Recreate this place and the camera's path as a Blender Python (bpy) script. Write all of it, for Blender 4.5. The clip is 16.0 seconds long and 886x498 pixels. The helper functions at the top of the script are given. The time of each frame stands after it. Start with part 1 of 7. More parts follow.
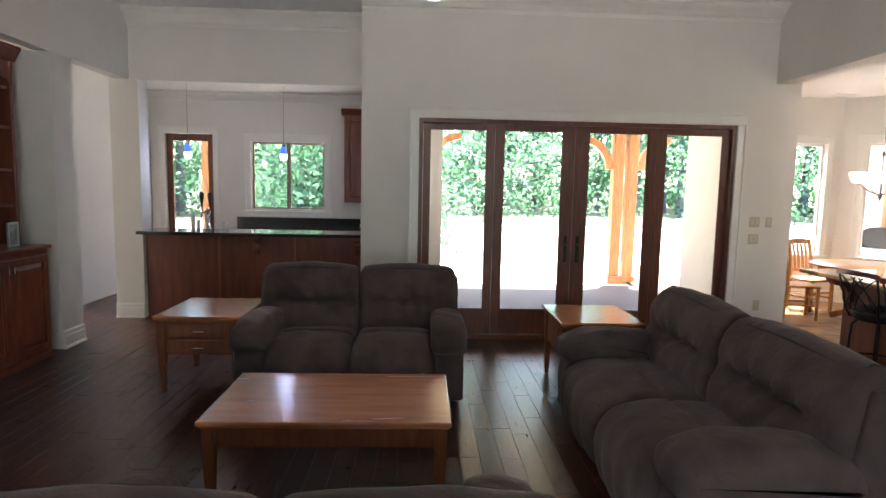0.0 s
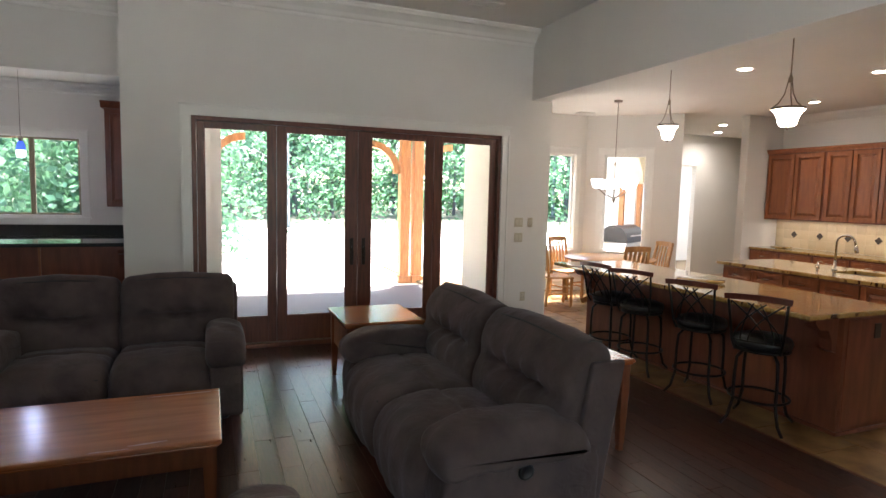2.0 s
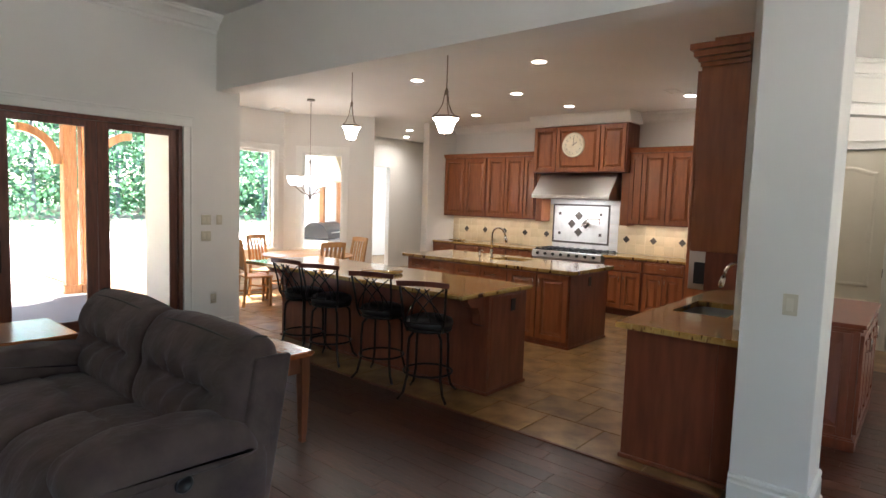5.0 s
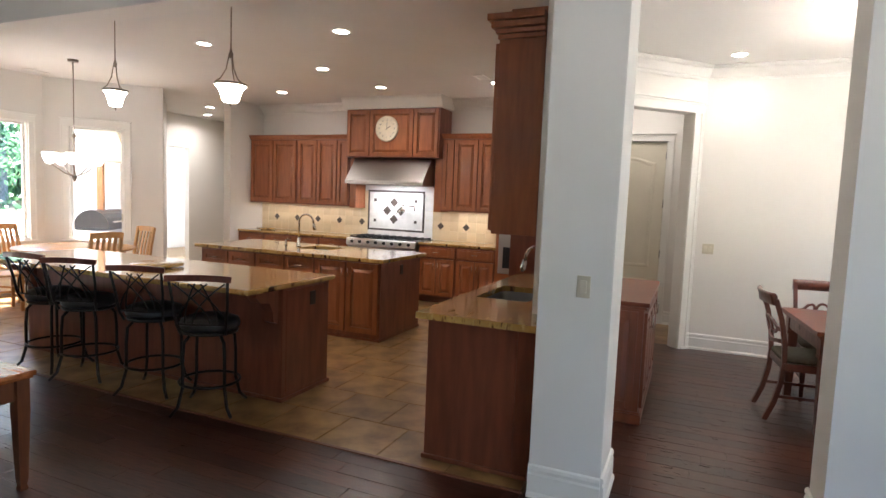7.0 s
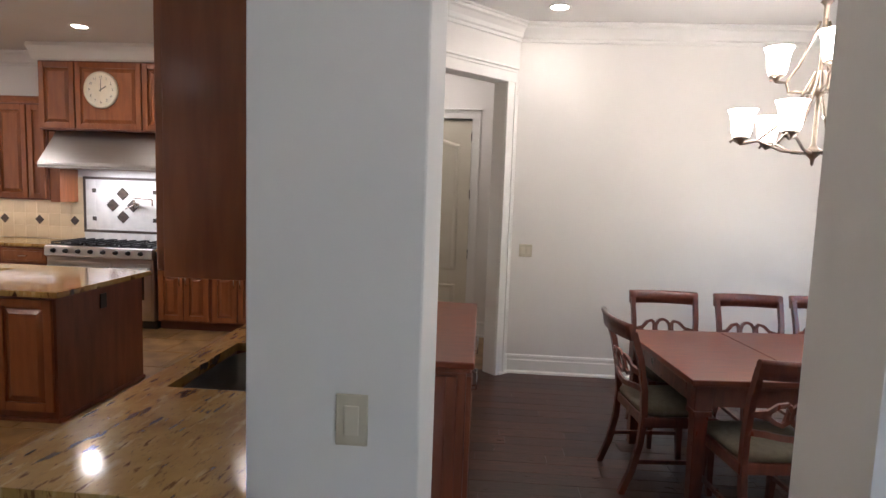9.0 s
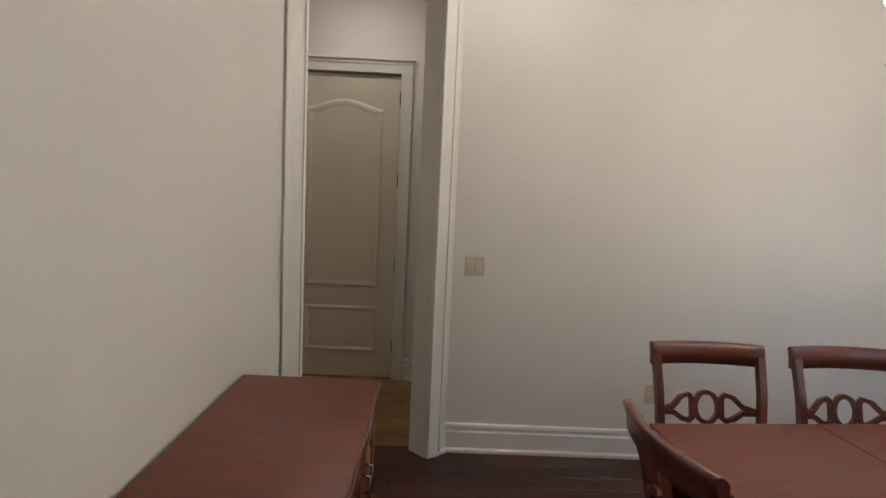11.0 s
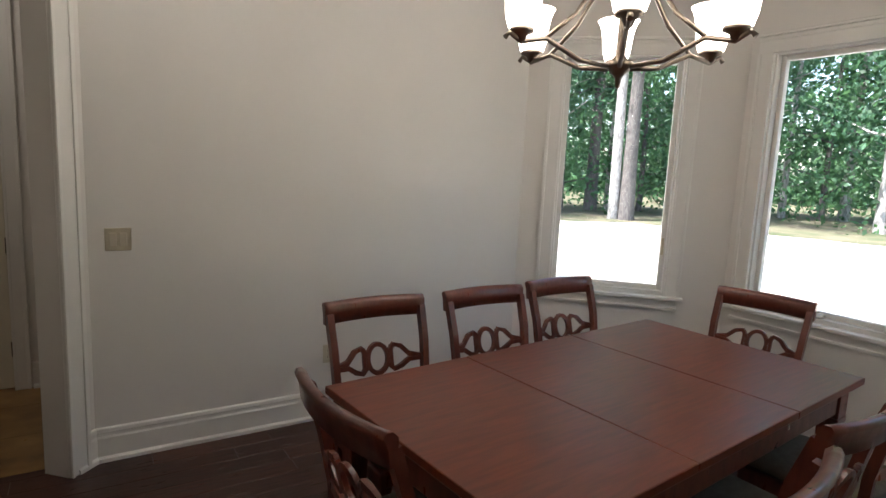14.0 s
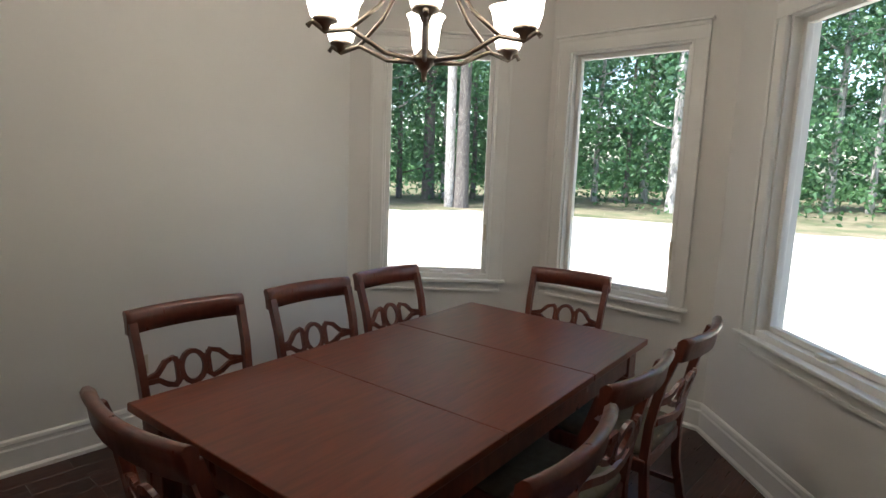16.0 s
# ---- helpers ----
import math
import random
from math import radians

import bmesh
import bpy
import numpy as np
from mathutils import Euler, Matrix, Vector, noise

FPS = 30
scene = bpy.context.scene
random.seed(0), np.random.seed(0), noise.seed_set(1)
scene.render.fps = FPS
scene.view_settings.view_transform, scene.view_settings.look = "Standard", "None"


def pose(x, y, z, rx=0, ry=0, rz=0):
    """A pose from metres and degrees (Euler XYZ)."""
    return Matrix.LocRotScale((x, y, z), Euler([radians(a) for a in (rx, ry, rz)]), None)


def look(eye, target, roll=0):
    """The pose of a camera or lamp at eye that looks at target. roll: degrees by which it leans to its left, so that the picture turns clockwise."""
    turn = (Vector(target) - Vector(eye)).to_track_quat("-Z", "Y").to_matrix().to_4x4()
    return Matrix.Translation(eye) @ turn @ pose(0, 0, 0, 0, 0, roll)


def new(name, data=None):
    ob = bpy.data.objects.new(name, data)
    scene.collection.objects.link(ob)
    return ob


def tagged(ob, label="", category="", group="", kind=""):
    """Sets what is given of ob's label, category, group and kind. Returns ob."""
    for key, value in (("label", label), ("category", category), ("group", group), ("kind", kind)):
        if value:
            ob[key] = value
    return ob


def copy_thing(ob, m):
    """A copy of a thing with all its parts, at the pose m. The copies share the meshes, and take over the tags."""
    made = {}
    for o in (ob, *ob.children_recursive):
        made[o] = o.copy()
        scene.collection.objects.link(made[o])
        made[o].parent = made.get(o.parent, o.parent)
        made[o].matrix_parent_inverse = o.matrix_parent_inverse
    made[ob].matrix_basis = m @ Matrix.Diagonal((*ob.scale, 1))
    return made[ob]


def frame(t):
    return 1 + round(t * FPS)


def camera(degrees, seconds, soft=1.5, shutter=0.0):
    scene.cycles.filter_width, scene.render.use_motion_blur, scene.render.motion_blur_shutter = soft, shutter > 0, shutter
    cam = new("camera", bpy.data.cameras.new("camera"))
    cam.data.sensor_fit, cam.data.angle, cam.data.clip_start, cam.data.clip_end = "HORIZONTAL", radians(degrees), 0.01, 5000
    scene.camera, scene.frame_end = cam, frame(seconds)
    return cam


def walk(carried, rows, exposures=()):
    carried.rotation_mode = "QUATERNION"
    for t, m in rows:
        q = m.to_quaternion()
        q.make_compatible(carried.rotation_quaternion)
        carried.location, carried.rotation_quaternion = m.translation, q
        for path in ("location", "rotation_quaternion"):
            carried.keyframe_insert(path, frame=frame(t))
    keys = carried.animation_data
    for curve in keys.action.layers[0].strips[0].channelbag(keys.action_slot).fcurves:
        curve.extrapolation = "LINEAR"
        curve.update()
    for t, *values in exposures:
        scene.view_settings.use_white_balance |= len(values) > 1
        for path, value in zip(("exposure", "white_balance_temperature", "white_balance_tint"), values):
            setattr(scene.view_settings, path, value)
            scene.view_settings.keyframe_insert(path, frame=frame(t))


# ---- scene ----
cam = camera(75.1, 16.0)
PATH = [
    (0, (0.372, 0.194, 1.657), (0.448, 2.181, 1.445), 1.2),
    (0.5, (0.405, 0.196, 1.655), (0.666, 2.168, 1.451), 1.1),
    (1, (0.436, 0.177, 1.673), (0.859, 2.121, 1.473), 1.1),
    (1.5, (0.47, 0.16, 1.672), (1.048, 2.065, 1.477), 1.2),
    (2, (0.513, 0.136, 1.662), (1.256, 1.984, 1.476), 1.4),
    (2.5, (0.563, 0.102, 1.667), (1.458, 1.882, 1.485), 1.6),
    (3, (0.602, 0.08, 1.666), (1.64, 1.781, 1.491), 1.8),
    (3.5, (0.644, 0.059, 1.649), (1.816, 1.671, 1.485), 1.7),
    (4, (0.682, 0.03, 1.647), (1.987, 1.537, 1.486), 1.8),
    (6.5, (0.999, -0.02, 1.604), (2.761, 0.91, 1.434), 2.0),
    (7, (1.231, 0.05, 1.586), (3.062, 0.835, 1.411), 2.3),
    (7.5, (1.559, 0.176, 1.604), (3.457, 0.78, 1.415), 2.7),
    (8, (2.043, 0.194, 1.595), (3.999, 0.564, 1.403), 2.8),
    (8.5, (2.53, 0.246, 1.638), (4.509, 0.461, 1.444), 2.5),
    (9, (3.025, 0.274, 1.658), (5.011, 0.404, 1.457), 2.0),
    (9.7, (3.70, 0.10, 1.65), (5.69, 0.14, 1.44), 2.0),
    (10.5, (4.52, 0.02, 1.62), (6.51, 0.02, 1.40), 2.3),
    (11.5, (5.113, 0.201, 1.584), (7.095, 0.048, 1.371), 2.9),
    (12, (5.14, 0.168, 1.59), (7.086, -0.227, 1.353), 3.0),
    (12.5, (5.111, 0.123, 1.575), (7.004, -0.473, 1.323), 3.2),
    (13, (5.09, 0.087, 1.578), (6.923, -0.664, 1.303), 3.0),
    (13.5, (5.065, 0.045, 1.572), (6.829, -0.855, 1.292), 2.7),
    (14, (5.046, 0.018, 1.576), (6.717, -1.043, 1.291), 2.7),
    (14.5, (5.029, -0.004, 1.574), (6.608, -1.198, 1.292), 2.7),
    (15, (5.031, -0.019, 1.58), (6.512, -1.332, 1.291), 2.5),
    (15.5, (5.023, -0.041, 1.578), (6.423, -1.44, 1.287), 2.3),
    (16, (4.988, -0.059, 1.585), (6.311, -1.529, 1.291), 2.2),
]
walk(cam, [(t, look(eye, target, roll)) for t, eye, target, roll in PATH],
     [(0, 3.55, 6000, 13), (2.5, 3.32, 5880, 12), (4, 3.3, 5800, 11), (6.5, 3.55, 5800, 12), (9, 3.1, 5750, 18), (11.5, 2.38, 6120, 15), (13, 2.27, 5960, 14), (16, 1.92, 6030, 10)])  # end walk

# ---- world, sun, large lights ----
world = bpy.data.worlds.new("sky")
scene.world = world
world.use_nodes = True
wn = world.node_tree.nodes
wl = world.node_tree.links
sky = wn.new("ShaderNodeTexSky")
sky.sky_type = "NISHITA"
sky.sun_disc = False
sky.sun_elevation = radians(58)
sky.sun_rotation = radians(20)
sky.air_density = 1.2
sky.dust_density = 2.0
wn["Background"].inputs[1].default_value = 0.15
wl.new(sky.outputs[0], wn["Background"].inputs[0])


def lamp(name, kind, m, power, colour=(1, 1, 1), size=0.1, size_y=None, spread=None):
    d = bpy.data.lights.new(name, kind)
    d.energy = power
    d.color = colour
    if kind == "AREA":
        d.size = size
        if size_y:
            d.shape, d.size_y = "RECTANGLE", size_y
        else:
            d.shape = "DISK"
        if spread:
            d.spread = radians(spread)
    elif kind == "POINT":
        d.shadow_soft_size = size
    elif kind == "SUN":
        d.angle = size
    ob = new(name, d)
    ob.matrix_world = m
    return ob


# sun high in the north-east, above the woods
lamp("sun", "SUN", look((0, 0, 30), (-6.0, -14.0, 0)), 5.0, (1.0, 0.95, 0.88), radians(0.6))
DAY_WHITE = (0.93, 0.97, 1.0)
WARM = (1.0, 0.88, 0.74)
# kitchen downlights, then back hall and dining
CANS = ((6.0, 3.24), (6.0, 4.97), (7.34, 4.39), (8.57, 4.26), (8.6, 6.03), (8.59, 2.53), (9.63, 8.57), (10.5, 9.5), (7.78, -0.27))
for cx, cy in CANS:
    lamp("downlight_lamp", "AREA", look((cx, cy, 3.118), (cx, cy, 0)), 0.22 if cy < 0 else 1.6 if cy > 8 else 0.5, WARM, 0.13, spread=150)
# inside the lamp shades
for cx, cy, cz, w in ((4.93, 3.575, 2.36, 2.0), (4.93, 4.93, 2.36, 2.0), (6.50, -1.60, 2.60, 1.5), (6.15, 7.3, 2.05, 1.5), (-2.57, 7.62, 1.93, 0.8), (-1.38, 7.62, 1.93, 0.8)):
    lamp("pendant_lamp", "POINT", pose(cx, cy, cz), w, WARM if cx > 0 else (0.72, 0.76, 1.0), 0.09 if cx > 0 else 0.05)
# lamp added as sky light through the unseen, added living room window
lamp("south_window_fill", "AREA", look((0.9, -2.70, 1.85), (0.9, 2.0, 1.2)), 3.6, DAY_WHITE, 3.4, 2.0)
# strip under the wall cabinets and lamp in the range hood
lamp("under_cabinet_lamp", "AREA", look((9.55, 6.3, 1.375), (9.6, 6.3, 0)), 0.45, WARM, 1.9, 0.05)
lamp("under_cabinet_lamp", "AREA", look((9.55, 3.1, 1.375), (9.6, 3.1, 0)), 0.35, WARM, 0.8, 0.05)
lamp("hood_lamp", "AREA", look((9.42, 4.5, 1.755), (9.45, 4.5, 0)), 1.5, (1, 0.97, 0.92), 0.8, 0.08)
# unseen lamp added to brighten the west hall, no fixture built
lamp("west_hall_fill", "AREA", look((-5.2, 7.9, 3.11), (-5.2, 7.9, 0)), 13, WARM, 0.15)
# ceiling light added without a fixture, to lift the dark hall door
lamp("pantry_hall_fill", "AREA", look((8.9, 0.7, 3.118), (8.9, 0.7, 0)), 1.1, WARM, 0.13)

# ---- materials ----
def mat(name, base, rough=0.5, metal=0.0, alt=None, scale=8.0, bump=0.0, bump_scale=60.0, coat=0.0, stretch=(1, 1, 1), spec=0.5, detail=5.0, rnd=0.0, island=0.0):
    """A surface with a base colour, a second colour in soft patches, fine relief, and tone that varies from piece to piece."""
    m = bpy.data.materials.new(name)
    m.use_nodes = True
    n, l = m.node_tree.nodes, m.node_tree.links
    b = n["Principled BSDF"]
    b.inputs["Roughness"].default_value = rough
    b.inputs["Metallic"].default_value = metal
    b.inputs["Coat Weight"].default_value = coat
    b.inputs["Coat Roughness"].default_value = 0.15
    b.inputs["Specular IOR Level"].default_value = spec
    tc = n.new("ShaderNodeTexCoord")
    mp = n.new("ShaderNodeMapping")
    mp.inputs["Scale"].default_value = stretch
    l.new(tc.outputs["Object"], mp.inputs["Vector"])
    nz = n.new("ShaderNodeTexNoise")
    nz.inputs["Scale"].default_value = scale
    nz.inputs["Detail"].default_value = detail
    l.new(mp.outputs["Vector"], nz.inputs["Vector"])
    mix = n.new("ShaderNodeMix")
    mix.data_type = "RGBA"
    alt = alt or tuple(c * 0.86 for c in base)
    mix.inputs["A"].default_value = (*base, 1)
    mix.inputs["B"].default_value = (*alt, 1)
    ramp = n.new("ShaderNodeValToRGB")
    ramp.color_ramp.elements[0].position = 0.35
    ramp.color_ramp.elements[1].position = 0.68
    l.new(nz.outputs["Fac"], ramp.inputs["Fac"])
    l.new(ramp.outputs["Color"], mix.inputs["Factor"])
    out = mix.outputs["Result"]
    if rnd or island:
        src = n.new("ShaderNodeObjectInfo").outputs["Random"] if rnd else n.new("ShaderNodeNewGeometry").outputs["Random Per Island"]
        mr = n.new("ShaderNodeMapRange")
        k = rnd or island
        mr.inputs["To Min"].default_value = 1 - k
        mr.inputs["To Max"].default_value = 1 + k
        l.new(src, mr.inputs["Value"])
        hsv = n.new("ShaderNodeHueSaturation")
        l.new(mr.outputs["Result"], hsv.inputs["Value"])
        l.new(out, hsv.inputs["Color"])
        out = hsv.outputs["Color"]
    l.new(out, b.inputs["Base Color"])
    if bump:
        n2 = n.new("ShaderNodeTexNoise")
        n2.inputs["Scale"].default_value = bump_scale
        n2.inputs["Detail"].default_value = 6
        l.new(mp.outputs["Vector"], n2.inputs["Vector"])
        bp = n.new("ShaderNodeBump")
        bp.inputs["Strength"].default_value = bump
        bp.inputs["Distance"].default_value = 0.01
        l.new(n2.outputs["Fac"], bp.inputs["Height"])
        l.new(bp.outputs["Normal"], b.inputs["Normal"])
        rr = n.new("ShaderNodeMapRange")
        rr.inputs["To Min"].default_value = max(0.03, rough - 0.08)
        rr.inputs["To Max"].default_value = min(1, rough + 0.08)
        l.new(nz.outputs["Fac"], rr.inputs["Value"])
        l.new(rr.outputs["Result"], b.inputs["Roughness"])
    return m


def glow(name, colour, strength):
    m = bpy.data.materials.new(name)
    m.use_nodes = True
    b = m.node_tree.nodes["Principled BSDF"]
    b.inputs["Base Color"].default_value = (*colour, 1)
    b.inputs["Emission Color"].default_value = (*colour, 1)
    b.inputs["Emission Strength"].default_value = strength
    return m


def glass(name, tint=(1, 1, 1), rough=0.0):
    m = bpy.data.materials.new(name)
    m.use_nodes = True
    b = m.node_tree.nodes["Principled BSDF"]
    b.inputs["Base Color"].default_value = (*tint, 1)
    b.inputs["Roughness"].default_value = rough
    b.inputs["Transmission Weight"].default_value = 1.0
    b.inputs["IOR"].default_value = 1.1
    return m


M_WALL = mat("wall_paint", (0.72, 0.69, 0.64), 0.75, alt=(0.69, 0.66, 0.61), scale=1.5, bump=0.05, bump_scale=220)
M_CEIL = mat("ceiling_paint", (0.72, 0.70, 0.66), 0.85, scale=1.2, alt=(0.69, 0.67, 0.63), bump=0.05, bump_scale=180)
M_TRIM = mat("trim_paint", (0.76, 0.74, 0.69), 0.38, alt=(0.72, 0.70, 0.65), scale=3, bump=0.02)
M_DOORPAINT = mat("door_paint", (0.66, 0.61, 0.49), 0.42, alt=(0.62, 0.57, 0.45), scale=3, bump=0.02)
M_FLOORBASE = mat("subfloor", (0.03, 0.015, 0.01), 0.7)
M_PLANK = mat("floor_plank", (0.064, 0.020, 0.0105), 0.30, alt=(0.026, 0.008, 0.0045), scale=5, stretch=(14, 1.2, 1), bump=0.05, bump_scale=9, rnd=0.42, coat=0.12, spec=0.4)
M_PLANKS = mat("floor_planks", (0.064, 0.020, 0.0105), 0.30, alt=(0.026, 0.008, 0.0045), scale=5, stretch=(14, 1.2, 1), bump=0.05, bump_scale=9, island=0.42, coat=0.12, spec=0.4)
M_TILE = mat("travertine_tile", (0.35, 0.205, 0.072), 0.30, alt=(0.13, 0.064, 0.020), scale=4.2, bump=0.08, bump_scale=18, rnd=0.16, detail=9)
M_TILES = mat("travertine_tiles", (0.35, 0.205, 0.072), 0.30, alt=(0.13, 0.064, 0.020), scale=4.2, bump=0.08, bump_scale=18, island=0.16, detail=9)
M_GROUT = mat("grout", (0.20, 0.14, 0.08), 0.9)
M_FRAME = mat("stained_door_wood", (0.16, 0.055, 0.030), 0.38, alt=(0.10, 0.034, 0.020), scale=4, stretch=(10, 10, 1), bump=0.08, bump_scale=30)
M_CAB = mat("cherry_cabinet", (0.300, 0.098, 0.032), 0.33, alt=(0.225, 0.070, 0.023), scale=3.5, stretch=(7, 7, 1), bump=0.05, bump_scale=25, coat=0.25)
# dark cherry; on kitchen cabinet bodies it also colours shade into the door gaps
M_CABD = mat("dark_cherry_and_gap_shade", (0.200, 0.058, 0.026), 0.36, alt=(0.130, 0.036, 0.017), scale=2.5, stretch=(7, 7, 1), bump=0.05, bump_scale=25, coat=0.2)
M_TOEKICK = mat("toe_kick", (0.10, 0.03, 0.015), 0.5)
M_TABLE = mat("honey_cherry_tabletop", (0.36, 0.125, 0.040), 0.24, alt=(0.27, 0.085, 0.027), scale=2.5, stretch=(1, 9, 9), bump=0.03, bump_scale=20, coat=0.5)
M_TABLELEG = mat("cherry_table_wood", (0.20, 0.065, 0.025), 0.35, alt=(0.13, 0.04, 0.017), scale=4, stretch=(8, 8, 1), bump=0.05, coat=0.2)
M_DTABLE = mat("mahogany_tabletop", (0.165, 0.034, 0.012), 0.29, alt=(0.110, 0.022, 0.008), scale=7.0, stretch=(9, 0.8, 9), detail=9, spec=0.45)
M_DWOOD = mat("mahogany_chair_wood", (0.150, 0.038, 0.021), 0.30, alt=(0.085, 0.020, 0.012), scale=7, stretch=(4, 4, 1), bump=0.05, coat=0.35)
M_SEATFAB = mat("olive_seat_fabric", (0.115, 0.100, 0.065), 0.9, alt=(0.09, 0.078, 0.05), scale=30, bump=0.25, bump_scale=260)
M_SOFA = mat("taupe_microsuede", (0.092, 0.064, 0.056), 0.9, alt=(0.058, 0.040, 0.036), scale=5, spec=0.2)


def creases(m):
    """Soft folds and a short nap in the cloth."""
    n, l = m.node_tree.nodes, m.node_tree.links
    b = n["Principled BSDF"]
    tc = n.new("ShaderNodeTexCoord")
    last = None
    for sc, st, dist, det, warp in ((4.0, 0.18, 0.05, 2, 0.8), (11.0, 0.32, 0.02, 3, 1.6), (240.0, 0.3, 0.002, 2, 0.0)):
        nz = n.new("ShaderNodeTexNoise")
        nz.inputs["Scale"].default_value = sc
        nz.inputs["Detail"].default_value = det
        nz.inputs["Distortion"].default_value = warp
        l.new(tc.outputs["Object"], nz.inputs["Vector"])
        bp = n.new("ShaderNodeBump")
        bp.inputs["Strength"].default_value = st
        bp.inputs["Distance"].default_value = dist
        l.new(nz.outputs["Fac"], bp.inputs["Height"])
        if last:
            l.new(last.outputs["Normal"], bp.inputs["Normal"])
        last = bp
    l.new(last.outputs["Normal"], b.inputs["Normal"])
    b.inputs["Sheen Weight"].default_value = 0.1
    b.inputs["Sheen Roughness"].default_value = 0.4


creases(M_SOFA)
M_SOFASEAM = mat("sofa_piping", (0.045, 0.039, 0.037), 0.9)
M_BLACKIRON = mat("black_iron", (0.016, 0.012, 0.010), 0.42, metal=0.5)
M_BLACKSEAT = mat("black_leatherette", (0.014, 0.013, 0.013), 0.38, bump=0.1, bump_scale=90)
M_OAK = mat("honey_oak", (0.52, 0.27, 0.09), 0.4, alt=(0.40, 0.19, 0.06), scale=4, stretch=(9, 9, 1), bump=0.05, coat=0.2)
M_STEEL = mat("brushed_steel", (0.55, 0.53, 0.50), 0.30, metal=1.0, alt=(0.52, 0.50, 0.47), scale=3, stretch=(1, 30, 1))
M_SINK = mat("satin_sink_steel", (0.27, 0.265, 0.25), 0.40, metal=1.0)
M_CHROME = mat("brushed_nickel", (0.62, 0.58, 0.52), 0.22, metal=1.0)
M_BRONZE = mat("antique_nickel", (0.30, 0.25, 0.20), 0.32, metal=1.0, alt=(0.2, 0.16, 0.12), scale=20)
M_BLACK = mat("black_enamel", (0.012, 0.012, 0.013), 0.3)
M_DARKSTONE = mat("black_granite", (0.018, 0.020, 0.020), 0.08, alt=(0.05, 0.055, 0.05), scale=120, coat=0.3)
M_SHADE = glow("frosted_glass_lit", (1.0, 0.86, 0.66), 3.2)
M_SHADED = glow("frosted_glass_dining", (1.0, 0.90, 0.76), 2.4)
M_SHADEN = glow("frosted_glass_dim", (0.95, 0.93, 0.88), 0.55)
M_CANLIGHT = glow("downlight_lens", (1.0, 0.90, 0.74), 12.0)
M_BLUEGLASS = glow("cobalt_glass", (0.08, 0.16, 0.95), 0.11)
M_WHITEGLASS = glow("white_pendant_glass", (0.85, 0.92, 1.0), 0.3)
M_PLATE = mat("almond_plate", (0.55, 0.49, 0.36), 0.4)
M_OUTLETW = mat("almond_switch", (0.62, 0.56, 0.43), 0.35)
M_GLASS = glass("window_glass")
M_SPLASH = mat("cream_wall_tile", (0.66, 0.54, 0.35), 0.35, alt=(0.58, 0.46, 0.29), scale=4, bump=0.06, rnd=0.07)
M_SPLASHW = mat("white_marble_tile", (0.72, 0.70, 0.66), 0.28, alt=(0.60, 0.58, 0.55), scale=5, rnd=0.05)
M_DIAMOND = mat("slate_diamond_tile", (0.09, 0.068, 0.055), 0.35, alt=(0.05, 0.038, 0.03), scale=25)
M_CLOCK = mat("cream_clock_face", (0.72, 0.64, 0.48), 0.45)
M_INK = mat("dark_print", (0.04, 0.03, 0.03), 0.6)
M_HINGE = mat("oil_rubbed_hinge", (0.05, 0.038, 0.03), 0.4, metal=0.8)
M_PHOTO = mat("grey_photo_print", (0.35, 0.34, 0.33), 0.5, alt=(0.08, 0.08, 0.09), scale=9)
M_SILVER = mat("silver_frame", (0.55, 0.55, 0.53), 0.3, metal=0.9)
M_BOOK = mat("dark_book_cloth", (0.06, 0.03, 0.03), 0.8, rnd=0.5)
# outside
M_CEDAR = mat("cedar_post", (0.50, 0.24, 0.10), 0.6, alt=(0.36, 0.16, 0.06), scale=5, stretch=(8, 8, 1), bump=0.1)
M_STUCCO = mat("cream_stucco", (0.66, 0.58, 0.42), 0.9, bump=0.2, bump_scale=90)
M_FLAG = mat("flagstone_patio", (0.70, 0.65, 0.57), 0.85, alt=(0.56, 0.52, 0.45), scale=1.6, bump=0.25, bump_scale=12)
M_GROUND = mat("pale_gravel_ground", (0.56, 0.52, 0.44), 0.95, alt=(0.42, 0.39, 0.32), scale=0.25, bump=0.4, bump_scale=6)
M_WOODFLOOR = mat("leaf_litter", (0.15, 0.125, 0.08), 0.95, alt=(0.06, 0.075, 0.03), scale=0.7, bump=0.5, bump_scale=5)
M_BARK = mat("pine_bark", (0.15, 0.135, 0.122), 0.9, alt=(0.075, 0.066, 0.06), scale=6, stretch=(5, 5, 1), bump=0.6, bump_scale=14)
M_BARKL = mat("pale_bark", (0.40, 0.385, 0.36), 0.9, alt=(0.18, 0.165, 0.15), scale=5, stretch=(4, 4, 1), bump=0.5, bump_scale=12)
M_STONE = mat("field_stone", (0.45, 0.42, 0.38), 0.9, alt=(0.3, 0.28, 0.25), scale=3, bump=0.4, rnd=0.2)


def leaf_mat(name, a, b_):
    m = mat(name, a, 0.55, alt=b_, scale=0.9, island=0.52)
    n, l = m.node_tree.nodes, m.node_tree.links
    b = n["Principled BSDF"]
    tr = n.new("ShaderNodeBsdfTranslucent")
    tr.inputs["Color"].default_value = (a[0] * 2.2, a[1] * 2.2, a[2] * 1.9, 1)
    ms = n.new("ShaderNodeMixShader")
    ms.inputs[0].default_value = 0.35
    l.new(b.outputs[0], ms.inputs[1])
    l.new(tr.outputs[0], ms.inputs[2])
    l.new(ms.outputs[0], n["Material Output"].inputs[0])
    return m


M_LEAF = leaf_mat("tree_leaves", (0.068, 0.145, 0.066), (0.034, 0.075, 0.030))
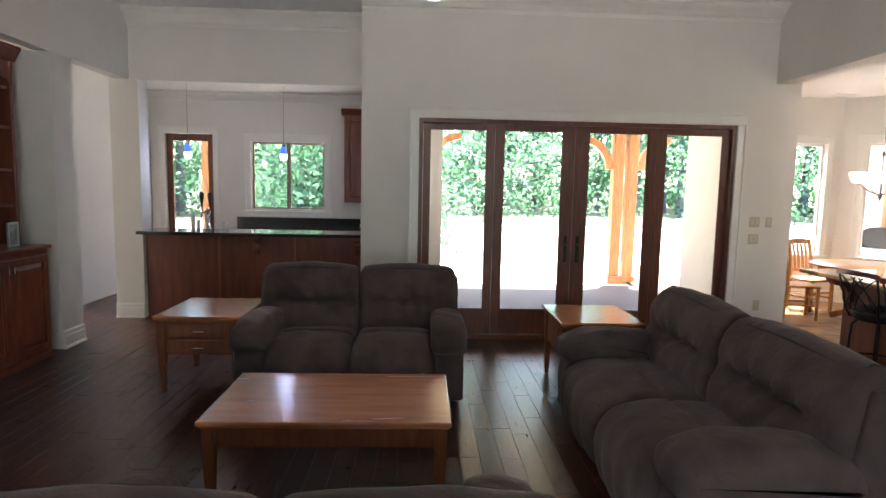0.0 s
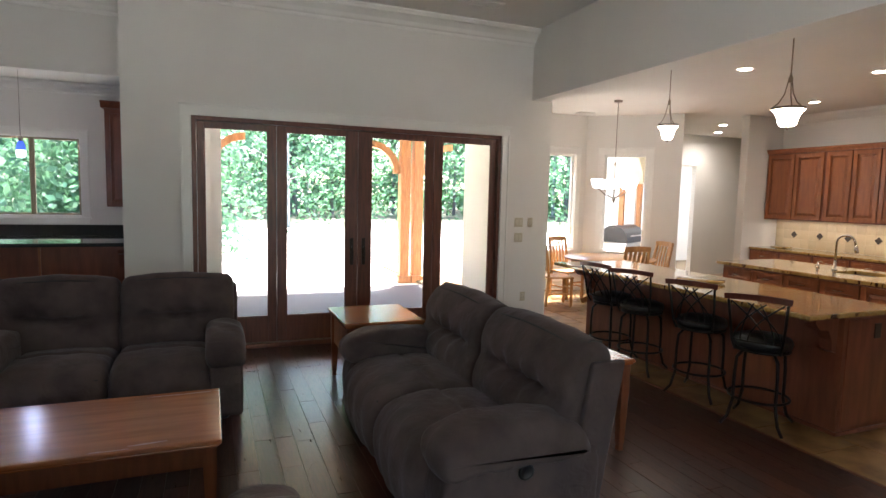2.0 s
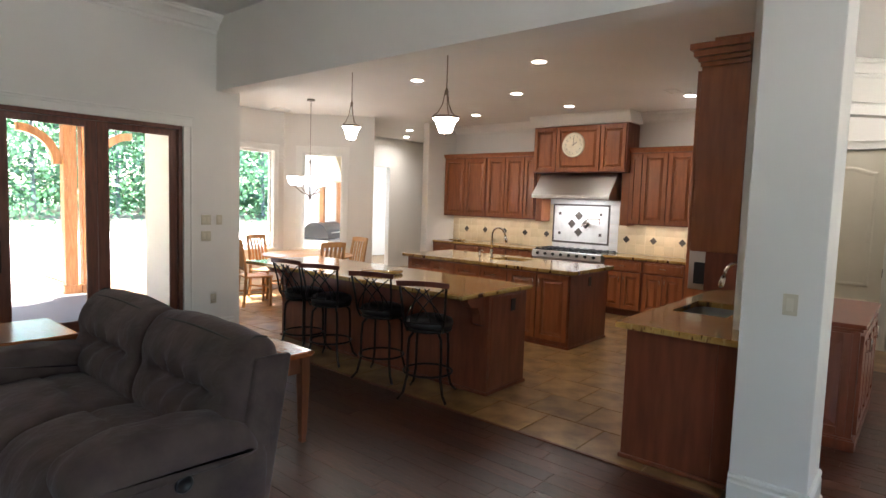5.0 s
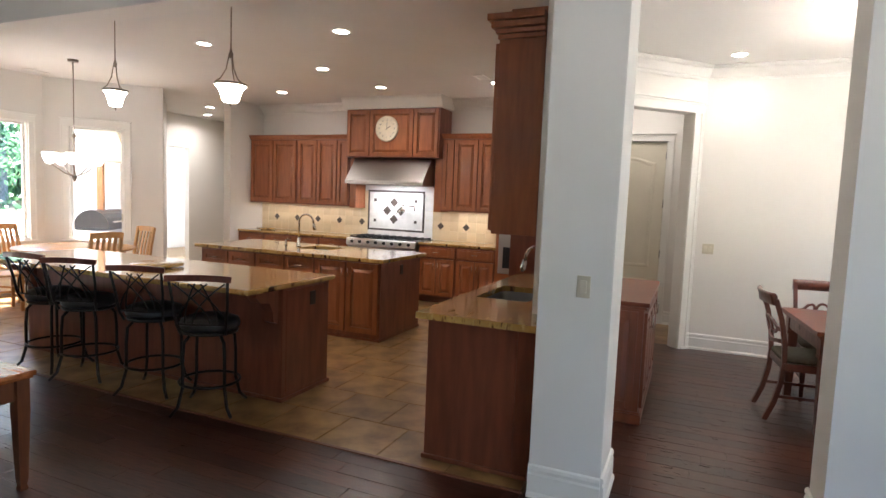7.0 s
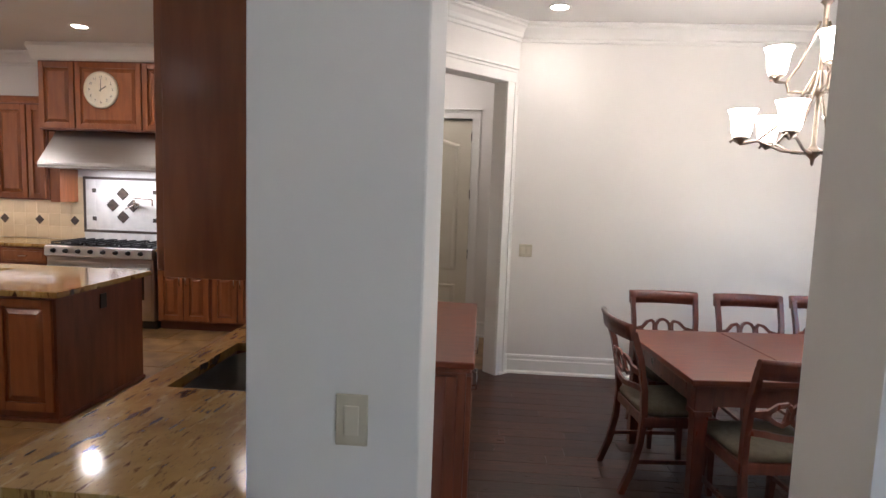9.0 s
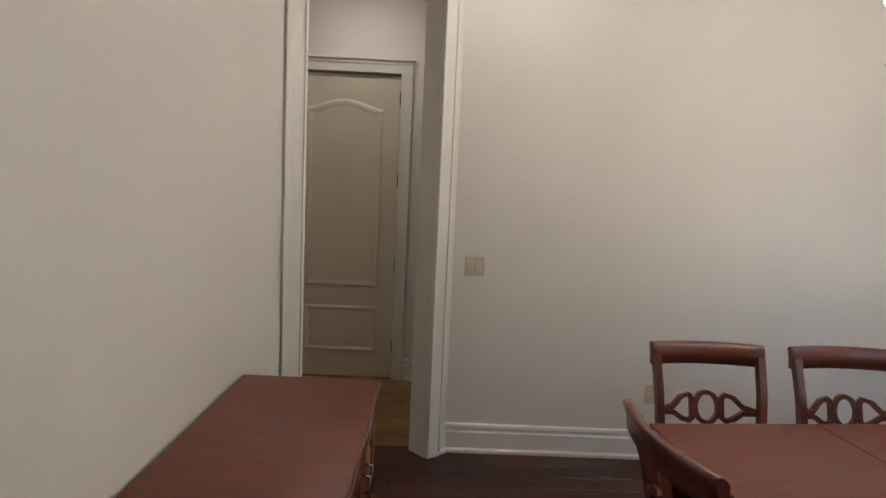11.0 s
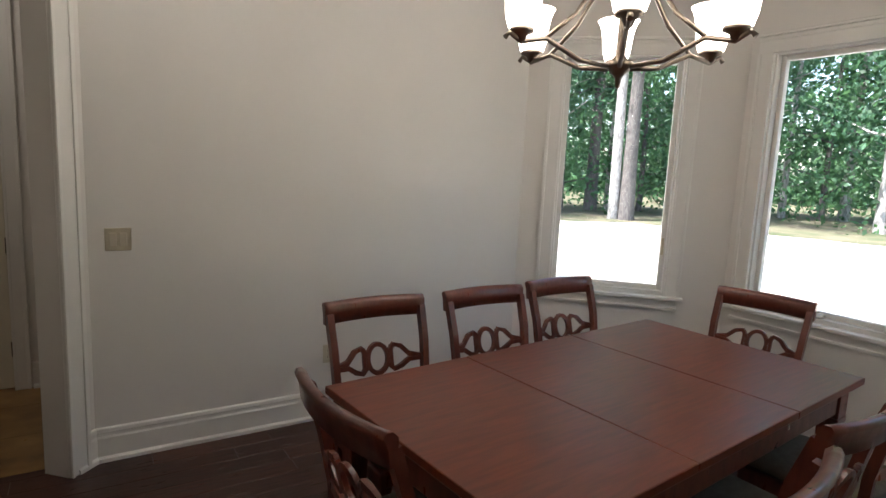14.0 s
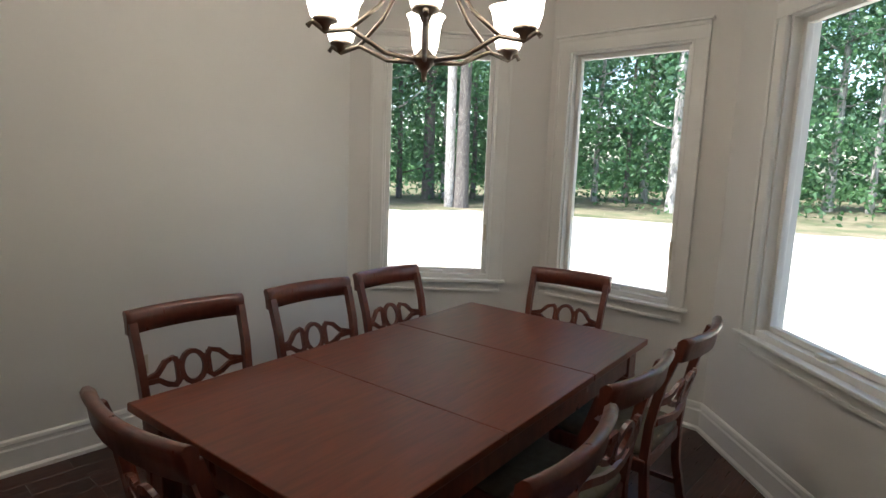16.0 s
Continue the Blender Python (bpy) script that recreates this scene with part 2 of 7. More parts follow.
M_LEAFY = leaf_mat("sunlit_leaves", (0.066, 0.140, 0.076), (0.030, 0.078, 0.042))


def granite(name):
    m = mat(name, (0.46, 0.29, 0.090), 0.09, alt=(0.30, 0.17, 0.048), scale=6, detail=8, coat=0.5)
    n, l = m.node_tree.nodes, m.node_tree.links
    b = n["Principled BSDF"]
    src = b.inputs["Base Color"].links[0].from_socket
    tc = n.new("ShaderNodeTexCoord")
    mp = n.new("ShaderNodeMapping")
    mp.inputs["Rotation"].default_value = (0, 0, 0.6)
    mp.inputs["Scale"].default_value = (1.0, 3.6, 1)
    l.new(tc.outputs["Object"], mp.inputs["Vector"])
    for sc, lo, hi, col in ((9, 0.56, 0.72, (0.50, 0.36, 0.15)), (40, 0.60, 0.74, (0.24, 0.15, 0.062)), (14, 0.60, 0.68, (0.17, 0.085, 0.030)), (6.5, 0.605, 0.64, (0.070, 0.032, 0.016))):
        nz = n.new("ShaderNodeTexNoise")
        nz.inputs["Scale"].default_value = sc
        nz.inputs["Detail"].default_value = 5
        l.new(mp.outputs[0], nz.inputs["Vector"])
        r = n.new("ShaderNodeValToRGB")
        r.color_ramp.elements[0].position, r.color_ramp.elements[1].position = lo, hi
        l.new(nz.outputs["Fac"], r.inputs[0])
        mx = n.new("ShaderNodeMix")
        mx.data_type = "RGBA"
        l.new(r.outputs[0], mx.inputs["Factor"])
        l.new(src, mx.inputs["A"])
        mx.inputs["B"].default_value = (*col, 1)
        src = mx.outputs["Result"]
    l.new(src, b.inputs["Base Color"])
    return m


M_GRANITE = granite("gold_granite")

# ---- mesh helpers ----
def bx(bm, x0, x1, y0, y1, z0, z1, bev=0.0, seg=2):
    """A box, with bevelled edges where bev is given."""
    v = [bm.verts.new((x, y, z)) for x in (x0, x1) for y in (y0, y1) for z in (z0, z1)]
    fs = [bm.faces.new([v[i] for i in q]) for q in ((0, 1, 3, 2), (4, 6, 7, 5), (0, 4, 5, 1), (2, 3, 7, 6), (0, 2, 6, 4), (1, 5, 7, 3))]
    if bev:
        es = list({e for f in fs for e in f.edges})
        bmesh.ops.bevel(bm, geom=es, offset=bev, segments=seg, affect="EDGES", profile=0.5)
    return v


def lathe(bm, prof, c=(0, 0, 0), n=20, m=None):
    """A turned shape from (radius, height) pairs."""
    rings = []
    for r, z in prof:
        ring = []
        for i in range(n):
            a = 2 * math.pi * i / n
            p = Vector((r * math.cos(a), r * math.sin(a), z))
            p = m @ p if m else p + Vector(c)
            ring.append(bm.verts.new(p))
        rings.append(ring)
    for a, b in zip(rings, rings[1:]):
        for i in range(n):
            f = bm.faces.new((a[i], a[(i + 1) % n], b[(i + 1) % n], b[i]))
            f.smooth = True
    for ring, flip in ((rings[0], True), (rings[-1], False)):
        if prof[0 if flip else -1][0] > 1e-4:
            bm.faces.new(ring[::-1] if flip else ring)


def tube(bm, pts, r, n=8, closed=False, flat=1.0):
    """A round bar along points; r may be a list of radii."""
    pts = [Vector(p) for p in pts]
    k = len(pts)
    rr = r if isinstance(r, (list, tuple)) else [r] * k
    rings = []
    ref = None
    for i, p in enumerate(pts):
        a = pts[(i - 1) % k] if (closed or i) else p
        b = pts[(i + 1) % k] if (closed or i < k - 1) else p
        d = (b - a).normalized()
        if ref is None:
            ref = d.orthogonal().normalized()
        u = (ref - d * ref.dot(d)).normalized()
        ref = u
        w = d.cross(u)
        rings.append([bm.verts.new(p + (u * math.cos(2 * math.pi * j / n) + w * math.sin(2 * math.pi * j / n) * flat) * rr[i]) for j in range(n)])
    pairs = list(zip(rings, rings[1:])) + ([(rings[-1], rings[0])] if closed else [])
    for a, b in pairs:
        for j in range(n):
            f = bm.faces.new((a[j], a[(j + 1) % n], b[(j + 1) % n], b[j]))
            f.smooth = True
    if not closed:
        bm.faces.new(rings[0][::-1])
        bm.faces.new(rings[-1])


def strip(bm, pts, wx, wz, up=(0, 0, 1)):
    """A bar of rectangular section along points: wx across, wz along up."""
    pts = [Vector(p) for p in pts]
    up = Vector(up).normalized()
    rings = []
    for i, p in enumerate(pts):
        d = (pts[min(i + 1, len(pts) - 1)] - pts[max(i - 1, 0)]).normalized()
        s = d.cross(up).normalized()
        u = s.cross(d).normalized()
        rings.append([bm.verts.new(p + s * a * wx / 2 + u * b * wz / 2) for a, b in ((-1, -1), (1, -1), (1, 1), (-1, 1))])
    for a, b in zip(rings, rings[1:]):
        for j in range(4):
            bm.faces.new((a[j], a[(j + 1) % 4], b[(j + 1) % 4], b[j]))
    bm.faces.new(rings[0][::-1])
    bm.faces.new(rings[-1])


def prism(bm, poly, axis, d0, d1):
    """A polygon of (u, v) pairs pushed along an axis: x gives (y, z), y gives (x, z), z gives (x, y)."""
    put = {"x": lambda u, v, d: (d, u, v), "y": lambda u, v, d: (u, d, v), "z": lambda u, v, d: (u, v, d)}[axis]
    a = [bm.verts.new(put(u, v, d0)) for u, v in poly]
    b = [bm.verts.new(put(u, v, d1)) for u, v in poly]
    k = len(poly)
    for i in range(k):
        bm.faces.new((a[i], a[(i + 1) % k], b[(i + 1) % k], b[i]))
    bm.faces.new(a[::-1])
    bm.faces.new(b)


def pillow(bm, c, s, e1=0.45, e2=0.35, rot=None, n1=22, n2=44, wob=0.0, sag=0.0):
    """A stuffed cushion: a rounded block with half sizes s, and a little unevenness."""
    def pw(v, e):
        return math.copysign(abs(v) ** e, v)
    rings = []
    for i in range(1, n1):
        t = -math.pi / 2 + math.pi * i / n1
        ring = []
        for j in range(n2):
            a = 2 * math.pi * j / n2
            p = Vector((s[0] * pw(math.cos(t), e1) * pw(math.cos(a), e2), s[1] * pw(math.cos(t), e1) * pw(math.sin(a), e2), s[2] * pw(math.sin(t), e1)))
            if sag:
                p.z -= sag * (1 - (p.x / s[0]) ** 2) * (1 - (p.y / s[1]) ** 2) * (1 if p.z > 0 else 0)
            if wob:
                q = Vector(c) + p
                p *= 1 + wob * noise.noise(q * 4.5) + wob * 0.5 * noise.noise(q * 11) - wob * 1.2 * max(0.0, 0.16 - abs(noise.noise(Vector((q.x * 5.5, q.y * 5.5, q.z * 2.2 + 7.0)))))  * 3.0
            if rot:
                p = rot @ p
            ring.append(bm.verts.new(Vector(c) + p))
        rings.append(ring)
    for a, b in zip(rings, rings[1:]):
        for j in range(n2):
            f = bm.faces.new((a[j], a[(j + 1) % n2], b[(j + 1) % n2], b[j]))
            f.smooth = True
    for f in (bm.faces.new(rings[0][::-1]), bm.faces.new(rings[-1])):
        f.smooth = True


def mesh_of(name, bm, material, smooth=False):
    me = bpy.data.meshes.new(name)
    bmesh.ops.recalc_face_normals(bm, faces=bm.faces)
    bm.to_mesh(me)
    bm.free()
    me.materials.append(material)
    return me


def part(name, bm, material, parent, label=""):
    ob = new(name, mesh_of(name, bm, material))
    ob.parent = parent
    return tagged(ob, label)


def thing(name, m, label, category, group="", kind=""):
    ob = new(name)
    ob.empty_display_size = 0.1
    ob.matrix_world = m
    return tagged(ob, label, category, group, kind)


def solid(name, bm, material, label, category, group="", kind="structure"):
    return tagged(new(name, mesh_of(name, bm, material)), label, category, group, kind)


def arc(cx, cy, r, a0, a1, n=10):
    return [(cx + r * math.cos(radians(a0 + (a1 - a0) * i / n)), cy + r * math.sin(radians(a0 + (a1 - a0) * i / n))) for i in range(n + 1)]


def B():
    return bmesh.new()


def boxpart(name, dims, material, parent, bev=0.004, label=""):
    bm = B()
    bx(bm, *dims, bev=bev)
    return part(name, bm, material, parent, label)


def raised_panel(bm, w, h, t=0.024, stile=0.058):
    """A cabinet door that faces -y, standing on its lower left corner: frame, groove and raised field."""
    bx(bm, 0, stile, -t, 0, 0, h, 0.003)
    bx(bm, w - stile, w, -t, 0, 0, h, 0.003)
    bx(bm, stile, w - stile, -t, 0, 0, stile, 0.003)
    bx(bm, stile, w - stile, -t, 0, h - stile, h, 0.003)
    bx(bm, stile, w - stile, -t * 0.12, 0, stile, h - stile)
    g = 0.036
    a, b, c, d = stile + 0.010, w - stile - 0.010, stile + 0.010, h - stile - 0.010
    if b - a > 2.4 * g and d - c > 2.4 * g:
        lo = [bm.verts.new((x, -t * 0.13, z)) for x, z in ((a, c), (b, c), (b, d), (a, d))]
        hi = [bm.verts.new((x, -t * 0.95, z)) for x, z in ((a + g, c + g), (b - g, c + g), (b - g, d - g), (a + g, d - g))]
        for i in range(4):
            bm.faces.new((lo[i], lo[(i + 1) % 4], hi[(i + 1) % 4], hi[i]))
        bm.faces.new(hi)


def cab_door(parent, x, y, z, w, h, material, knob="r", name="door"):
    """A raised-panel door with a pull; its front faces -y of its cabinet."""
    bm = B()
    raised_panel(bm, w, h)
    for v in bm.verts:
        v.co += Vector((x, y, z))
    d = part(name, bm, material, parent)
    if knob:
        bm = B()
        if knob == "d":
            tube(bm, [(x + w / 2 - 0.05, y - 0.022, z + h / 2), (x + w / 2 - 0.045, y - 0.048, z + h / 2), (x + w / 2 + 0.045, y - 0.048, z + h / 2), (x + w / 2 + 0.05, y - 0.022, z + h / 2)], 0.005, 6)
        else:
            kx = x + (w - 0.028 if knob == "r" else 0.028)
            kz = z + (h - 0.16 if h > 0.5 and z < 0.8 else 0.08)
            tube(bm, [(kx, y - 0.022, kz), (kx, y - 0.046, kz + 0.005), (kx, y - 0.046, kz + 0.09), (kx, y - 0.022, kz + 0.095)], 0.005, 6)
        part("handle", bm, M_CHROME, d, "brushed nickel bar pull")
    return d

# ---- the setting ----
H_LIV, H_KIT, HDR = 3.66, 3.13, 2.84


def frame_of(p0, p1):
    """u runs from p0 to p1, v to the outside on its left."""
    d = Vector((p1[0] - p0[0], p1[1] - p0[1], 0))
    a = math.atan2(d.y, d.x)
    return Matrix.Translation((p0[0], p0[1], 0)) @ Matrix.Rotation(a, 4, "Z"), d.length


def wall_seg(name, p0, p1, z0, z1, thick, label, openings=(), material=None):
    """A wall whose inner face runs from p0 to p1, its thickness to the left, with openings (u0, u1, z0, z1)."""
    m, ln = frame_of(p0, p1)
    bm = B()
    u = 0.0
    for a, b, c, d in sorted(openings):
        if a > u:
            bx(bm, u, a, 0, thick, z0, z1)
        if c > z0 + 0.001:
            bx(bm, a, b, 0, thick, z0, c)
        if d < z1 - 0.001:
            bx(bm, a, b, 0, thick, d, z1)
        u = b
    if u < ln - 0.001:
        bx(bm, u, ln, 0, thick, z0, z1)
    ob = solid(name, bm, material or M_WALL, label, "wall")
    ob.matrix_world = m
    return ob


def run_profile(name, p0, p1, prof, material, label, cat, u0=0.0, u1=None):
    """A moulding along a wall: profile of (depth into the room, height)."""
    m, ln = frame_of(p0, p1)
    bm = B()
    prism(bm, [(-d, z) for d, z in prof], "x", u0, ln if u1 is None else u1)
    ob = solid(name, bm, material, label, cat)
    ob.matrix_world = m
    return ob


BASE = [(0.0, 0.0), (0.03, 0.0), (0.03, 0.018), (0.018, 0.03), (0.018, 0.125), (0.012, 0.135), (0.012, 0.15), (0.018, 0.155), (0.014, 0.172), (0.006, 0.178), (0, 0.178)]


def crown(h, k=1.0):
    return [(0, h - 0.15 * k), (0.016 * k, h - 0.15 * k), (0.018 * k, h - 0.125 * k), (0.035 * k, h - 0.115 * k), (0.05 * k, h - 0.085 * k), (0.085 * k, h - 0.05 * k), (0.11 * k, h - 0.04 * k), (0.115 * k, h - 0.02 * k), (0.13 * k, h - 0.018 * k), (0.13 * k, h - 0.002), (0, h - 0.002)]


N0, N1 = (-0.28, 6.42), (4.39, 6.42)
wall_seg("wall_north", N0, N1, 0, H_LIV, 0.15, "warm white painted wall round the glass doors", [(0.611, 4.05, 0, 2.39)])
wall_seg("wall_bar_return", (-0.28, 7.45), (-0.28, 6.572), 0, H_LIV, 0.15, "warm white painted return wall beside the bar")
wall_seg("wall_bar_header", (-3.12, 7.33), (-0.282, 7.33), 2.85, H_LIV, 0.12, "warm white painted header above the bar")
wall_seg("wall_bar_pier", (-3.32, 7.25), (-2.985, 7.25), 0, 2.848, 0.22, "warm white painted pier at the end of the bar")
wall_seg("wall_west_header", (-3.12, -2.6), (-3.12, 7.328), 2.85, H_LIV, 0.15, "warm white painted header along the living room")
wall_seg("wall_west_pier", (-3.12, 5.85), (-3.12, 6.2), 0, 2.848, 0.55, "warm white painted pier between bookcase and hall")
wall_seg("wall_niche", (-3.68, 2.4), (-3.68, 5.848), 0, 2.848, 0.12, "warm white painted niche wall behind the bookcase")
wall_seg("wall_west", (-3.12, -2.6), (-3.12, 2.4), 0, 2.848, 0.15, "warm white painted living room wall")
wall_seg("wall_south", (4.29, -2.6), (-3.27, -2.6), 0, H_LIV, 0.15, "warm white painted living room wall", [(1.6, 5.2, 0.77, 2.93)])
wall_seg("wall_kitchen_hall", (7.505, 0.902), (7.505, 1.698), 0, H_KIT, 0.1, "warm white painted wall beside the refrigerator")
wall_seg("wall_east_header", (4.165, 6.418), (4.165, -2.6), HDR, H_LIV, 0.225, "warm white painted header between living room and kitchen")
bm = B()
bx(bm, 4.20, 4.62, 0.388, 0.768, 0, HDR - 0.002, 0.006)
solid("wall_pillar", bm, M_WALL, "warm white painted pillar beside the peninsula", "pillar")
wall_seg("wall_dining_west", (4.6, -2.245), (4.6, -0.6), 0, HDR - 0.002, 0.31, "warm white painted wall between living and dining room")
bm = B()
bx(bm, 4.39, 9.98, -4.2, 9.2, H_KIT, H_KIT + 0.12)
solid("ceiling_kitchen", bm, M_CEIL, "white painted kitchen and dining ceiling", "ceiling")
bm = B()
bx(bm, -3.27, 4.39, -2.75, 7.45, H_LIV, H_LIV + 0.12)
solid("ceiling_living", bm, M_CEIL, "white painted living room ceiling", "ceiling")
bm = B()
bx(bm, -7.0, -3.272, 4.9, 10.3, H_KIT, H_KIT + 0.12)
solid("ceiling_hall", bm, M_CEIL, "white painted hall ceiling", "ceiling")
bm = B()
bx(bm, -3.27, 0.6, 7.452, 10.3, H_KIT, H_KIT + 0.12)
solid("ceiling_bar", bm, M_CEIL, "white painted bar room ceiling", "ceiling")
bm = B()
bx(bm, 9.98, 13.2, 5.0, 13.2, H_KIT, H_KIT + 0.12)
bx(bm, 7.9, 9.98, 9.2, 13.2, H_KIT, H_KIT + 0.12)
solid("ceiling_back_hall", bm, M_CEIL, "white painted back hall ceiling", "ceiling")
# dining room
wall_seg("wall_dining_north", (4.622, 0.79), (7.49, 0.79), 0, H_KIT, 0.11, "warm white painted wall behind the sideboard")
C0, C1 = (7.49, 0.79), (8.285, -0.005)
wall_seg("wall_dining_corner", C0, C1, 0, H_KIT, 0.14, "warm white painted angled wall with a cased opening", [(0.10, 0.96, 0, 2.62)])
E0, E1, E2, E3, E4 = (8.285, -0.005), (8.285, -2.68), (7.28, -3.685), (6.04, -3.685), (4.6, -2.245)
WZ0, WZ1 = 0.78, 2.355
wall_seg("wall_dining_east", E0, E1, 0, H_KIT, 0.15, "warm white painted dining room wall")
wall_seg("wall_bay_east", E1, E2, 0, H_KIT, 0.15, "warm white painted bay wall", [(0.23, 1.054, WZ0 - 0.03, WZ1 + 0.03)])
wall_seg("wall_bay_south", E2, E3, 0, H_KIT, 0.15, "warm white painted bay wall", [(0.142, 0.990, WZ0 - 0.03, WZ1 + 0.03)])
wall_seg("wall_bay_west", E3, E4, 0, H_KIT, 0.15, "warm white painted bay wall", [(0.414, 1.42, WZ0 - 0.03, WZ1 + 0.03)])
# hall behind the angled opening
wall_seg("wall_pantry_hall_east", (9.54, 1.6), (9.54, -0.3), 0, H_KIT, 0.1, "cream painted hall wall with a door", [(0.30, 1.18, 0, 2.46)])
wall_seg("wall_pantry_hall_south", (9.54, -0.3), (8.437, -0.3), 0, H_KIT, 0.1, "cream painted hall wall")
wall_seg("wall_pantry_hall_north", (7.62, 1.6), (9.64, 1.6), 0, H_KIT, 0.1, "cream painted hall wall")
# kitchen
wall_seg("wall_behind_door", (9.72, 0.2), (9.72, 1.7), 0, H_KIT, 0.08, "plain wall closing the space behind the hall door")
wall_seg("wall_range", (9.745, 7.372), (9.745, 2.302), 0, H_KIT, 0.15, "warm white painted wall behind the range")
wall_seg("wall_wing", (8.92, 7.372), (9.895, 7.372), 0, H_KIT, 0.14, "warm white painted wing wall beside the cabinets")
K1, K2, K3, K4 = (4.55, 8.93), (6.79, 8.93), (7.92, 7.80), (10.0, 10.1)
wall_seg("wall_nook_west", (4.55, 6.572), (4.55, 8.93), 0, H_KIT, 0.15, "warm white painted breakfast nook wall")
wall_seg("wall_nook_north", K1, K2, 0, H_KIT, 0.15, "warm white painted breakfast nook wall", [(1.25, 2.04, 0.74, 2.47)])
wall_seg("wall_nook_east", K2, K3, 0, H_KIT, 0.15, "warm white painted breakfast nook wall", [(0.30, 1.07, 0.74, 2.47)])
wall_seg("wall_back_hall_west", (7.96, 7.84), K4, 0, H_KIT, 0.12, "warm white painted back hall wall")
wall_seg("wall_back_hall_north", (9.95, 10.1), (13.0, 10.1), 0, H_KIT, 0.12, "warm white painted back hall wall", [(0.05, 0.62, 0, 2.44)])
wall_seg("wall_back_hall_east", (13.0, 13.0), (13.0, 5.2), 0, H_KIT, 0.12, "warm white painted back hall wall")
wall_seg("wall_back_hall_south", (13.0, 5.2), (9.897, 5.2), 0, H_KIT, 0.12, "warm white painted back hall wall")
wall_seg("wall_store_north", (9.2, 12.6), (13.0, 12.6), 0, H_KIT, 0.12, "white painted store room wall")
wall_seg("wall_store_west", (9.2, 10.3), (9.2, 12.6), 0, H_KIT, 0.12, "white painted store room wall")
# bar room and hall
wall_seg("wall_bar_back", (-4.12, 10.0), (0.5, 10.0), 0, H_KIT, 0.15, "warm white painted bar room wall", [(0.24, 1.02, 0, 2.46), (1.62, 2.88, 1.21, 2.38)])
wall_seg("wall_bar_west", (-4.12, 7.6), (-4.12, 10.0), 0, H_KIT, 0.12, "warm white painted bar room wall")
wall_seg("wall_bar_east", (0.5, 10.0), (0.5, 7.45), 0, H_KIT, 0.12, "warm white painted bar room wall")
wall_seg("wall_bar_south", (0.5, 7.45), (-0.13, 7.45), 0, H_KIT, 0.1, "warm white painted bar room wall")
wall_seg("wall_hall_north", (-7.0, 9.23), (-4.36, 9.23), 0, H_KIT, 0.12, "warm white painted hall wall")
wall_seg("wall_hall_west", (-7.0, 4.9), (-7.0, 9.23), 0, H_KIT, 0.12, "warm white painted hall wall")
wall_seg("wall_hall_south", (-3.68, 5.0), (-7.0, 5.0), 0, H_KIT, 0.1, "warm white painted hall wall")

# floors: dark subfloor and grout beds below the pieces
bm = B()
bx(bm, -7.1, 4.19, -2.75, 10.15, -0.12, -0.006)
bx(bm, 4.19, 8.30, -3.95, 0.79, -0.12, -0.006)
solid("floor", bm, M_FLOORBASE, "dark stained plank floor bed", "floor")
bm = B()
bx(bm, 4.19, 13.1, 0.792, 13.1, -0.12, -0.006)
bx(bm, 8.302, 9.7, -0.4, 0.79, -0.12, -0.006)
solid("floor_kitchen", bm, M_GROUT, "brown grout bed below the travertine tiles", "floor")

# mouldings
for p0, p1, u0, u1 in ((N0, N1, 0, 0.5), (N0, N1, 4.15, 4.67), (C0, C1, 1.0, 1.124), (E0, E1, 0, None), (E1, E2, 0, None), (E2, E3, 0, None), (E3, E4, 0, None), (E4, (4.6, -0.6), 0, None), (C0, C1, 0, 0.06),
                       (K1, K2, 0, 2.24), (K2, K3, 0, 1.598), ((9.54, 1.6), (9.54, -0.3), 1.28, 1.9), ((-3.12, 5.85), (-3.12, 6.2), 0, 0.35), ((-3.32, 7.25), (-2.985, 7.25), 0, 0.335), ((-7.0, 9.23), (-4.36, 9.23), 0, 2.54), ((4.20, 0.768), (4.20, 0.388), 0, None), ((4.20, 0.388), (4.62, 0.388), 0, None), ((4.62, -0.6), (4.29, -0.6), 0, 0.33), ((4.29, -0.6), (4.29, -2.6), 0, 2.0), ((4.622, 0.79), (7.49, 0.79), 0, 2.86)):
    run_profile("baseboard", p0, p1, BASE, M_TRIM, "white painted moulded baseboard", "baseboard", u0, u1)
for p0, p1, h, k in ((N0, N1, H_LIV, 1.25), ((4.165, 6.42), (4.165, -2.6), H_LIV, 0.01), ((-3.12, 7.33), (-0.28, 7.33), H_LIV, 1.25), (E0, E1, H_KIT, 1.0), (C0, C1, H_KIT, 1.0), (E1, E2, H_KIT, 1.0), (E2, E3, H_KIT, 1.0), (E3, E4, H_KIT, 1.0),
                     ((9.745, 7.372), (9.745, 2.3), H_KIT, 1.0), ((-4.12, 10.0), (0.5, 10.0), H_KIT, 1.0), ((-7.0, 9.23), (-4.36, 9.23), H_KIT, 1.0), ((4.622, 0.79), (7.49, 0.79), H_KIT, 1.0)):
    if k > 0.1:
        run_profile("crown_moulding", p0, p1, crown(h, k), M_TRIM, "white painted crown moulding", "crown moulding")


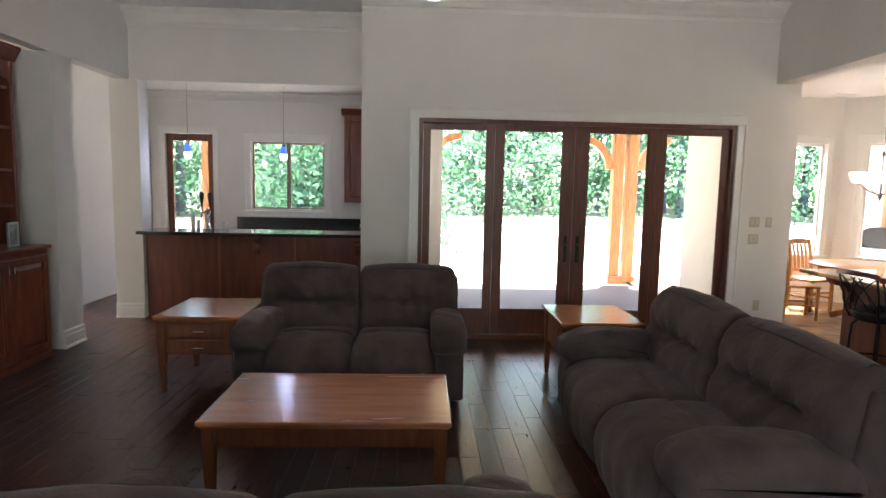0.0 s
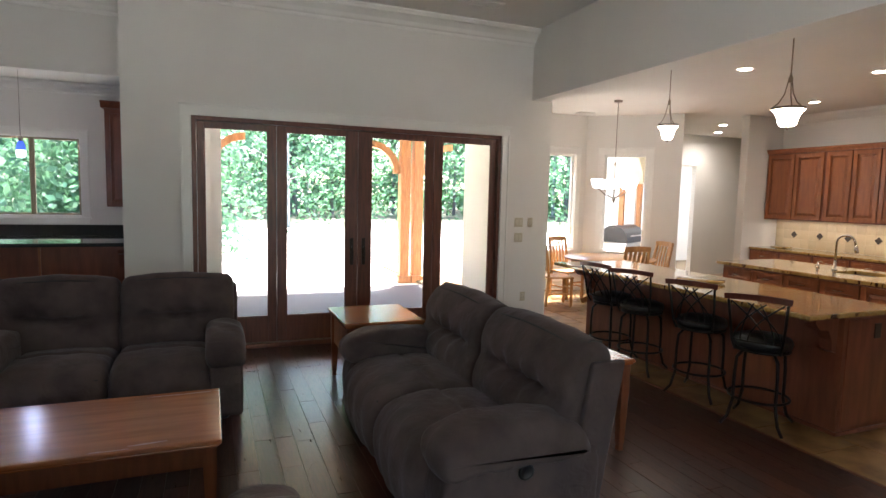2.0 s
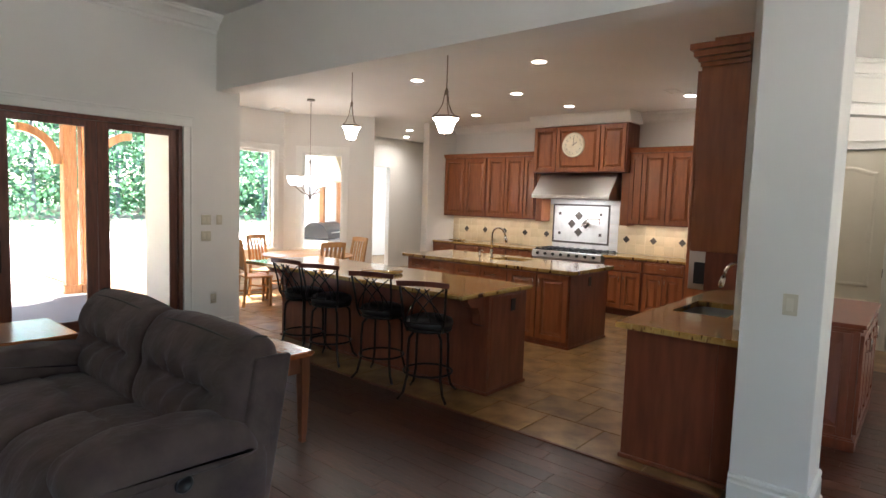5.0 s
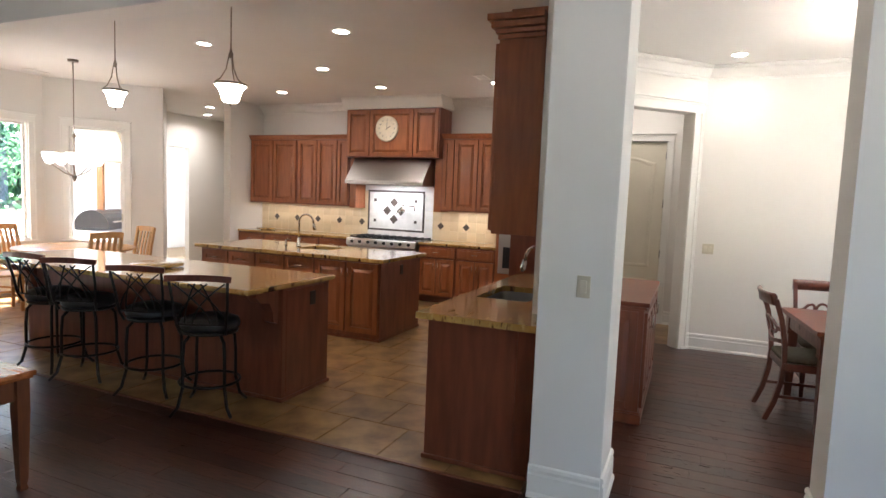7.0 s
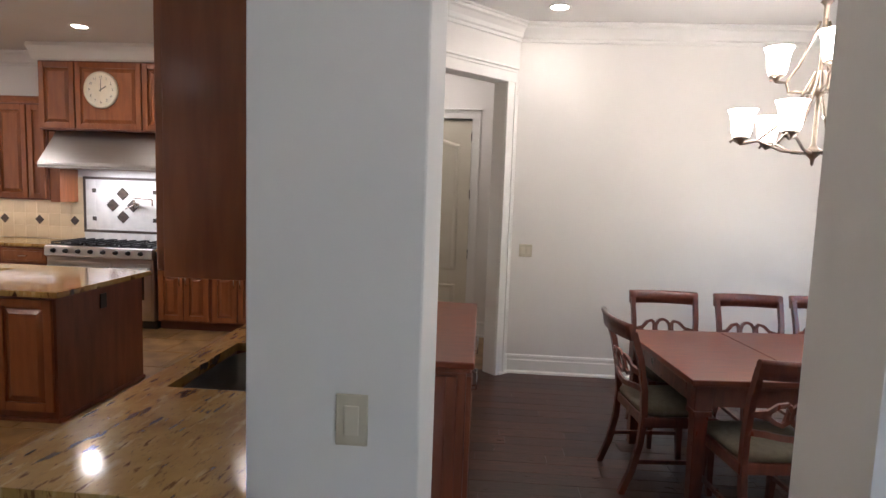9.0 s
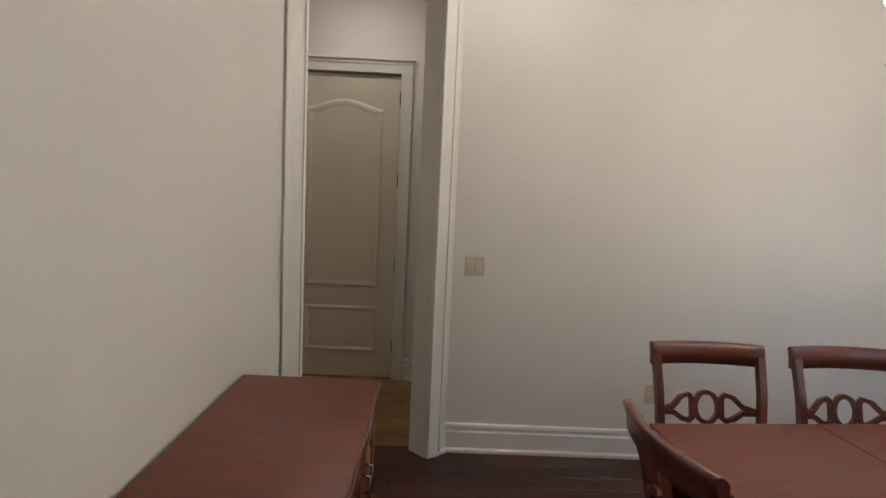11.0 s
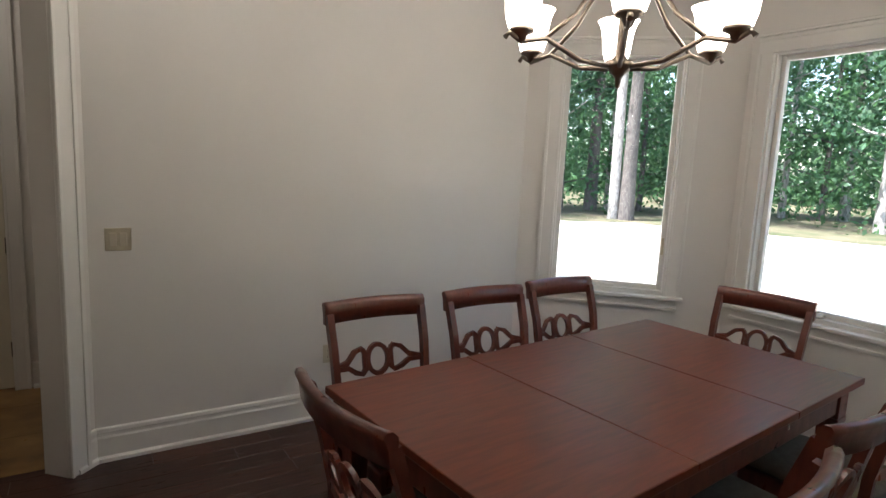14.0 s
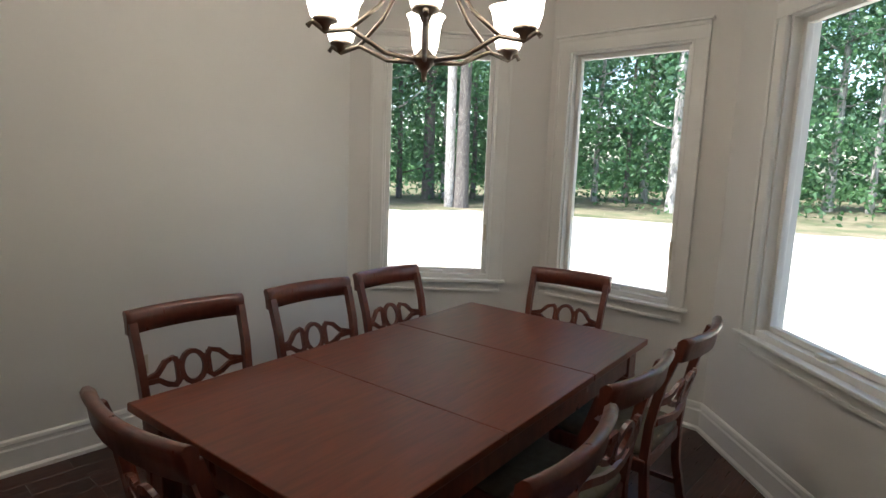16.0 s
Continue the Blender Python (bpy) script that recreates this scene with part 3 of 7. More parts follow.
def casing(name, p0, p1, u0, u1, z1, label, w=0.10, z0=0.0, cap=True, side=1):
    """Moulded casing on the inner face round an opening."""
    m, ln = frame_of(p0, p1)
    ob = new(name)
    ob.matrix_world = m
    tagged(ob, label, "casing", kind="structure")
    for nm, a, b, c, d in (("side_casing", u0 - w, u0, z0, z1), ("side_casing", u1, u1 + w, z0, z1), ("head_casing", u0 - w, u1 + w, z1, z1 + w)):
        bm = B()
        bx(bm, a, b, -0.020, 0, c, d, 0.003)
        if nm == "side_casing":
            e = a if a < u0 else b
            s = 1 if a < u0 else -1
            bx(bm, min(e, e + s * 0.022), max(e, e + s * 0.022), -0.030, -0.0201, c, d, 0.003)
            f = e + s * (w - 0.016)
            bx(bm, min(f, f + s * 0.016), max(f, f + s * 0.016), -0.026, -0.0201, c, d, 0.003)
        else:
            bx(bm, a, b, -0.030, -0.0201, d - 0.024, d, 0.003)
            if cap:
                bx(bm, a - 0.015, b + 0.015, -0.045, 0, d + 0.0005, d + 0.018, 0.004)
        part(nm, bm, M_TRIM, ob)
    return ob


def window(name, p0, p1, u0, u1, z0, z1, label, frame_mat=None, mullions=0, crank=True):
    """A fixed or casement window in a wall: jamb, sash, pane, stool, apron and casing."""
    m, ln = frame_of(p0, p1)
    fm = frame_mat or M_TRIM
    ob = new(name)
    ob.matrix_world = m
    tagged(ob, label, "window", kind="structure")
    bm = B()
    for a, b, c, d in ((u0 - 0.03, u0, z0 - 0.03, z1 + 0.03), (u1, u1 + 0.03, z0 - 0.03, z1 + 0.03), (u0, u1, z0 - 0.03, z0), (u0, u1, z1, z1 + 0.03)):
        bx(bm, a, b, 0.0005, 0.148, c, d, 0.002)
    part("window_frame", bm, M_TRIM, ob)
    k = mullions + 1
    w = (u1 - u0) / k
    for i in range(k):
        a, b = u0 + i * w, u0 + (i + 1) * w
        bm = B()
        s = 0.034
        for c, d, e, f in ((a, a + s, z0, z1), (b - s, b, z0, z1), (a + s, b - s, z0, z0 + s), (a + s, b - s, z1 - s, z1)):
            bx(bm, c + 0.0015, d - 0.0015, 0.050, 0.092, e + 0.0015, f - 0.0015, 0.004)
        sash = part("sash", bm, fm, ob)
        bm = B()
        bx(bm, a + s - 0.004, b - s + 0.004, 0.068, 0.073, z0 + s - 0.004, z1 - s + 0.004)
        pane = part("pane", bm, M_GLASS, sash)
        pane.visible_shadow = False
    if crank:
        bm = B()
        bx(bm, u0 + (u1 - u0) * 0.45, u0 + (u1 - u0) * 0.45 + 0.10, 0.015, 0.049, z0 + 0.001, z0 + 0.022, 0.005)
        part("crank", bm, M_TRIM, ob, "white folding window crank")
        bm = B()
        bx(bm, u1 - 0.03, u1 - 0.012, 0.030, 0.0495, z0 + 0.25, z0 + 0.37, 0.004)
        part("latch", bm, M_PLATE, ob, "small sash lock lever")
    bm = B()
    bx(bm, u0 - 0.135, u1 + 0.135, -0.055, 0, z0 - 0.055, z0 - 0.0305, 0.006)
    part("window_sill", bm, M_TRIM, ob)
    bm = B()
    bx(bm, u0 - 0.10, u1 + 0.10, -0.020, 0, z0 - 0.125, z0 - 0.0555, 0.004)
    bx(bm, u0 - 0.10, u1 + 0.10, -0.030, -0.0205, z0 - 0.125, z0 - 0.105, 0.004)
    part("apron", bm, M_TRIM, ob)
    cs = casing("window_casing", p0, p1, u0 - 0.012, u1 + 0.012, z1 + 0.012, "white moulded window casing", 0.10, z0 - 0.03)
    return ob


window("window_1", E1, E2, 0.26, 1.024, WZ0, WZ1, "tall white casement window in the dining bay")
window("window_2", E2, E3, 0.172, 0.960, WZ0, WZ1, "tall white casement window in the dining bay")
window("window_3", E3, E4, 0.444, 1.39, WZ0, WZ1, "wide white casement window in the dining bay")
window("window_4", K1, K2, 1.28, 2.01, 0.77, 2.44, "tall white window in the breakfast nook")
window("window_5", K2, K3, 0.33, 1.04, 0.77, 2.44, "tall white window in the breakfast nook")
# unseen south window, added so that daylight reaches the living room walls
window("window_7", (4.29, -2.6), (-3.27, -2.6), 1.63, 5.17, 0.80, 2.90, "wide white unseen window, added to let daylight into the living room", None, 2, False)
window("window_6", (-4.12, 10.0), (0.5, 10.0), 1.65, 2.85, 1.24, 2.35, "wide two-light window above the bar", mat("bronze_sash", (0.30, 0.24, 0.15), 0.45), 1, False)
casing("casing_opening", C0, C1, 0.10, 0.96, 2.62, "white moulded casing round the angled opening", 0.11)
casing("casing_glass_doors", N0, N1, 0.611, 4.05, 2.39, "white moulded casing round the glass doors", 0.10)
casing("casing_pantry_door", (9.54, 1.6), (9.54, -0.3), 0.30, 1.18, 2.46, "cream casing round the hall door", 0.09)
bm = B()
bx(bm, -4.36, -4.29, 9.19, 9.36, 0, H_KIT, 0.004)
solid("trim_hall_corner", bm, M_TRIM, "white painted door trim in the hall", "trim")


def french_doors():
    ob = thing("door_1", pose(0, 6.42, 0), "four-panel dark stained wooden glass patio doors, closed", "glass door", kind="structure")
    bm = B()
    for x0, x1, z0, z1 in ((0.332, 0.375, 0.02, 2.389), (3.727, 3.769, 0.02, 2.389), (0.375, 3.727, 2.345, 2.389)):
        bx(bm, x0, x1, 0.0, 0.14, z0, z1, 0.003)
    part("door_frame", bm, M_FRAME, ob)
    bm = B()
    bx(bm, 0.334, 3.768, -0.02, 0.16, 0.0, 0.045, 0.004)
    part("threshold", bm, M_FRAME, ob)
    edges = (0.376, 1.150, 2.022, 2.920, 3.726)
    for (a, b), (g0, g1) in zip(zip(edges, edges[1:]), ((0.445, 1.065), (1.245, 1.890), (2.170, 2.825), (3.020, 3.655))):
        bm = B()
        y0, y1 = 0.045, 0.09
        bx(bm, a + 0.002, g0, y0, y1, 0.048, 2.343, 0.004)
        bx(bm, g1, b - 0.002, y0, y1, 0.048, 2.343, 0.004)
        bx(bm, g0, g1, y0, y1, 0.048, 0.320, 0.004)
        bx(bm, g0, g1, y0, y1, 2.285, 2.343, 0.004)
        d = part("door_panel", bm, M_FRAME, ob)
        bm = B()
        bx(bm, g0 - 0.005, g1 + 0.005, 0.064, 0.070, 0.315, 2.29)
        pane = part("pane", bm, M_GLASS, d)
        pane.visible_shadow = False
        bm = B()
        for c, e, f, h in ((g0, g0 + 0.012, 0.32, 2.285), (g1 - 0.012, g1, 0.32, 2.285), (g0 + 0.012, g1 - 0.012, 0.32, 0.332), (g0 + 0.012, g1 - 0.012, 2.273, 2.285)):
            bx(bm, c, e, 0.050, 0.0635, f, h)
        part("glazing_bead", bm, M_FRAME, d)
    for x in (1.955, 2.09):
        bm = B()
        bx(bm, x - 0.02, x + 0.02, 0.036, 0.0445, 0.86, 1.16, 0.006)
        tube(bm, [(x, 0.036, 1.06), (x, -0.005, 1.06), (x + (0.05 if x < 2 else -0.05) * 0, -0.02, 1.03), (x, -0.02, 0.92)], 0.008, 8)
        part("door_handle", bm, M_HINGE, ob, "dark bronze lever handle")
    return ob


french_doors()


def panel_door(name, m, w, h, label, material):
    """A two-panel door with an arched upper panel, closed; faces -y."""
    ob = thing(name, m, label, "door", kind="structure")
    bm = B()
    bx(bm, 0.003, w - 0.003, 0, 0.04, 0.008, h - 0.003, 0.002)
    part("slab", bm, material, ob)
    for z0, z1, arch in ((0.22, 0.60, 0), (0.76, h - 0.27, 0.075)):
        bm = B()
        x0, x1 = 0.13, w - 0.13
        n = 14
        top = [(x0 + (x1 - x0) * i / n, z1 + arch * math.sin(math.pi * i / n) ** 1.5) for i in range(n + 1)]
        poly = [(x0, z0), (x1, z0)] + top[::-1]
        cx, cz = (x0 + x1) / 2, (z0 + z1) / 2
        loops = []
        for k, y in ((1.0, -0.0005), (0.965, -0.010), (0.93, -0.010), (0.88, -0.003)):
            loops.append([bm.verts.new((cx + (u - cx) * (1 - (1 - k) * 1.6), y, cz + (v - cz) * (1 - (1 - k) * (0.6 if arch else 1.6)))) for u, v in poly])
        for a, b in zip(loops, loops[1:]):
            for i in range(len(poly)):
                bm.faces.new((a[i], a[(i + 1) % len(poly)], b[(i + 1) % len(poly)], b[i]))
        bm.faces.new(loops[-1])
        part("panel_moulding", bm, material, ob)
    for z in (0.22, 0.90, 1.58, 2.22):
        bm = B()
        tube(bm, [(w + 0.001, -0.006, z), (w + 0.001, -0.006, z + 0.1)], 0.008, 8)
        part("hinge", bm, M_HINGE, ob, "dark bronze hinge")
    return ob


# the hall door faces the dining room
panel_door("door_2", pose(9.56, 1.298, 0, 0, 0, -90), 0.876, 2.45, "closed cream two-panel door with an arched top panel", M_DOORPAINT)


def bar_door():
    ob = thing("door_3", pose(-3.88, 10.0, 0), "dark stained wooden glass door at the bar", "glass door", kind="structure")
    bm = B()
    for x0, x1, z0, z1 in ((0.003, 0.10, 0.01, 2.455), (0.68, 0.777, 0.01, 2.455), (0.10, 0.68, 0.01, 0.25), (0.10, 0.68, 2.34, 2.455)):
        bx(bm, x0, x1, 0.04, 0.085, z0, z1, 0.004)
    part("door_frame", bm, M_FRAME, ob)
    bm = B()
    bx(bm, 0.096, 0.684, 0.060, 0.066, 0.246, 2.344)
    part("pane", bm, M_GLASS, ob).visible_shadow = False


bar_door()
casing("casing_bar_door", (-4.12, 10.0), (0.5, 10.0), 0.24, 1.02, 2.46, "white moulded casing round the bar door", 0.09)


def plate(p, facing, gangs, kind_, label):
    """A wall plate that faces along an angle (0: towards -y), gangs wide."""
    w = 0.07 + 0.046 * (gangs - 1)
    ob = thing("wall_plate", pose(*p, 0, 0, facing), label, "switch" if kind_ == "switch" else "outlet")
    bm = B()
    bx(bm, -w / 2, w / 2, -0.006, 0, -0.057, 0.057, 0.003)
    part("plate", bm, M_PLATE, ob)
    for i in range(gangs):
        x = (i - (gangs - 1) / 2) * 0.046
        if kind_ == "switch":
            bm = B()
            bx(bm, x - 0.016, x + 0.016, -0.010, -0.0061, -0.033, 0.033, 0.002)
            part("rocker", bm, M_OUTLETW, ob)
        else:
            for z in (-0.02, 0.02):
                bm = B()
                bx(bm, x - 0.016, x + 0.016, -0.0085, -0.0061, z - 0.014, z + 0.014, 0.004)
                part("socket", bm, M_OUTLETW, ob)
                bm = B()
                bx(bm, x - 0.008, x - 0.005, -0.0092, -0.0086, z - 0.004, z + 0.006)
                bx(bm, x + 0.005, x + 0.008, -0.0092, -0.0086, z - 0.004, z + 0.006)
                part("slots", bm, M_INK, ob)
    return ob


plate((8.285, -0.135, 1.143), -90, 2, "switch", "almond double rocker switch on the dining wall")
plate((8.285, -1.24, 0.405), -90, 1, "outlet", "almond wall outlet above the baseboard")
plate((4.20, 0.533, 1.165), -90, 1, "switch", "almond rocker switch on the pillar")
plate((4.04, 6.42, 1.35), 0, 2, "switch", "almond double rocker switch beside the glass doors")
plate((4.04, 6.42, 1.16), 0, 2, "switch", "almond double rocker switch beside the glass doors")
plate((4.20, 6.42, 1.35), 0, 1, "switch", "almond single rocker switch beside the glass doors")
plate((4.13, 6.42, 0.42), 0, 1, "outlet", "almond wall outlet above the baseboard")

# ---- living room ----
def stuffed(bm, prof, x0, x1, r=0.05, nx=30, swell=0.0, shape=None, m=None):
    """A stuffed form: a closed outline in (y, z) drawn smooth, run from x0 to x1, its ends rounded in by r.
    shape(u, y, z) gives an extra push (dy, dz), with u from -1 to 1 across."""
    pts = [Vector((0, y, z)) for y, z in prof]
    n = len(pts)
    loop = []
    for i in range(n):
        a, b, c, d = pts[i - 1], pts[i], pts[(i + 1) % n], pts[(i + 2) % n]
        k = max(2, int((c - b).length / 0.022))
        for q in range(k):
            t = q / k
            loop.append(0.5 * (2 * b + (c - a) * t + (2 * a - 5 * b + 4 * c - d) * t * t + (3 * b - a - 3 * c + d) * t ** 3))
    n = len(loop)
    nor = []
    for i in range(n):
        d = loop[(i + 1) % n] - loop[i - 1]
        nor.append(Vector((0, d.z, -d.y)).normalized())
    area = sum(loop[i].y * loop[(i + 1) % n].z - loop[(i + 1) % n].y * loop[i].z for i in range(n))
    sg = 1 if area > 0 else -1
    half = (x1 - x0) / 2
    rings = []
    for i in range(nx + 1):
        u = -math.cos(math.pi * i / nx)
        e = max(0.0, abs(u) * half - (half - r)) / r
        ins = r * (1 - math.sqrt(max(0.0, 1 - min(1, e) ** 2)))
        ring = []
        for p, w in zip(loop, nor):
            q = p + w * sg * (swell * (1 - u * u) - ins)
            if shape:
                dy, dz = shape(u, p.y, p.z)
                q = q + Vector((0, dy, dz))
            q.x = (x0 + x1) / 2 + u * half
            o = noise.noise(q * 6.0) * 0.006
            q = q + w * sg * o
            ring.append(bm.verts.new(m @ q if m else q))
        rings.append(ring)
    for a, b in zip(rings, rings[1:]):
        for j in range(n):
            f = bm.faces.new((a[j], a[(j + 1) % n], b[(j + 1) % n], b[j]))
            f.smooth = True
    for f in (bm.faces.new(rings[0][::-1]), bm.faces.new(rings[-1])):
        f.smooth = True
    bmesh.ops.recalc_face_normals(bm, faces=bm.faces)


SEAT_LINE = [(0.16, 0.30), (0.15, 0.44), (0.02, 0.475), (-0.16, 0.485), (-0.34, 0.475), (-0.47, 0.43), (-0.535, 0.34), (-0.55, 0.23), (-0.535, 0.12), (-0.50, 0.06), (-0.38, 0.06), (-0.20, 0.25)]
BACK_LINE = [(0.13, 0.40), (0.085, 0.50), (0.095, 0.60), (0.135, 0.69), (0.135, 0.78), (0.165, 0.88), (0.215, 0.955), (0.275, 0.99), (0.345, 0.985), (0.395, 0.93), (0.405, 0.78), (0.36, 0.45), (0.31, 0.16), (0.23, 0.16), (0.19, 0.34)]


def seat_shape(u, y, z):
    """A stitched line across the seat and short pulls at the front roll."""
    d = 0.0
    if z > 0.40:
        d -= 0.018 * math.exp(-((y + 0.13) / 0.018) ** 2)
        d += 0.004 * math.sin(u * 9 + y * 14) * math.exp(-((y + 0.13) / 0.12) ** 2)
    f = 0.005 * math.sin(u * 13 + z * 9) if y < -0.40 else 0.0
    return f, d


def back_shape(u, y, z):
    """A deep smile-shaped tuck between lumbar and head roll, with gathers that fan out of it."""
    if y > 0.26:
        return 0.0, -0.028 * u * u * max(0.0, (z - 0.8) / 0.2)
    z0 = 0.705 - 0.03 * (1 - u * u)
    w = max(0.0, 1 - (u / 0.72) ** 2)
    d = z - z0
    tuck = 0.095 * w * math.exp(-(d / 0.026) ** 2)
    puff = -0.018 * (1 - u ** 4) * math.exp(-((d - 0.12) / 0.10) ** 2) - 0.014 * (1 - u ** 4) * math.exp(-((d + 0.13) / 0.10) ** 2)
    fan = 0.019 * w * math.sin(u * 21 / (1 + 3.0 * abs(d)) + 1.1 * math.sin(z * 17)) * math.exp(-((abs(d) - 0.05) / 0.075) ** 2)
    return tuck + puff + fan, -0.028 * u * u * max(0.0, (z - 0.8) / 0.2)


def loveseat(m, label, W=0.85, with_button=True):
    """A two-seat reclining sofa of half width W; its front faces -y, its origin is on the floor at its middle."""
    ob = thing("reclining_loveseat", m, label, "sofa", "reclining loveseats")
    A = 0.235
    bm = B()
    bx(bm, -W + 0.06, W - 0.06, -0.36, 0.28, 0.045, 0.29, 0.02, 2)
    part("base", bm, M_SOFA, ob)
    for s in (-1, 1):
        lo, hi = (s * (W - A + 0.01), s * W) if s > 0 else (-W, -(W - A + 0.01))
        bm = B()
        stuffed(bm, [(0.30, 0.08), (0.30, 0.46), (0.10, 0.50), (-0.25, 0.50), (-0.42, 0.485), (-0.485, 0.43), (-0.515, 0.30), (-0.505, 0.14), (-0.47, 0.06), (0.0, 0.055), (0.27, 0.055)], lo, hi, 0.03, 16)
        a = part("arm", bm, M_SOFA, ob)
        # the arm pad droops over the front and the outer side
        def pad_shape(u, y, z, s=s):
            return 0.004 * math.sin(u * 5 + y * 17), -0.030 * max(0.0, -(y + 0.28)) * 2 - 0.016 * max(0.0, u * s) ** 2 + 0.004 * math.sin(y * 25 + u * 4)
        bm = B()
        stuffed(bm, [(0.22, 0.445), (0.23, 0.55), (0.10, 0.635), (-0.12, 0.655), (-0.32, 0.655), (-0.45, 0.635), (-0.525, 0.58), (-0.53, 0.49), (-0.46, 0.435), (-0.20, 0.440)], lo - 0.022, hi + 0.022, 0.055, 20, 0.008, pad_shape)
        part("arm_pad", bm, M_SOFA, a)
        bm = B()
        ex = s * (W + 0.012)
        tube(bm, [(ex, 0.20, 0.510), (ex, -0.10, 0.510), (ex, -0.32, 0.495), (ex, -0.44, 0.465), (s * (W - 0.02), -0.512, 0.455), (s * (W - 0.12), -0.524, 0.458), (s * (W - A + 0.02), -0.512, 0.462)], 0.007, 6)
        part("piping", bm, M_SOFASEAM, a)
        c0, c1 = (0.002, W - A + 0.02) if s > 0 else (-(W - A + 0.02), -0.002)
        bm = B()
        stuffed(bm, SEAT_LINE, c0, c1, 0.075, 34, 0.024, seat_shape)
        c = part("seat_cushion", bm, M_SOFA, ob)
        bm = B()
        tube(bm, [((c0 + c1) / 2 + u * (c1 - c0) * 0.43, -0.508 + 0.012 * abs(u), 0.405) for u in (-1, -0.5, 0, 0.5, 1)], 0.005, 6)
        part("seam", bm, M_SOFASEAM, c)
        b0, b1 = (0.002, W - 0.035) if s > 0 else (-(W - 0.035), -0.002)
        bm = B()
        stuffed(bm, BACK_LINE, b0, b1, 0.06, 46, 0.006, back_shape)
        k = part("back_cushion", bm, M_SOFA, ob)
        bm = B()
        xo = s * (W - 0.085)
        tube(bm, [(xo, 0.118, 0.62), (xo, 0.160, 0.75), (xo, 0.185, 0.86), (xo, 0.235, 0.945), (xo, 0.29, 0.976), (xo, 0.35, 0.965)], 0.006, 6)
        part("piping", bm, M_SOFASEAM, k)
        bm = B()
        tube(bm, [((b0 + b1) / 2 + u * (b1 - b0) * 0.46, 0.215 + 0.01 * u * u, 0.966 - 0.03 * u * u) for u in (-1, -0.75, -0.5, -0.25, 0, 0.25, 0.5, 0.75, 1)], 0.006, 6)
        part("piping", bm, M_SOFASEAM, k)
        bm = B()
        bx(bm, s * (W - 0.03) - 0.022, s * (W - 0.03) + 0.022, 0.17, 0.365, 0.10, 0.885, 0.018, 3)
        for v in bm.verts:
            v.co.y += (v.co.z - 0.4) * 0.17
        part("side_wing", bm, M_SOFA, ob)
    bm = B()
    bx(bm, -W + 0.05, W - 0.05, 0.33, 0.37, 0.10, 0.86, 0.018, 3)
    for v in bm.verts:
        v.co.y += (v.co.z - 0.4) * 0.17
    part("back_shell", bm, M_SOFA, ob)
    if with_button:
        bm = B()
        lathe(bm, [(0.0, 0.004), (0.026, 0.004), (0.028, 0.008), (0.038, 0.007), (0.041, 0.0)], n=20, m=pose(W + 0.004, -0.10, 0.415, 0, 90, 0))
        part("recliner_button", bm, M_BLACK, ob, "round black recliner release button")
    for x in (-W + 0.12, W - 0.12):
        for y in (-0.34, 0.24):
            bm = B()
            lathe(bm, [(0.025, 0.0), (0.03, 0.01), (0.03, 0.06)], (x, y, 0), 10)
            part("foot", bm, M_BLACK, ob)
    return ob


loveseat(pose(-0.145, 4.86, 0), "charcoal taupe microsuede reclining loveseat facing the coffee table", 0.85, False)
loveseat(pose(1.93, 3.36, 0, 0, 0, -90), "charcoal taupe microsuede reclining loveseat with a release button on its side", 1.03)
loveseat(pose(0.02, 1.76, 0, 0, 0, 180) @ Matrix.Diagonal((1, 1, 0.957, 1)), "charcoal taupe microsuede reclining loveseat with its back to the room", 0.76, False)


def leg(bm, x, y, h, w=0.055):
    """A turned-foot leg: square block, taper and small foot."""
    prof = ((0.0, 0.55), (0.02, 0.62), (0.05, 0.5), (0.10, 0.66), (0.55, 0.9), (0.70, 1.0), (1.0, 1.0))
    rings = []
    for z, k in prof:
        r = w / 2 * k
        rings.append([bm.verts.new((x + a * r, y + b * r, z * h)) for a, b in ((-1, -1), (1, -1), (1, 1), (-1, 1))])
    for a, b in zip(rings, rings[1:]):
        for j in range(4):
            bm.faces.new((a[j], a[(j + 1) % 4], b[(j + 1) % 4], b[j]))
    bm.faces.new(rings[0][::-1])
    bm.faces.new(rings[-1])


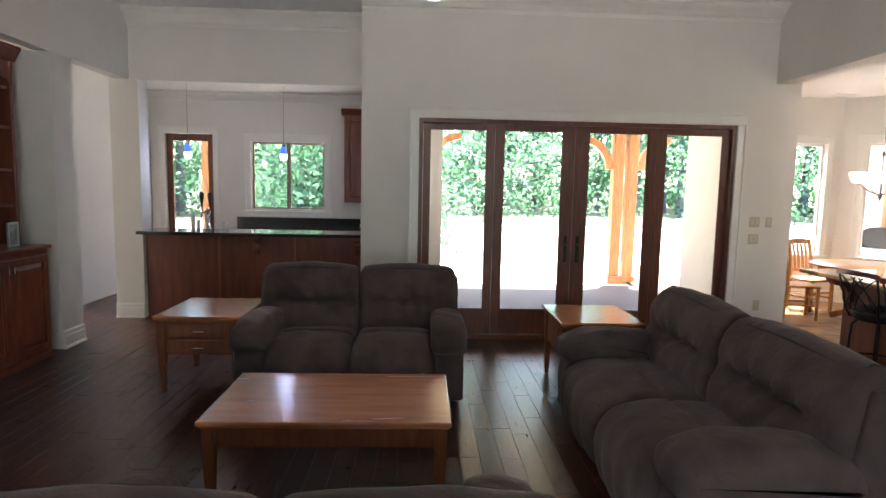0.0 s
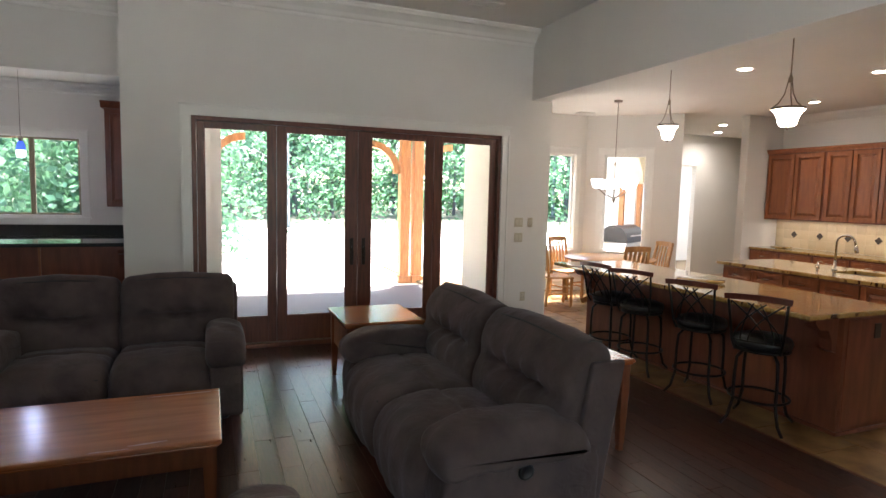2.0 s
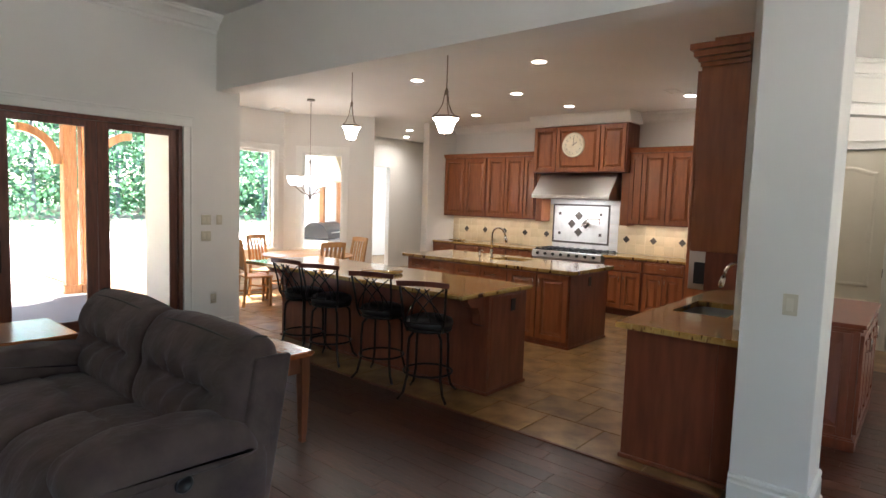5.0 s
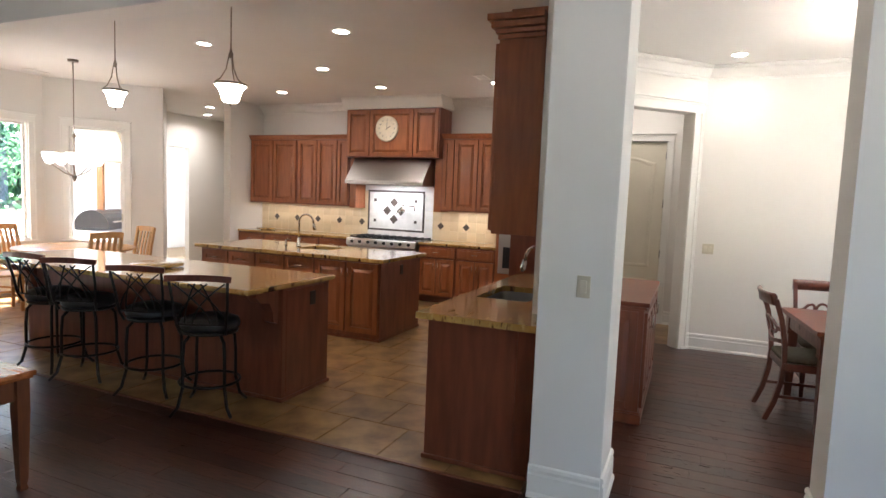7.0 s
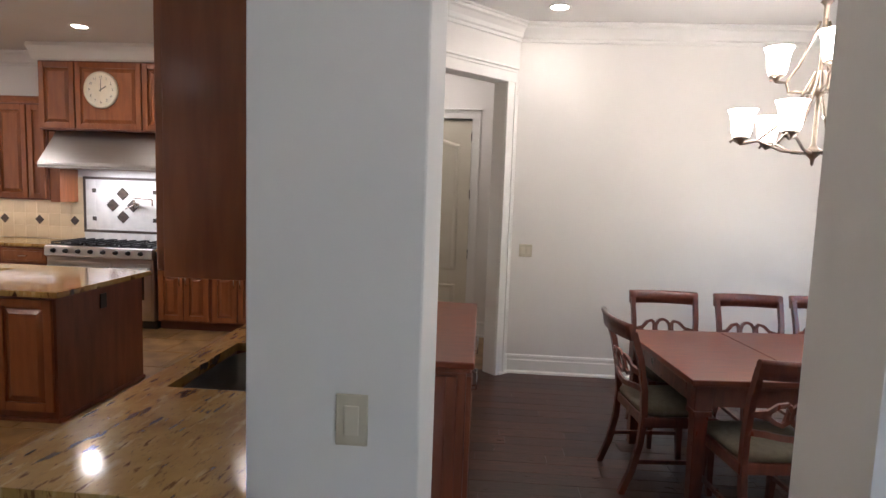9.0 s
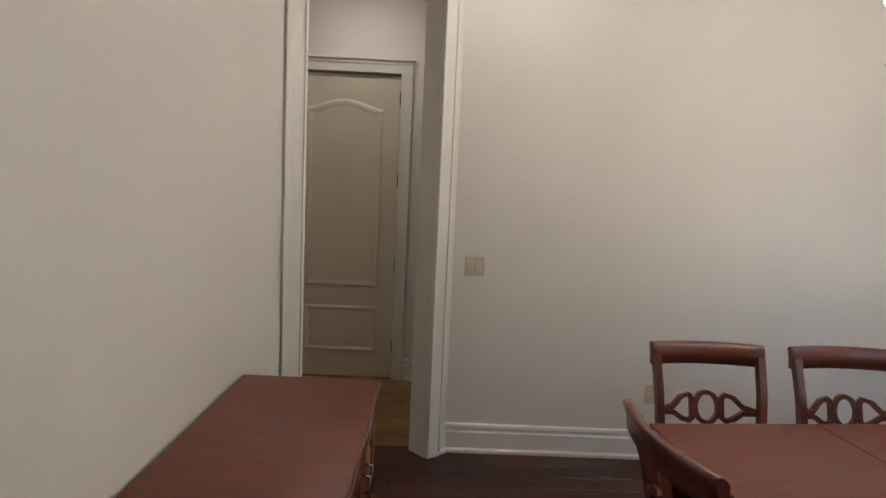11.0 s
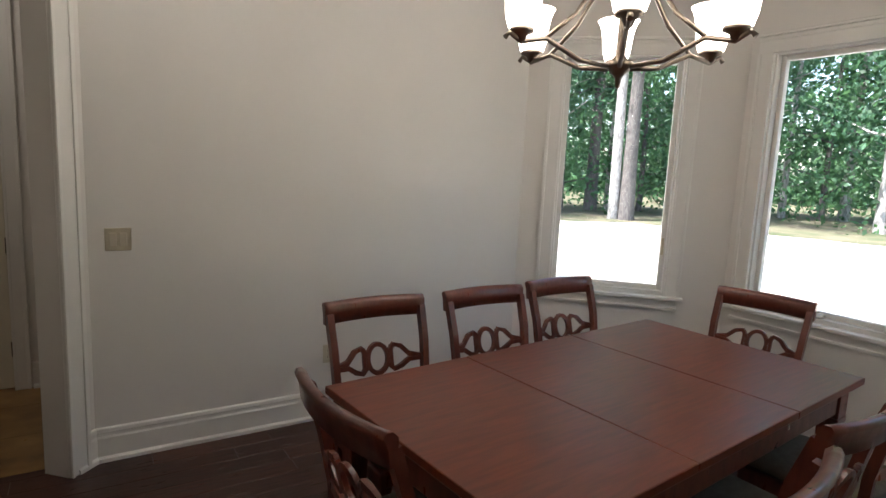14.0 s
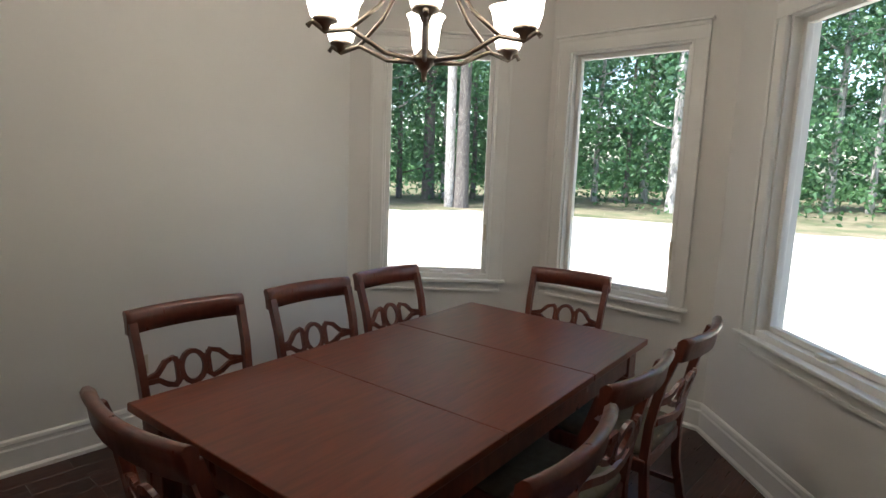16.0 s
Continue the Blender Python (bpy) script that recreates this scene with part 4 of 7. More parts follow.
def wood_table(name, m, w, d, h, label, drawers=0, category="table", apron=0.11):
    ob = thing(name, m, label, category)
    bm = B()
    bx(bm, -w / 2, w / 2, -d / 2, d / 2, h - 0.028, h, 0.009, 3)
    bx(bm, -w / 2 + 0.012, w / 2 - 0.012, -d / 2 + 0.012, d / 2 - 0.012, h - 0.040, h - 0.0285, 0.004)
    part("tabletop", bm, M_TABLE, ob, "glossy honey cherry top with a moulded edge")
    i = 0.055
    for nm, dims in (("apron", (-w / 2 + i, w / 2 - i, -d / 2 + i - 0.01, -d / 2 + i + 0.012)), ("apron", (-w / 2 + i, w / 2 - i, d / 2 - i - 0.012, d / 2 - i + 0.01)), ("apron", (-w / 2 + i - 0.01, -w / 2 + i + 0.012, -d / 2 + i, d / 2 - i)), ("apron", (w / 2 - i - 0.012, w / 2 - i + 0.01, -d / 2 + i, d / 2 - i))):
        ap = apron if not drawers else 0.27
        boxpart(nm, (*dims, h - 0.04 - ap, h - 0.0405), M_TABLELEG, ob, 0.003)
    for x in (-w / 2 + i, w / 2 - i):
        for y in (-d / 2 + i, d / 2 - i):
            bm = B()
            leg(bm, x, y, h - 0.041, 0.062)
            part("leg", bm, M_TABLELEG, ob)
    for k in range(drawers):
        z0 = h - 0.175 - k * 0.13
        bm = B()
        bx(bm, -w / 2 + 0.11, w / 2 - 0.11, -d / 2 + i - 0.028, -d / 2 + i - 0.0105, z0, z0 + 0.115, 0.006)
        dr = part("drawer", bm, M_TABLELEG, ob)
        bm = B()
        tube(bm, [(-0.05, -d / 2 + i - 0.028, z0 + 0.06), (-0.05, -d / 2 + i - 0.045, z0 + 0.055), (0.05, -d / 2 + i - 0.045, z0 + 0.055), (0.05, -d / 2 + i - 0.028, z0 + 0.06)], 0.006, 6)
        part("handle", bm, M_CHROME, dr, "brushed nickel drawer pull")
    return ob


wood_table("coffee_table", pose(-0.10, 3.39, 0), 1.29, 0.78, 0.47, "glossy honey cherry coffee table with a moulded top", 0, "coffee table")
wood_table("end_table", pose(-1.36, 5.03, 0), 0.68, 0.78, 0.62, "glossy cherry end table with two drawers beside the loveseat", 2, "end table")
wood_table("end_table", pose(1.82, 4.96, 0), 0.68, 0.74, 0.62, "glossy cherry end table beside the glass doors", 2, "end table")
wood_table("console_table", pose(2.84, 3.72, 0, 0, 0, 90), 1.30, 0.46, 0.63, "cherry console table standing behind the loveseat", 0, "console table")


def bookcase():
    ob = thing("bookcase", pose(-3.67, 4.1, 0, 0, 0, 90), "tall dark cherry bookcase with open shelves above a cupboard", "bookcase")
    # faces -y in its own frame, which looks east; its right end lies north
    w = 1.55
    bm = B()
    bx(bm, -w, w, -0.57, 0, 0.06, 1.02, 0.004)
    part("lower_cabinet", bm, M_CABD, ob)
    bm = B()
    bx(bm, -w - 0.02, w + 0.02, -0.60, 0, 1.021, 1.055, 0.006)
    part("counter", bm, M_CABD, ob)
    bm = B()
    bx(bm, -w - 0.015, w + 0.015, -0.585, 0, 0.0, 0.0595, 0.006)
    part("plinth", bm, M_CABD, ob)
    for i in range(6):
        cab_door(ob, -w + 0.03 + i * (2 * w - 0.06) / 6, -0.5705, 0.10, (2 * w - 0.06) / 6 - 0.01, 0.87, M_CABD, "r" if i % 2 == 0 else "l")
    for x in (-w, -0.52, 0.52, w - 0.04):
        boxpart("upright", (x, x + 0.04, -0.34, -0.001, 1.056, 2.70), M_CABD, ob, 0.004)
    boxpart("back_panel", (-w + 0.041, w - 0.041, -0.02, -0.001, 1.056, 2.70), M_CABD, ob, 0)
    for z in (1.40, 1.72, 2.10, 2.45):
        for a, b in ((-w + 0.041, -0.521), (-0.479, 0.519), (0.561, w - 0.041)):
            boxpart("shelf", (a, b, -0.32, -0.021, z, z + 0.025), M_CABD, ob, 0.003)
    bm = B()
    prism(bm, [(-0.34, 2.70), (-0.36, 2.72), (-0.40, 2.79), (-0.41, 2.80), (-0.41, 2.83), (-0.001, 2.83), (-0.001, 2.70)], "x", -w - 0.03, w + 0.03)
    part("cornice", bm, M_CABD, ob)
    for a, b in ((-w + 0.041, -0.521), (-0.479, 0.519), (0.561, w - 0.041)):
        bm = B()
        c = (a + b) / 2
        pts = [(a, 2.699), (a, 2.52)] + [(a + (b - a) * i / 10, 2.52 + 0.11 * math.sin(math.pi * i / 10)) for i in range(1, 10)] + [(b, 2.52), (b, 2.699)]
        prism(bm, pts, "y", -0.335, -0.315)
        part("arched_valance", bm, M_CABD, ob)
    return ob


bookcase()
ob = thing("picture_frame", pose(-3.22, 5.38, 1.056, 0, 0, 100), "small silver framed photograph on the bookcase counter", "picture frame")
bm = B()
for dims in ((-0.09, -0.07, -0.012, 0.006, 0, 0.22), (0.07, 0.09, -0.012, 0.006, 0, 0.22), (-0.07, 0.07, -0.012, 0.006, 0, 0.02), (-0.07, 0.07, -0.012, 0.006, 0.20, 0.22)):
    bx(bm, *dims, bev=0.003)
part("frame", bm, M_SILVER, ob)
boxpart("photograph", (-0.07, 0.07, -0.002, 0.004, 0.02, 0.20), M_PHOTO, ob, 0)
for k in range(5):
    ob = thing("book", pose(-3.50, 5.05 - k * 0.035, 1.745), "dark cloth-bound book standing on a bookcase shelf", "book", "books on the bookcase")
    boxpart("cover", (-0.08, 0.08, 0, 0.03, 0, 0.22 + 0.02 * (k % 3)), M_BOOK, ob, 0.003)

# ---- bar ----
def bar():
    ob = thing("bar_counter", pose(-1.64, 7.3, 0), "dark cherry panelled bar with a black granite top", "bar")
    boxpart("body", (-1.34, 1.34, 0.02, 0.32, 0, 1.03), M_CABD, ob, 0.003)
    bm = B()
    bx(bm, -1.36, 1.355, -0.20, 0.42, 1.0305, 1.07, 0.010, 3)
    part("countertop", bm, M_DARKSTONE, ob, "polished black granite bar top")
    for x in (-0.46, 0.46):
        boxpart("panel_strip", (x - 0.012, x + 0.012, 0.006, 0.0195, 0.0, 1.03), M_CAB, ob, 0.003)
    for x in (0.02, 1.24):
        bm = B()
        prism(bm, [(0.0195, 1.03), (-0.14, 1.03), (-0.14, 0.99), (-0.10, 0.95), (-0.05, 0.93), (-0.04, 0.86), (-0.01, 0.80), (0.0195, 0.80)], "x", x - 0.035, x + 0.035)
        part("corbel", bm, M_CABD, ob, "carved cherry corbel")
    return ob


bar()
ob = thing("back_bar_counter", pose(-1.4, 9.7, 0), "back bar cabinet with a black granite top and splash", "cabinet")
boxpart("body", (-1.3, 1.88, -0.30, 0.298, 0, 0.90), M_CABD, ob)
boxpart("countertop", (-1.32, 1.89, -0.33, 0.298, 0.9005, 0.94), M_DARKSTONE, ob, 0.006)
boxpart("splash", (-1.32, 1.89, 0.275, 0.298, 0.9405, 1.10), M_DARKSTONE, ob, 0.003)
ob = thing("wall_cabinet", pose(-0.475, 9.678, 0), "cherry wall cabinet with a crown in the bar room", "cabinet")
boxpart("body", (-0.42, 0.48, 0.0, 0.32, 1.38, 2.78), M_CABD, ob)
bm = B()
prism(bm, [(-0.02, 2.7805), (-0.09, 2.86), (-0.09, 2.875), (0.32, 2.875), (0.32, 2.7805)], "x", -0.46, 0.48)
part("cornice", bm, M_CABD, ob)
cab_door(ob, -0.41, -0.0005, 1.39, 0.88, 1.37, M_CABD, None)


def beer_tap():
    ob = thing("beer_tower", pose(-2.32, 7.55, 1.07), "chrome beer tower with two tap handles on the bar", "beer tap")
    bm = B()
    lathe(bm, [(0.055, 0), (0.055, 0.012), (0.035, 0.02), (0.032, 0.24), (0.036, 0.25), (0.0, 0.27)], n=18)
    part("column", bm, M_CHROME, ob)
    for x in (-0.05, 0.05):
        bm = B()
        tube(bm, [(x * 0.4, 0, 0.21), (x, -0.03, 0.22), (x, -0.07, 0.21), (x, -0.08, 0.15)], 0.011, 8)
        part("spout", bm, M_CHROME, ob)
        bm = B()
        lathe(bm, [(0.008, 0.0), (0.010, 0.07), (0.014, 0.09), (0.027, 0.16), (0.03, 0.20), (0.02, 0.235), (0, 0.24)], (x, -0.045, 0.235), 12)
        part("tap_handle", bm, M_HINGE, ob, "dark tap handle with an oval top")
    return ob


beer_tap()
for x, y, h, r in ((-2.52, 7.6, 0.15, 0.03), (-2.46, 7.62, 0.11, 0.027), (-2.12, 7.62, 0.10, 0.04)):
    ob = thing("tumbler", pose(x, y, 1.07), "steel cocktail cup standing on the bar", "cup", "cups on the bar")
    bm = B()
    lathe(bm, [(r * 0.8, 0), (r * 0.85, 0.004), (r, h), (r * 0.92, h), (r * 0.76, 0.012), (0, 0.012)], n=14)
    part("cup", bm, M_STEEL, ob)


def faucet(m, label, h=0.30, name="faucet", material=None):
    mt = material or M_CHROME
    ob = thing(name, m, label, "faucet")
    bm = B()
    lathe(bm, [(0.030, 0), (0.030, 0.008), (0.018, 0.02), (0.017, 0.10), (0.013, 0.11)], n=14)
    part("base", bm, mt, ob)
    bm = B()
    pts = [(0, 0, 0.10), (0, 0, h * 0.75)] + [(0, -0.09 + 0.09 * math.cos(a), h * 0.75 + 0.09 * math.sin(a)) for a in [math.pi * i / 10 for i in range(1, 10)]] + [(0, -0.185, h * 0.70)]
    tube(bm, pts, 0.012, 10)
    part("spout", bm, mt, ob)
    bm = B()
    lathe(bm, [(0.013, 0.0), (0.020, 0.02), (0.022, 0.075), (0.015, 0.09), (0.0, 0.09)], n=12, m=pose(0, -0.185, h * 0.71, 168, 0, 0))
    part("spray_head", bm, mt, ob)
    bm = B()
    tube(bm, [(0.018, 0, 0.06), (0.045, 0, 0.075), (0.085, 0, 0.10)], 0.006, 8)
    part("lever", bm, mt, ob)
    return ob


faucet(pose(-0.62, 9.85, 0.94, 0, 0, 0), "small chrome bar sink faucet", 0.16)


def pendant_small(m):
    ob = thing("pendant_light", m, "small cobalt and white glass pendant over the bar", "pendant light", "bar pendants")
    bm = B()
    tube(bm, [(0, 0, 0.14), (0, 0, H_KIT - 1.985 - 0.0)], 0.003, 6)
    part("cord", bm, M_CHROME, ob)
    bm = B()
    lathe(bm, [(0.02, 0.14), (0.026, 0.17), (0.012, 0.20), (0, 0.2)], n=14)
    part("cap", bm, M_CHROME, ob)
    bm = B()
    lathe(bm, [(0.022, 0.14), (0.034, 0.11), (0.044, 0.07), (0.046, 0.05)], n=16)
    part("blue_glass", bm, M_BLUEGLASS, ob, "cobalt blue glass")
    bm = B()
    lathe(bm, [(0.046, 0.05), (0.047, 0.02), (0.040, -0.02), (0.03, -0.03), (0, -0.03)], n=16)
    part("white_glass", bm, M_WHITEGLASS, ob, "glowing white glass tip")
    return ob


pd = pendant_small(pose(-2.57, 7.62, 1.985))
copy_thing(pd, pose(-1.38, 7.62, 1.985))


def downlight(x, y, z, label="round white recessed downlight, lit"):
    ob = thing("recessed_light", pose(x, y, z), label, "downlight", "recessed lights")
    bm = B()
    lathe(bm, [(0.066, -0.003), (0.070, -0.008), (0.088, -0.006), (0.092, -0.0005)], n=24)
    part("trim_ring", bm, M_TRIM, ob)
    bm = B()
    lathe(bm, [(0.066, -0.0035), (0.0, -0.0034)], n=24)
    part("lens", bm, M_CANLIGHT, ob, "glowing lens")
    return ob


def vent(x, y, z, w=0.3, d=0.15):
    ob = thing("ceiling_vent", pose(x, y, z), "white metal louvred ceiling vent", "vent", "ceiling vents")
    bm = B()
    for dims in ((-w / 2, w / 2, -d / 2, -d / 2 + 0.02), (-w / 2, w / 2, d / 2 - 0.02, d / 2), (-w / 2, -w / 2 + 0.02, -d / 2 + 0.02, d / 2 - 0.02), (w / 2 - 0.02, w / 2, -d / 2 + 0.02, d / 2 - 0.02)):
        bx(bm, *dims, -0.012, -0.0005, 0.002)
    part("frame", bm, M_TRIM, ob)
    for i in range(6):
        y0 = -d / 2 + 0.028 + i * (d - 0.05) / 6
        bm = B()
        strip(bm, [(-w / 2 + 0.02, y0, -0.007), (w / 2 - 0.02, y0, -0.007)], 0.012, 0.002, (0, 0.5, 1))
        part("slat", bm, M_TRIM, ob)
    return ob


vent(3.19, 5.75, H_LIV, 0.35, 0.17)
vent(-1.75, 8.6, H_KIT)
vent(6.5, 8.6, H_KIT)
vent(8.22, 2.62, H_KIT)
vent(-3.9, 6.9, H_KIT)
ob = thing("ceiling_light", pose(0.42, 3.35, 0), "lit frosted glass bowl light on a nickel rod", "ceiling light")
bm = B()
lathe(bm, [(0.0, 2.648), (0.045, 2.65), (0.075, 2.67), (0.09, 2.71), (0.095, 2.74), (0.0, 2.74)], n=28)
part("bowl", bm, M_SHADED, ob, "glowing frosted glass bowl")
bm = B()
lathe(bm, [(0.10, 2.7405), (0.105, 2.76), (0.07, 2.80), (0.03, 2.86), (0.014, 2.90), (0.014, H_LIV - 0.04), (0.07, H_LIV - 0.03), (0.075, H_LIV - 0.001)], n=24)
part("rod", bm, M_BRONZE, ob)
for cx, cy in CANS:
    downlight(cx, cy, H_KIT)

# ---- kitchen ----
def cabinet_run(name, m, w, label, units, h=0.87, d=0.60, drawers=True, z0=0.10, material=None):
    """Base cabinets, fronts facing -y, from x = 0 to w: each unit is a thing of its own."""
    mt = material or M_CAB
    x = 0.0
    uw = w / units
    for i in range(units):
        ob = thing(name, m @ pose(x, 0, 0), label, "cabinet", "kitchen base cabinets")
        # body darker than the fronts, which puts shade into the gaps round them
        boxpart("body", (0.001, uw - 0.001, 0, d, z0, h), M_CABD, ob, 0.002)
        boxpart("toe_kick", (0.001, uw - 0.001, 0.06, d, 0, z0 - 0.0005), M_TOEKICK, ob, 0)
        top = h - 0.02
        if drawers:
            bm = B()
            bx(bm, 0.02, uw - 0.02, -0.02, -0.0005, h - 0.175, h - 0.02, 0.005)
            bx(bm, 0.05, uw - 0.05, -0.025, -0.0205, h - 0.150, h - 0.045, 0.006)
            dr = part("drawer", bm, mt, ob)
            bm = B()
            tube(bm, [(uw / 2 - 0.05, -0.024, h - 0.0975), (uw / 2 - 0.045, -0.05, h - 0.0975), (uw / 2 + 0.045, -0.05, h - 0.0975), (uw / 2 + 0.05, -0.024, h - 0.0975)], 0.005, 6)
            part("handle", bm, M_CHROME, dr, "brushed nickel bar pull")
            top = h - 0.195
        k = 2 if uw > 0.55 else 1
        dw = (uw - 0.03) / k
        for j in range(k):
            cab_door(ob, 0.015 + j * dw + 0.007, -0.0005, z0 + 0.02, dw - 0.014, top - z0 - 0.02, mt, ("r" if j == 0 else "l") if k == 2 else "r")
        x += uw


def wall_cab(m, w, z0, z1, doors, label, d=0.325, cornice=True, knobs=True):
    ob = thing("wall_cabinet", m, label, "cabinet", "kitchen wall cabinets")
    # darker colour behind the doors stands in for shadow between them
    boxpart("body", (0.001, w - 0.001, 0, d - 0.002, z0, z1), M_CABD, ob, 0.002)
    x = 0.012
    tot = sum(doors)
    for i, k in enumerate(doors):
        dw = (w - 0.024) * k / tot
        cab_door(ob, x + 0.009, -0.0005, z0 + 0.018, dw - 0.018, z1 - z0 - 0.036, M_CAB, None)
        x += dw
    if cornice:
        bm = B()
        prism(bm, [(-0.018, z1), (-0.022, z1 + 0.02), (-0.05, z1 + 0.055), (-0.055, z1 + 0.075), (d - 0.002, z1 + 0.075), (d - 0.002, z1)], "x", 0.0, w)
        part("cornice", bm, M_CAB, ob)
    return ob


def slab(name, x0, x1, y0, y1, label, z=0.91, cut=None):
    ob = thing(name, pose(0, 0, 0), label, "countertop")
    bm = B()
    if cut:
        a, b, c, d = cut
        poly = ((x0, a, y0, y1), (b, x1, y0, y1), (a, b, y0, c), (a, b, d, y1))
        for p in poly:
            bx(bm, *p, z - 0.038, z)
        bmesh.ops.remove_doubles(bm, verts=bm.verts, dist=0.0005)
    else:
        bx(bm, x0, x1, y0, y1, z - 0.038, z, 0.012, 3)
    part("slab", bm, M_GRANITE, ob)
    return ob


def sink(x0, x1, y0, y1, z=0.871):
    ob = thing("sink", pose((x0 + x1) / 2, (y0 + y1) / 2, 0), "stainless steel undermount kitchen sink", "sink")
    w, d = (x1 - x0) / 2, (y1 - y0) / 2
    bm = B()
    rings = []
    for k, zz in ((1.0, z), (0.97, z - 0.13), (0.85, z - 0.16), (0.2, z - 0.17)):
        rings.append([bm.verts.new((w * k * math.copysign(abs(math.cos(a)) ** 0.4, math.cos(a)), d * k * math.copysign(abs(math.sin(a)) ** 0.4, math.sin(a)), zz)) for a in [2 * math.pi * i / 28 for i in range(28)]])
    for a, b in zip(rings, rings[1:]):
        for i in range(28):
            bm.faces.new((a[i], a[(i + 1) % 28], b[(i + 1) % 28], b[i])).smooth = True
    bm.faces.new(rings[-1])
    part("basin", bm, M_SINK, ob)
    bm = B()
    lathe(bm, [(0.035, z - 0.169), (0.03, z - 0.166), (0, z - 0.168)], n=14)
    part("drain", bm, M_CHROME, ob)
    return ob


# bar island with an overhang for the stools
ob = thing("kitchen_island", pose(0, 0, 0), "dark cherry kitchen island with a seating overhang", "kitchen island")
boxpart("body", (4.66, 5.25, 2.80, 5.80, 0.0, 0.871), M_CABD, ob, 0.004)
boxpart("shoe_moulding", (4.645, 5.265, 2.785, 5.815, 0.0, 0.03), M_CABD, ob, 0.006)
boxpart("end_panel", (4.70, 5.21, 2.792, 2.7995, 0.06, 0.85), M_CABD, ob, 0.002)
bm = B()
prism(bm, [(4.659, 0.871), (4.42, 0.871), (4.42, 0.83), (4.47, 0.78), (4.56, 0.77), (4.60, 0.70), (4.61, 0.62), (4.659, 0.60)], "y", 2.84, 2.93)
part("corbel", bm, M_CABD, ob, "carved cherry corbel under the overhang")
bm = B()
prism(bm, [(4.659, 0.871), (4.42, 0.871), (4.42, 0.83), (4.47, 0.78), (4.56, 0.77), (4.60, 0.70), (4.61, 0.62), (4.659, 0.60)], "y", 5.66, 5.75)
part("corbel", bm, M_CABD, ob, "carved cherry corbel under the overhang")
boxpart("outlet_plate", (4.98, 5.05, 2.784, 2.7915, 0.70, 0.81), M_BLACK, ob, 0.002, "black outlet plate on the end panel")
slab("island_countertop", 4.25, 5.30, 2.765, 5.92, "polished gold granite top on the seating island")
# working island with the sink
ob = thing("kitchen_island", pose(0, 0, 0), "cherry working island with raised-panel doors", "kitchen island")
bm = B()
bx(bm, 6.61, 7.58, 3.07, 5.62, 0.0, 0.68)
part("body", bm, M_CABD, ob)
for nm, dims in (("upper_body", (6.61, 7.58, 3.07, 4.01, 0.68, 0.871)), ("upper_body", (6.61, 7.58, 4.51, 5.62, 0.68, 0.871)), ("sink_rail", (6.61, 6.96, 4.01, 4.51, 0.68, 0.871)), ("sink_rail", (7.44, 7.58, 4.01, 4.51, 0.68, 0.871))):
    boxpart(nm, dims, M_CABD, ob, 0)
boxpart("shoe_moulding", (6.597, 7.593, 3.057, 5.633, 0.0, 0.03), M_CABD, ob, 0.006)
boxpart("outlet_plate", (7.05, 7.12, 3.062, 3.0695, 0.70, 0.81), M_BLACK, ob, 0.002, "black outlet plate on the end panel")
slab("island_countertop", 6.55, 7.635, 3.015, 5.68, "polished gold granite top on the working island", cut=(6.98, 7.42, 4.03, 4.49))
sink(6.985, 7.415, 4.035, 4.485, 0.8715)
for i in range(6):
    d = thing("island_cabinet_front", pose(6.61, 5.60 - i * 0.42, 0, 0, 0, -90), "raised-panel cherry cabinet front on the working island", "cabinet front", "island cabinet fronts")
    cab_door(d, 0.01, -0.0005, 0.08, 0.40, 0.58 if i < 4 else 0.77, M_CAB, "r" if i % 2 == 0 else "l")
    if i < 4:
        cab_door(d, 0.01, -0.0005, 0.68, 0.40, 0.17, M_CAB, "d", "drawer")
faucet(pose(7.20, 4.60, 0.91, 0, 0, 20), "tall brushed nickel gooseneck faucet on the island", 0.42)
ob = thing("soap_dispenser", pose(7.20, 4.80, 0.91), "small brushed nickel soap pump", "soap dispenser")
bm = B()
lathe(bm, [(0.02, 0), (0.02, 0.01), (0.01, 0.02), (0.01, 0.07)], n=12)
tube(bm, [(0, 0, 0.07), (0, -0.03, 0.08), (0, -0.06, 0.07)], 0.006, 8)
part("pump", bm, M_CHROME, ob)
for x, y, r in ((4.75, 4.20, 0.21), (9.35, 6.95, 0.16)):
    ob = thing("lazy_susan", pose(x, y, 0.91), "round stone serving board on the counter", "serving board")
    bm = B()
    lathe(bm, [(r * 0.5, 0), (r * 0.5, 0.012), (r, 0.014), (r, 0.03), (r * 0.98, 0.034), (0, 0.034)], n=36)
    part("board", bm, M_GRANITE, ob)

# range wall: x towards the wall is the depth, y runs north to south
RW = pose(9.13, 7.37, 0, 0, 0, -90)
cabinet_run("base_cabinet", RW, 2.27, "cherry base cabinet with raised-panel doors below the granite counter", 4)
cabinet_run("base_cabinet", RW @ pose(3.53, 0, 0), 1.23, "cherry base cabinet with raised-panel doors below the granite counter", 2)
slab("countertop", 9.10, 9.741, 5.09, 7.37, "polished gold granite counter beside the range")
slab("countertop", 9.10, 9.741, 2.61, 3.845, "polished gold granite counter beside the range")
WC = pose(9.42, 7.37, 0, 0, 0, -90)
wall_cab(WC, 1.02, 1.39, 2.49, (1, 1), "cherry wall cabinet with raised-panel doors")
wall_cab(WC @ pose(1.021, 0, 0), 1.05, 1.39, 2.49, (1, 1, 0.55), "cherry wall cabinet with raised-panel doors")
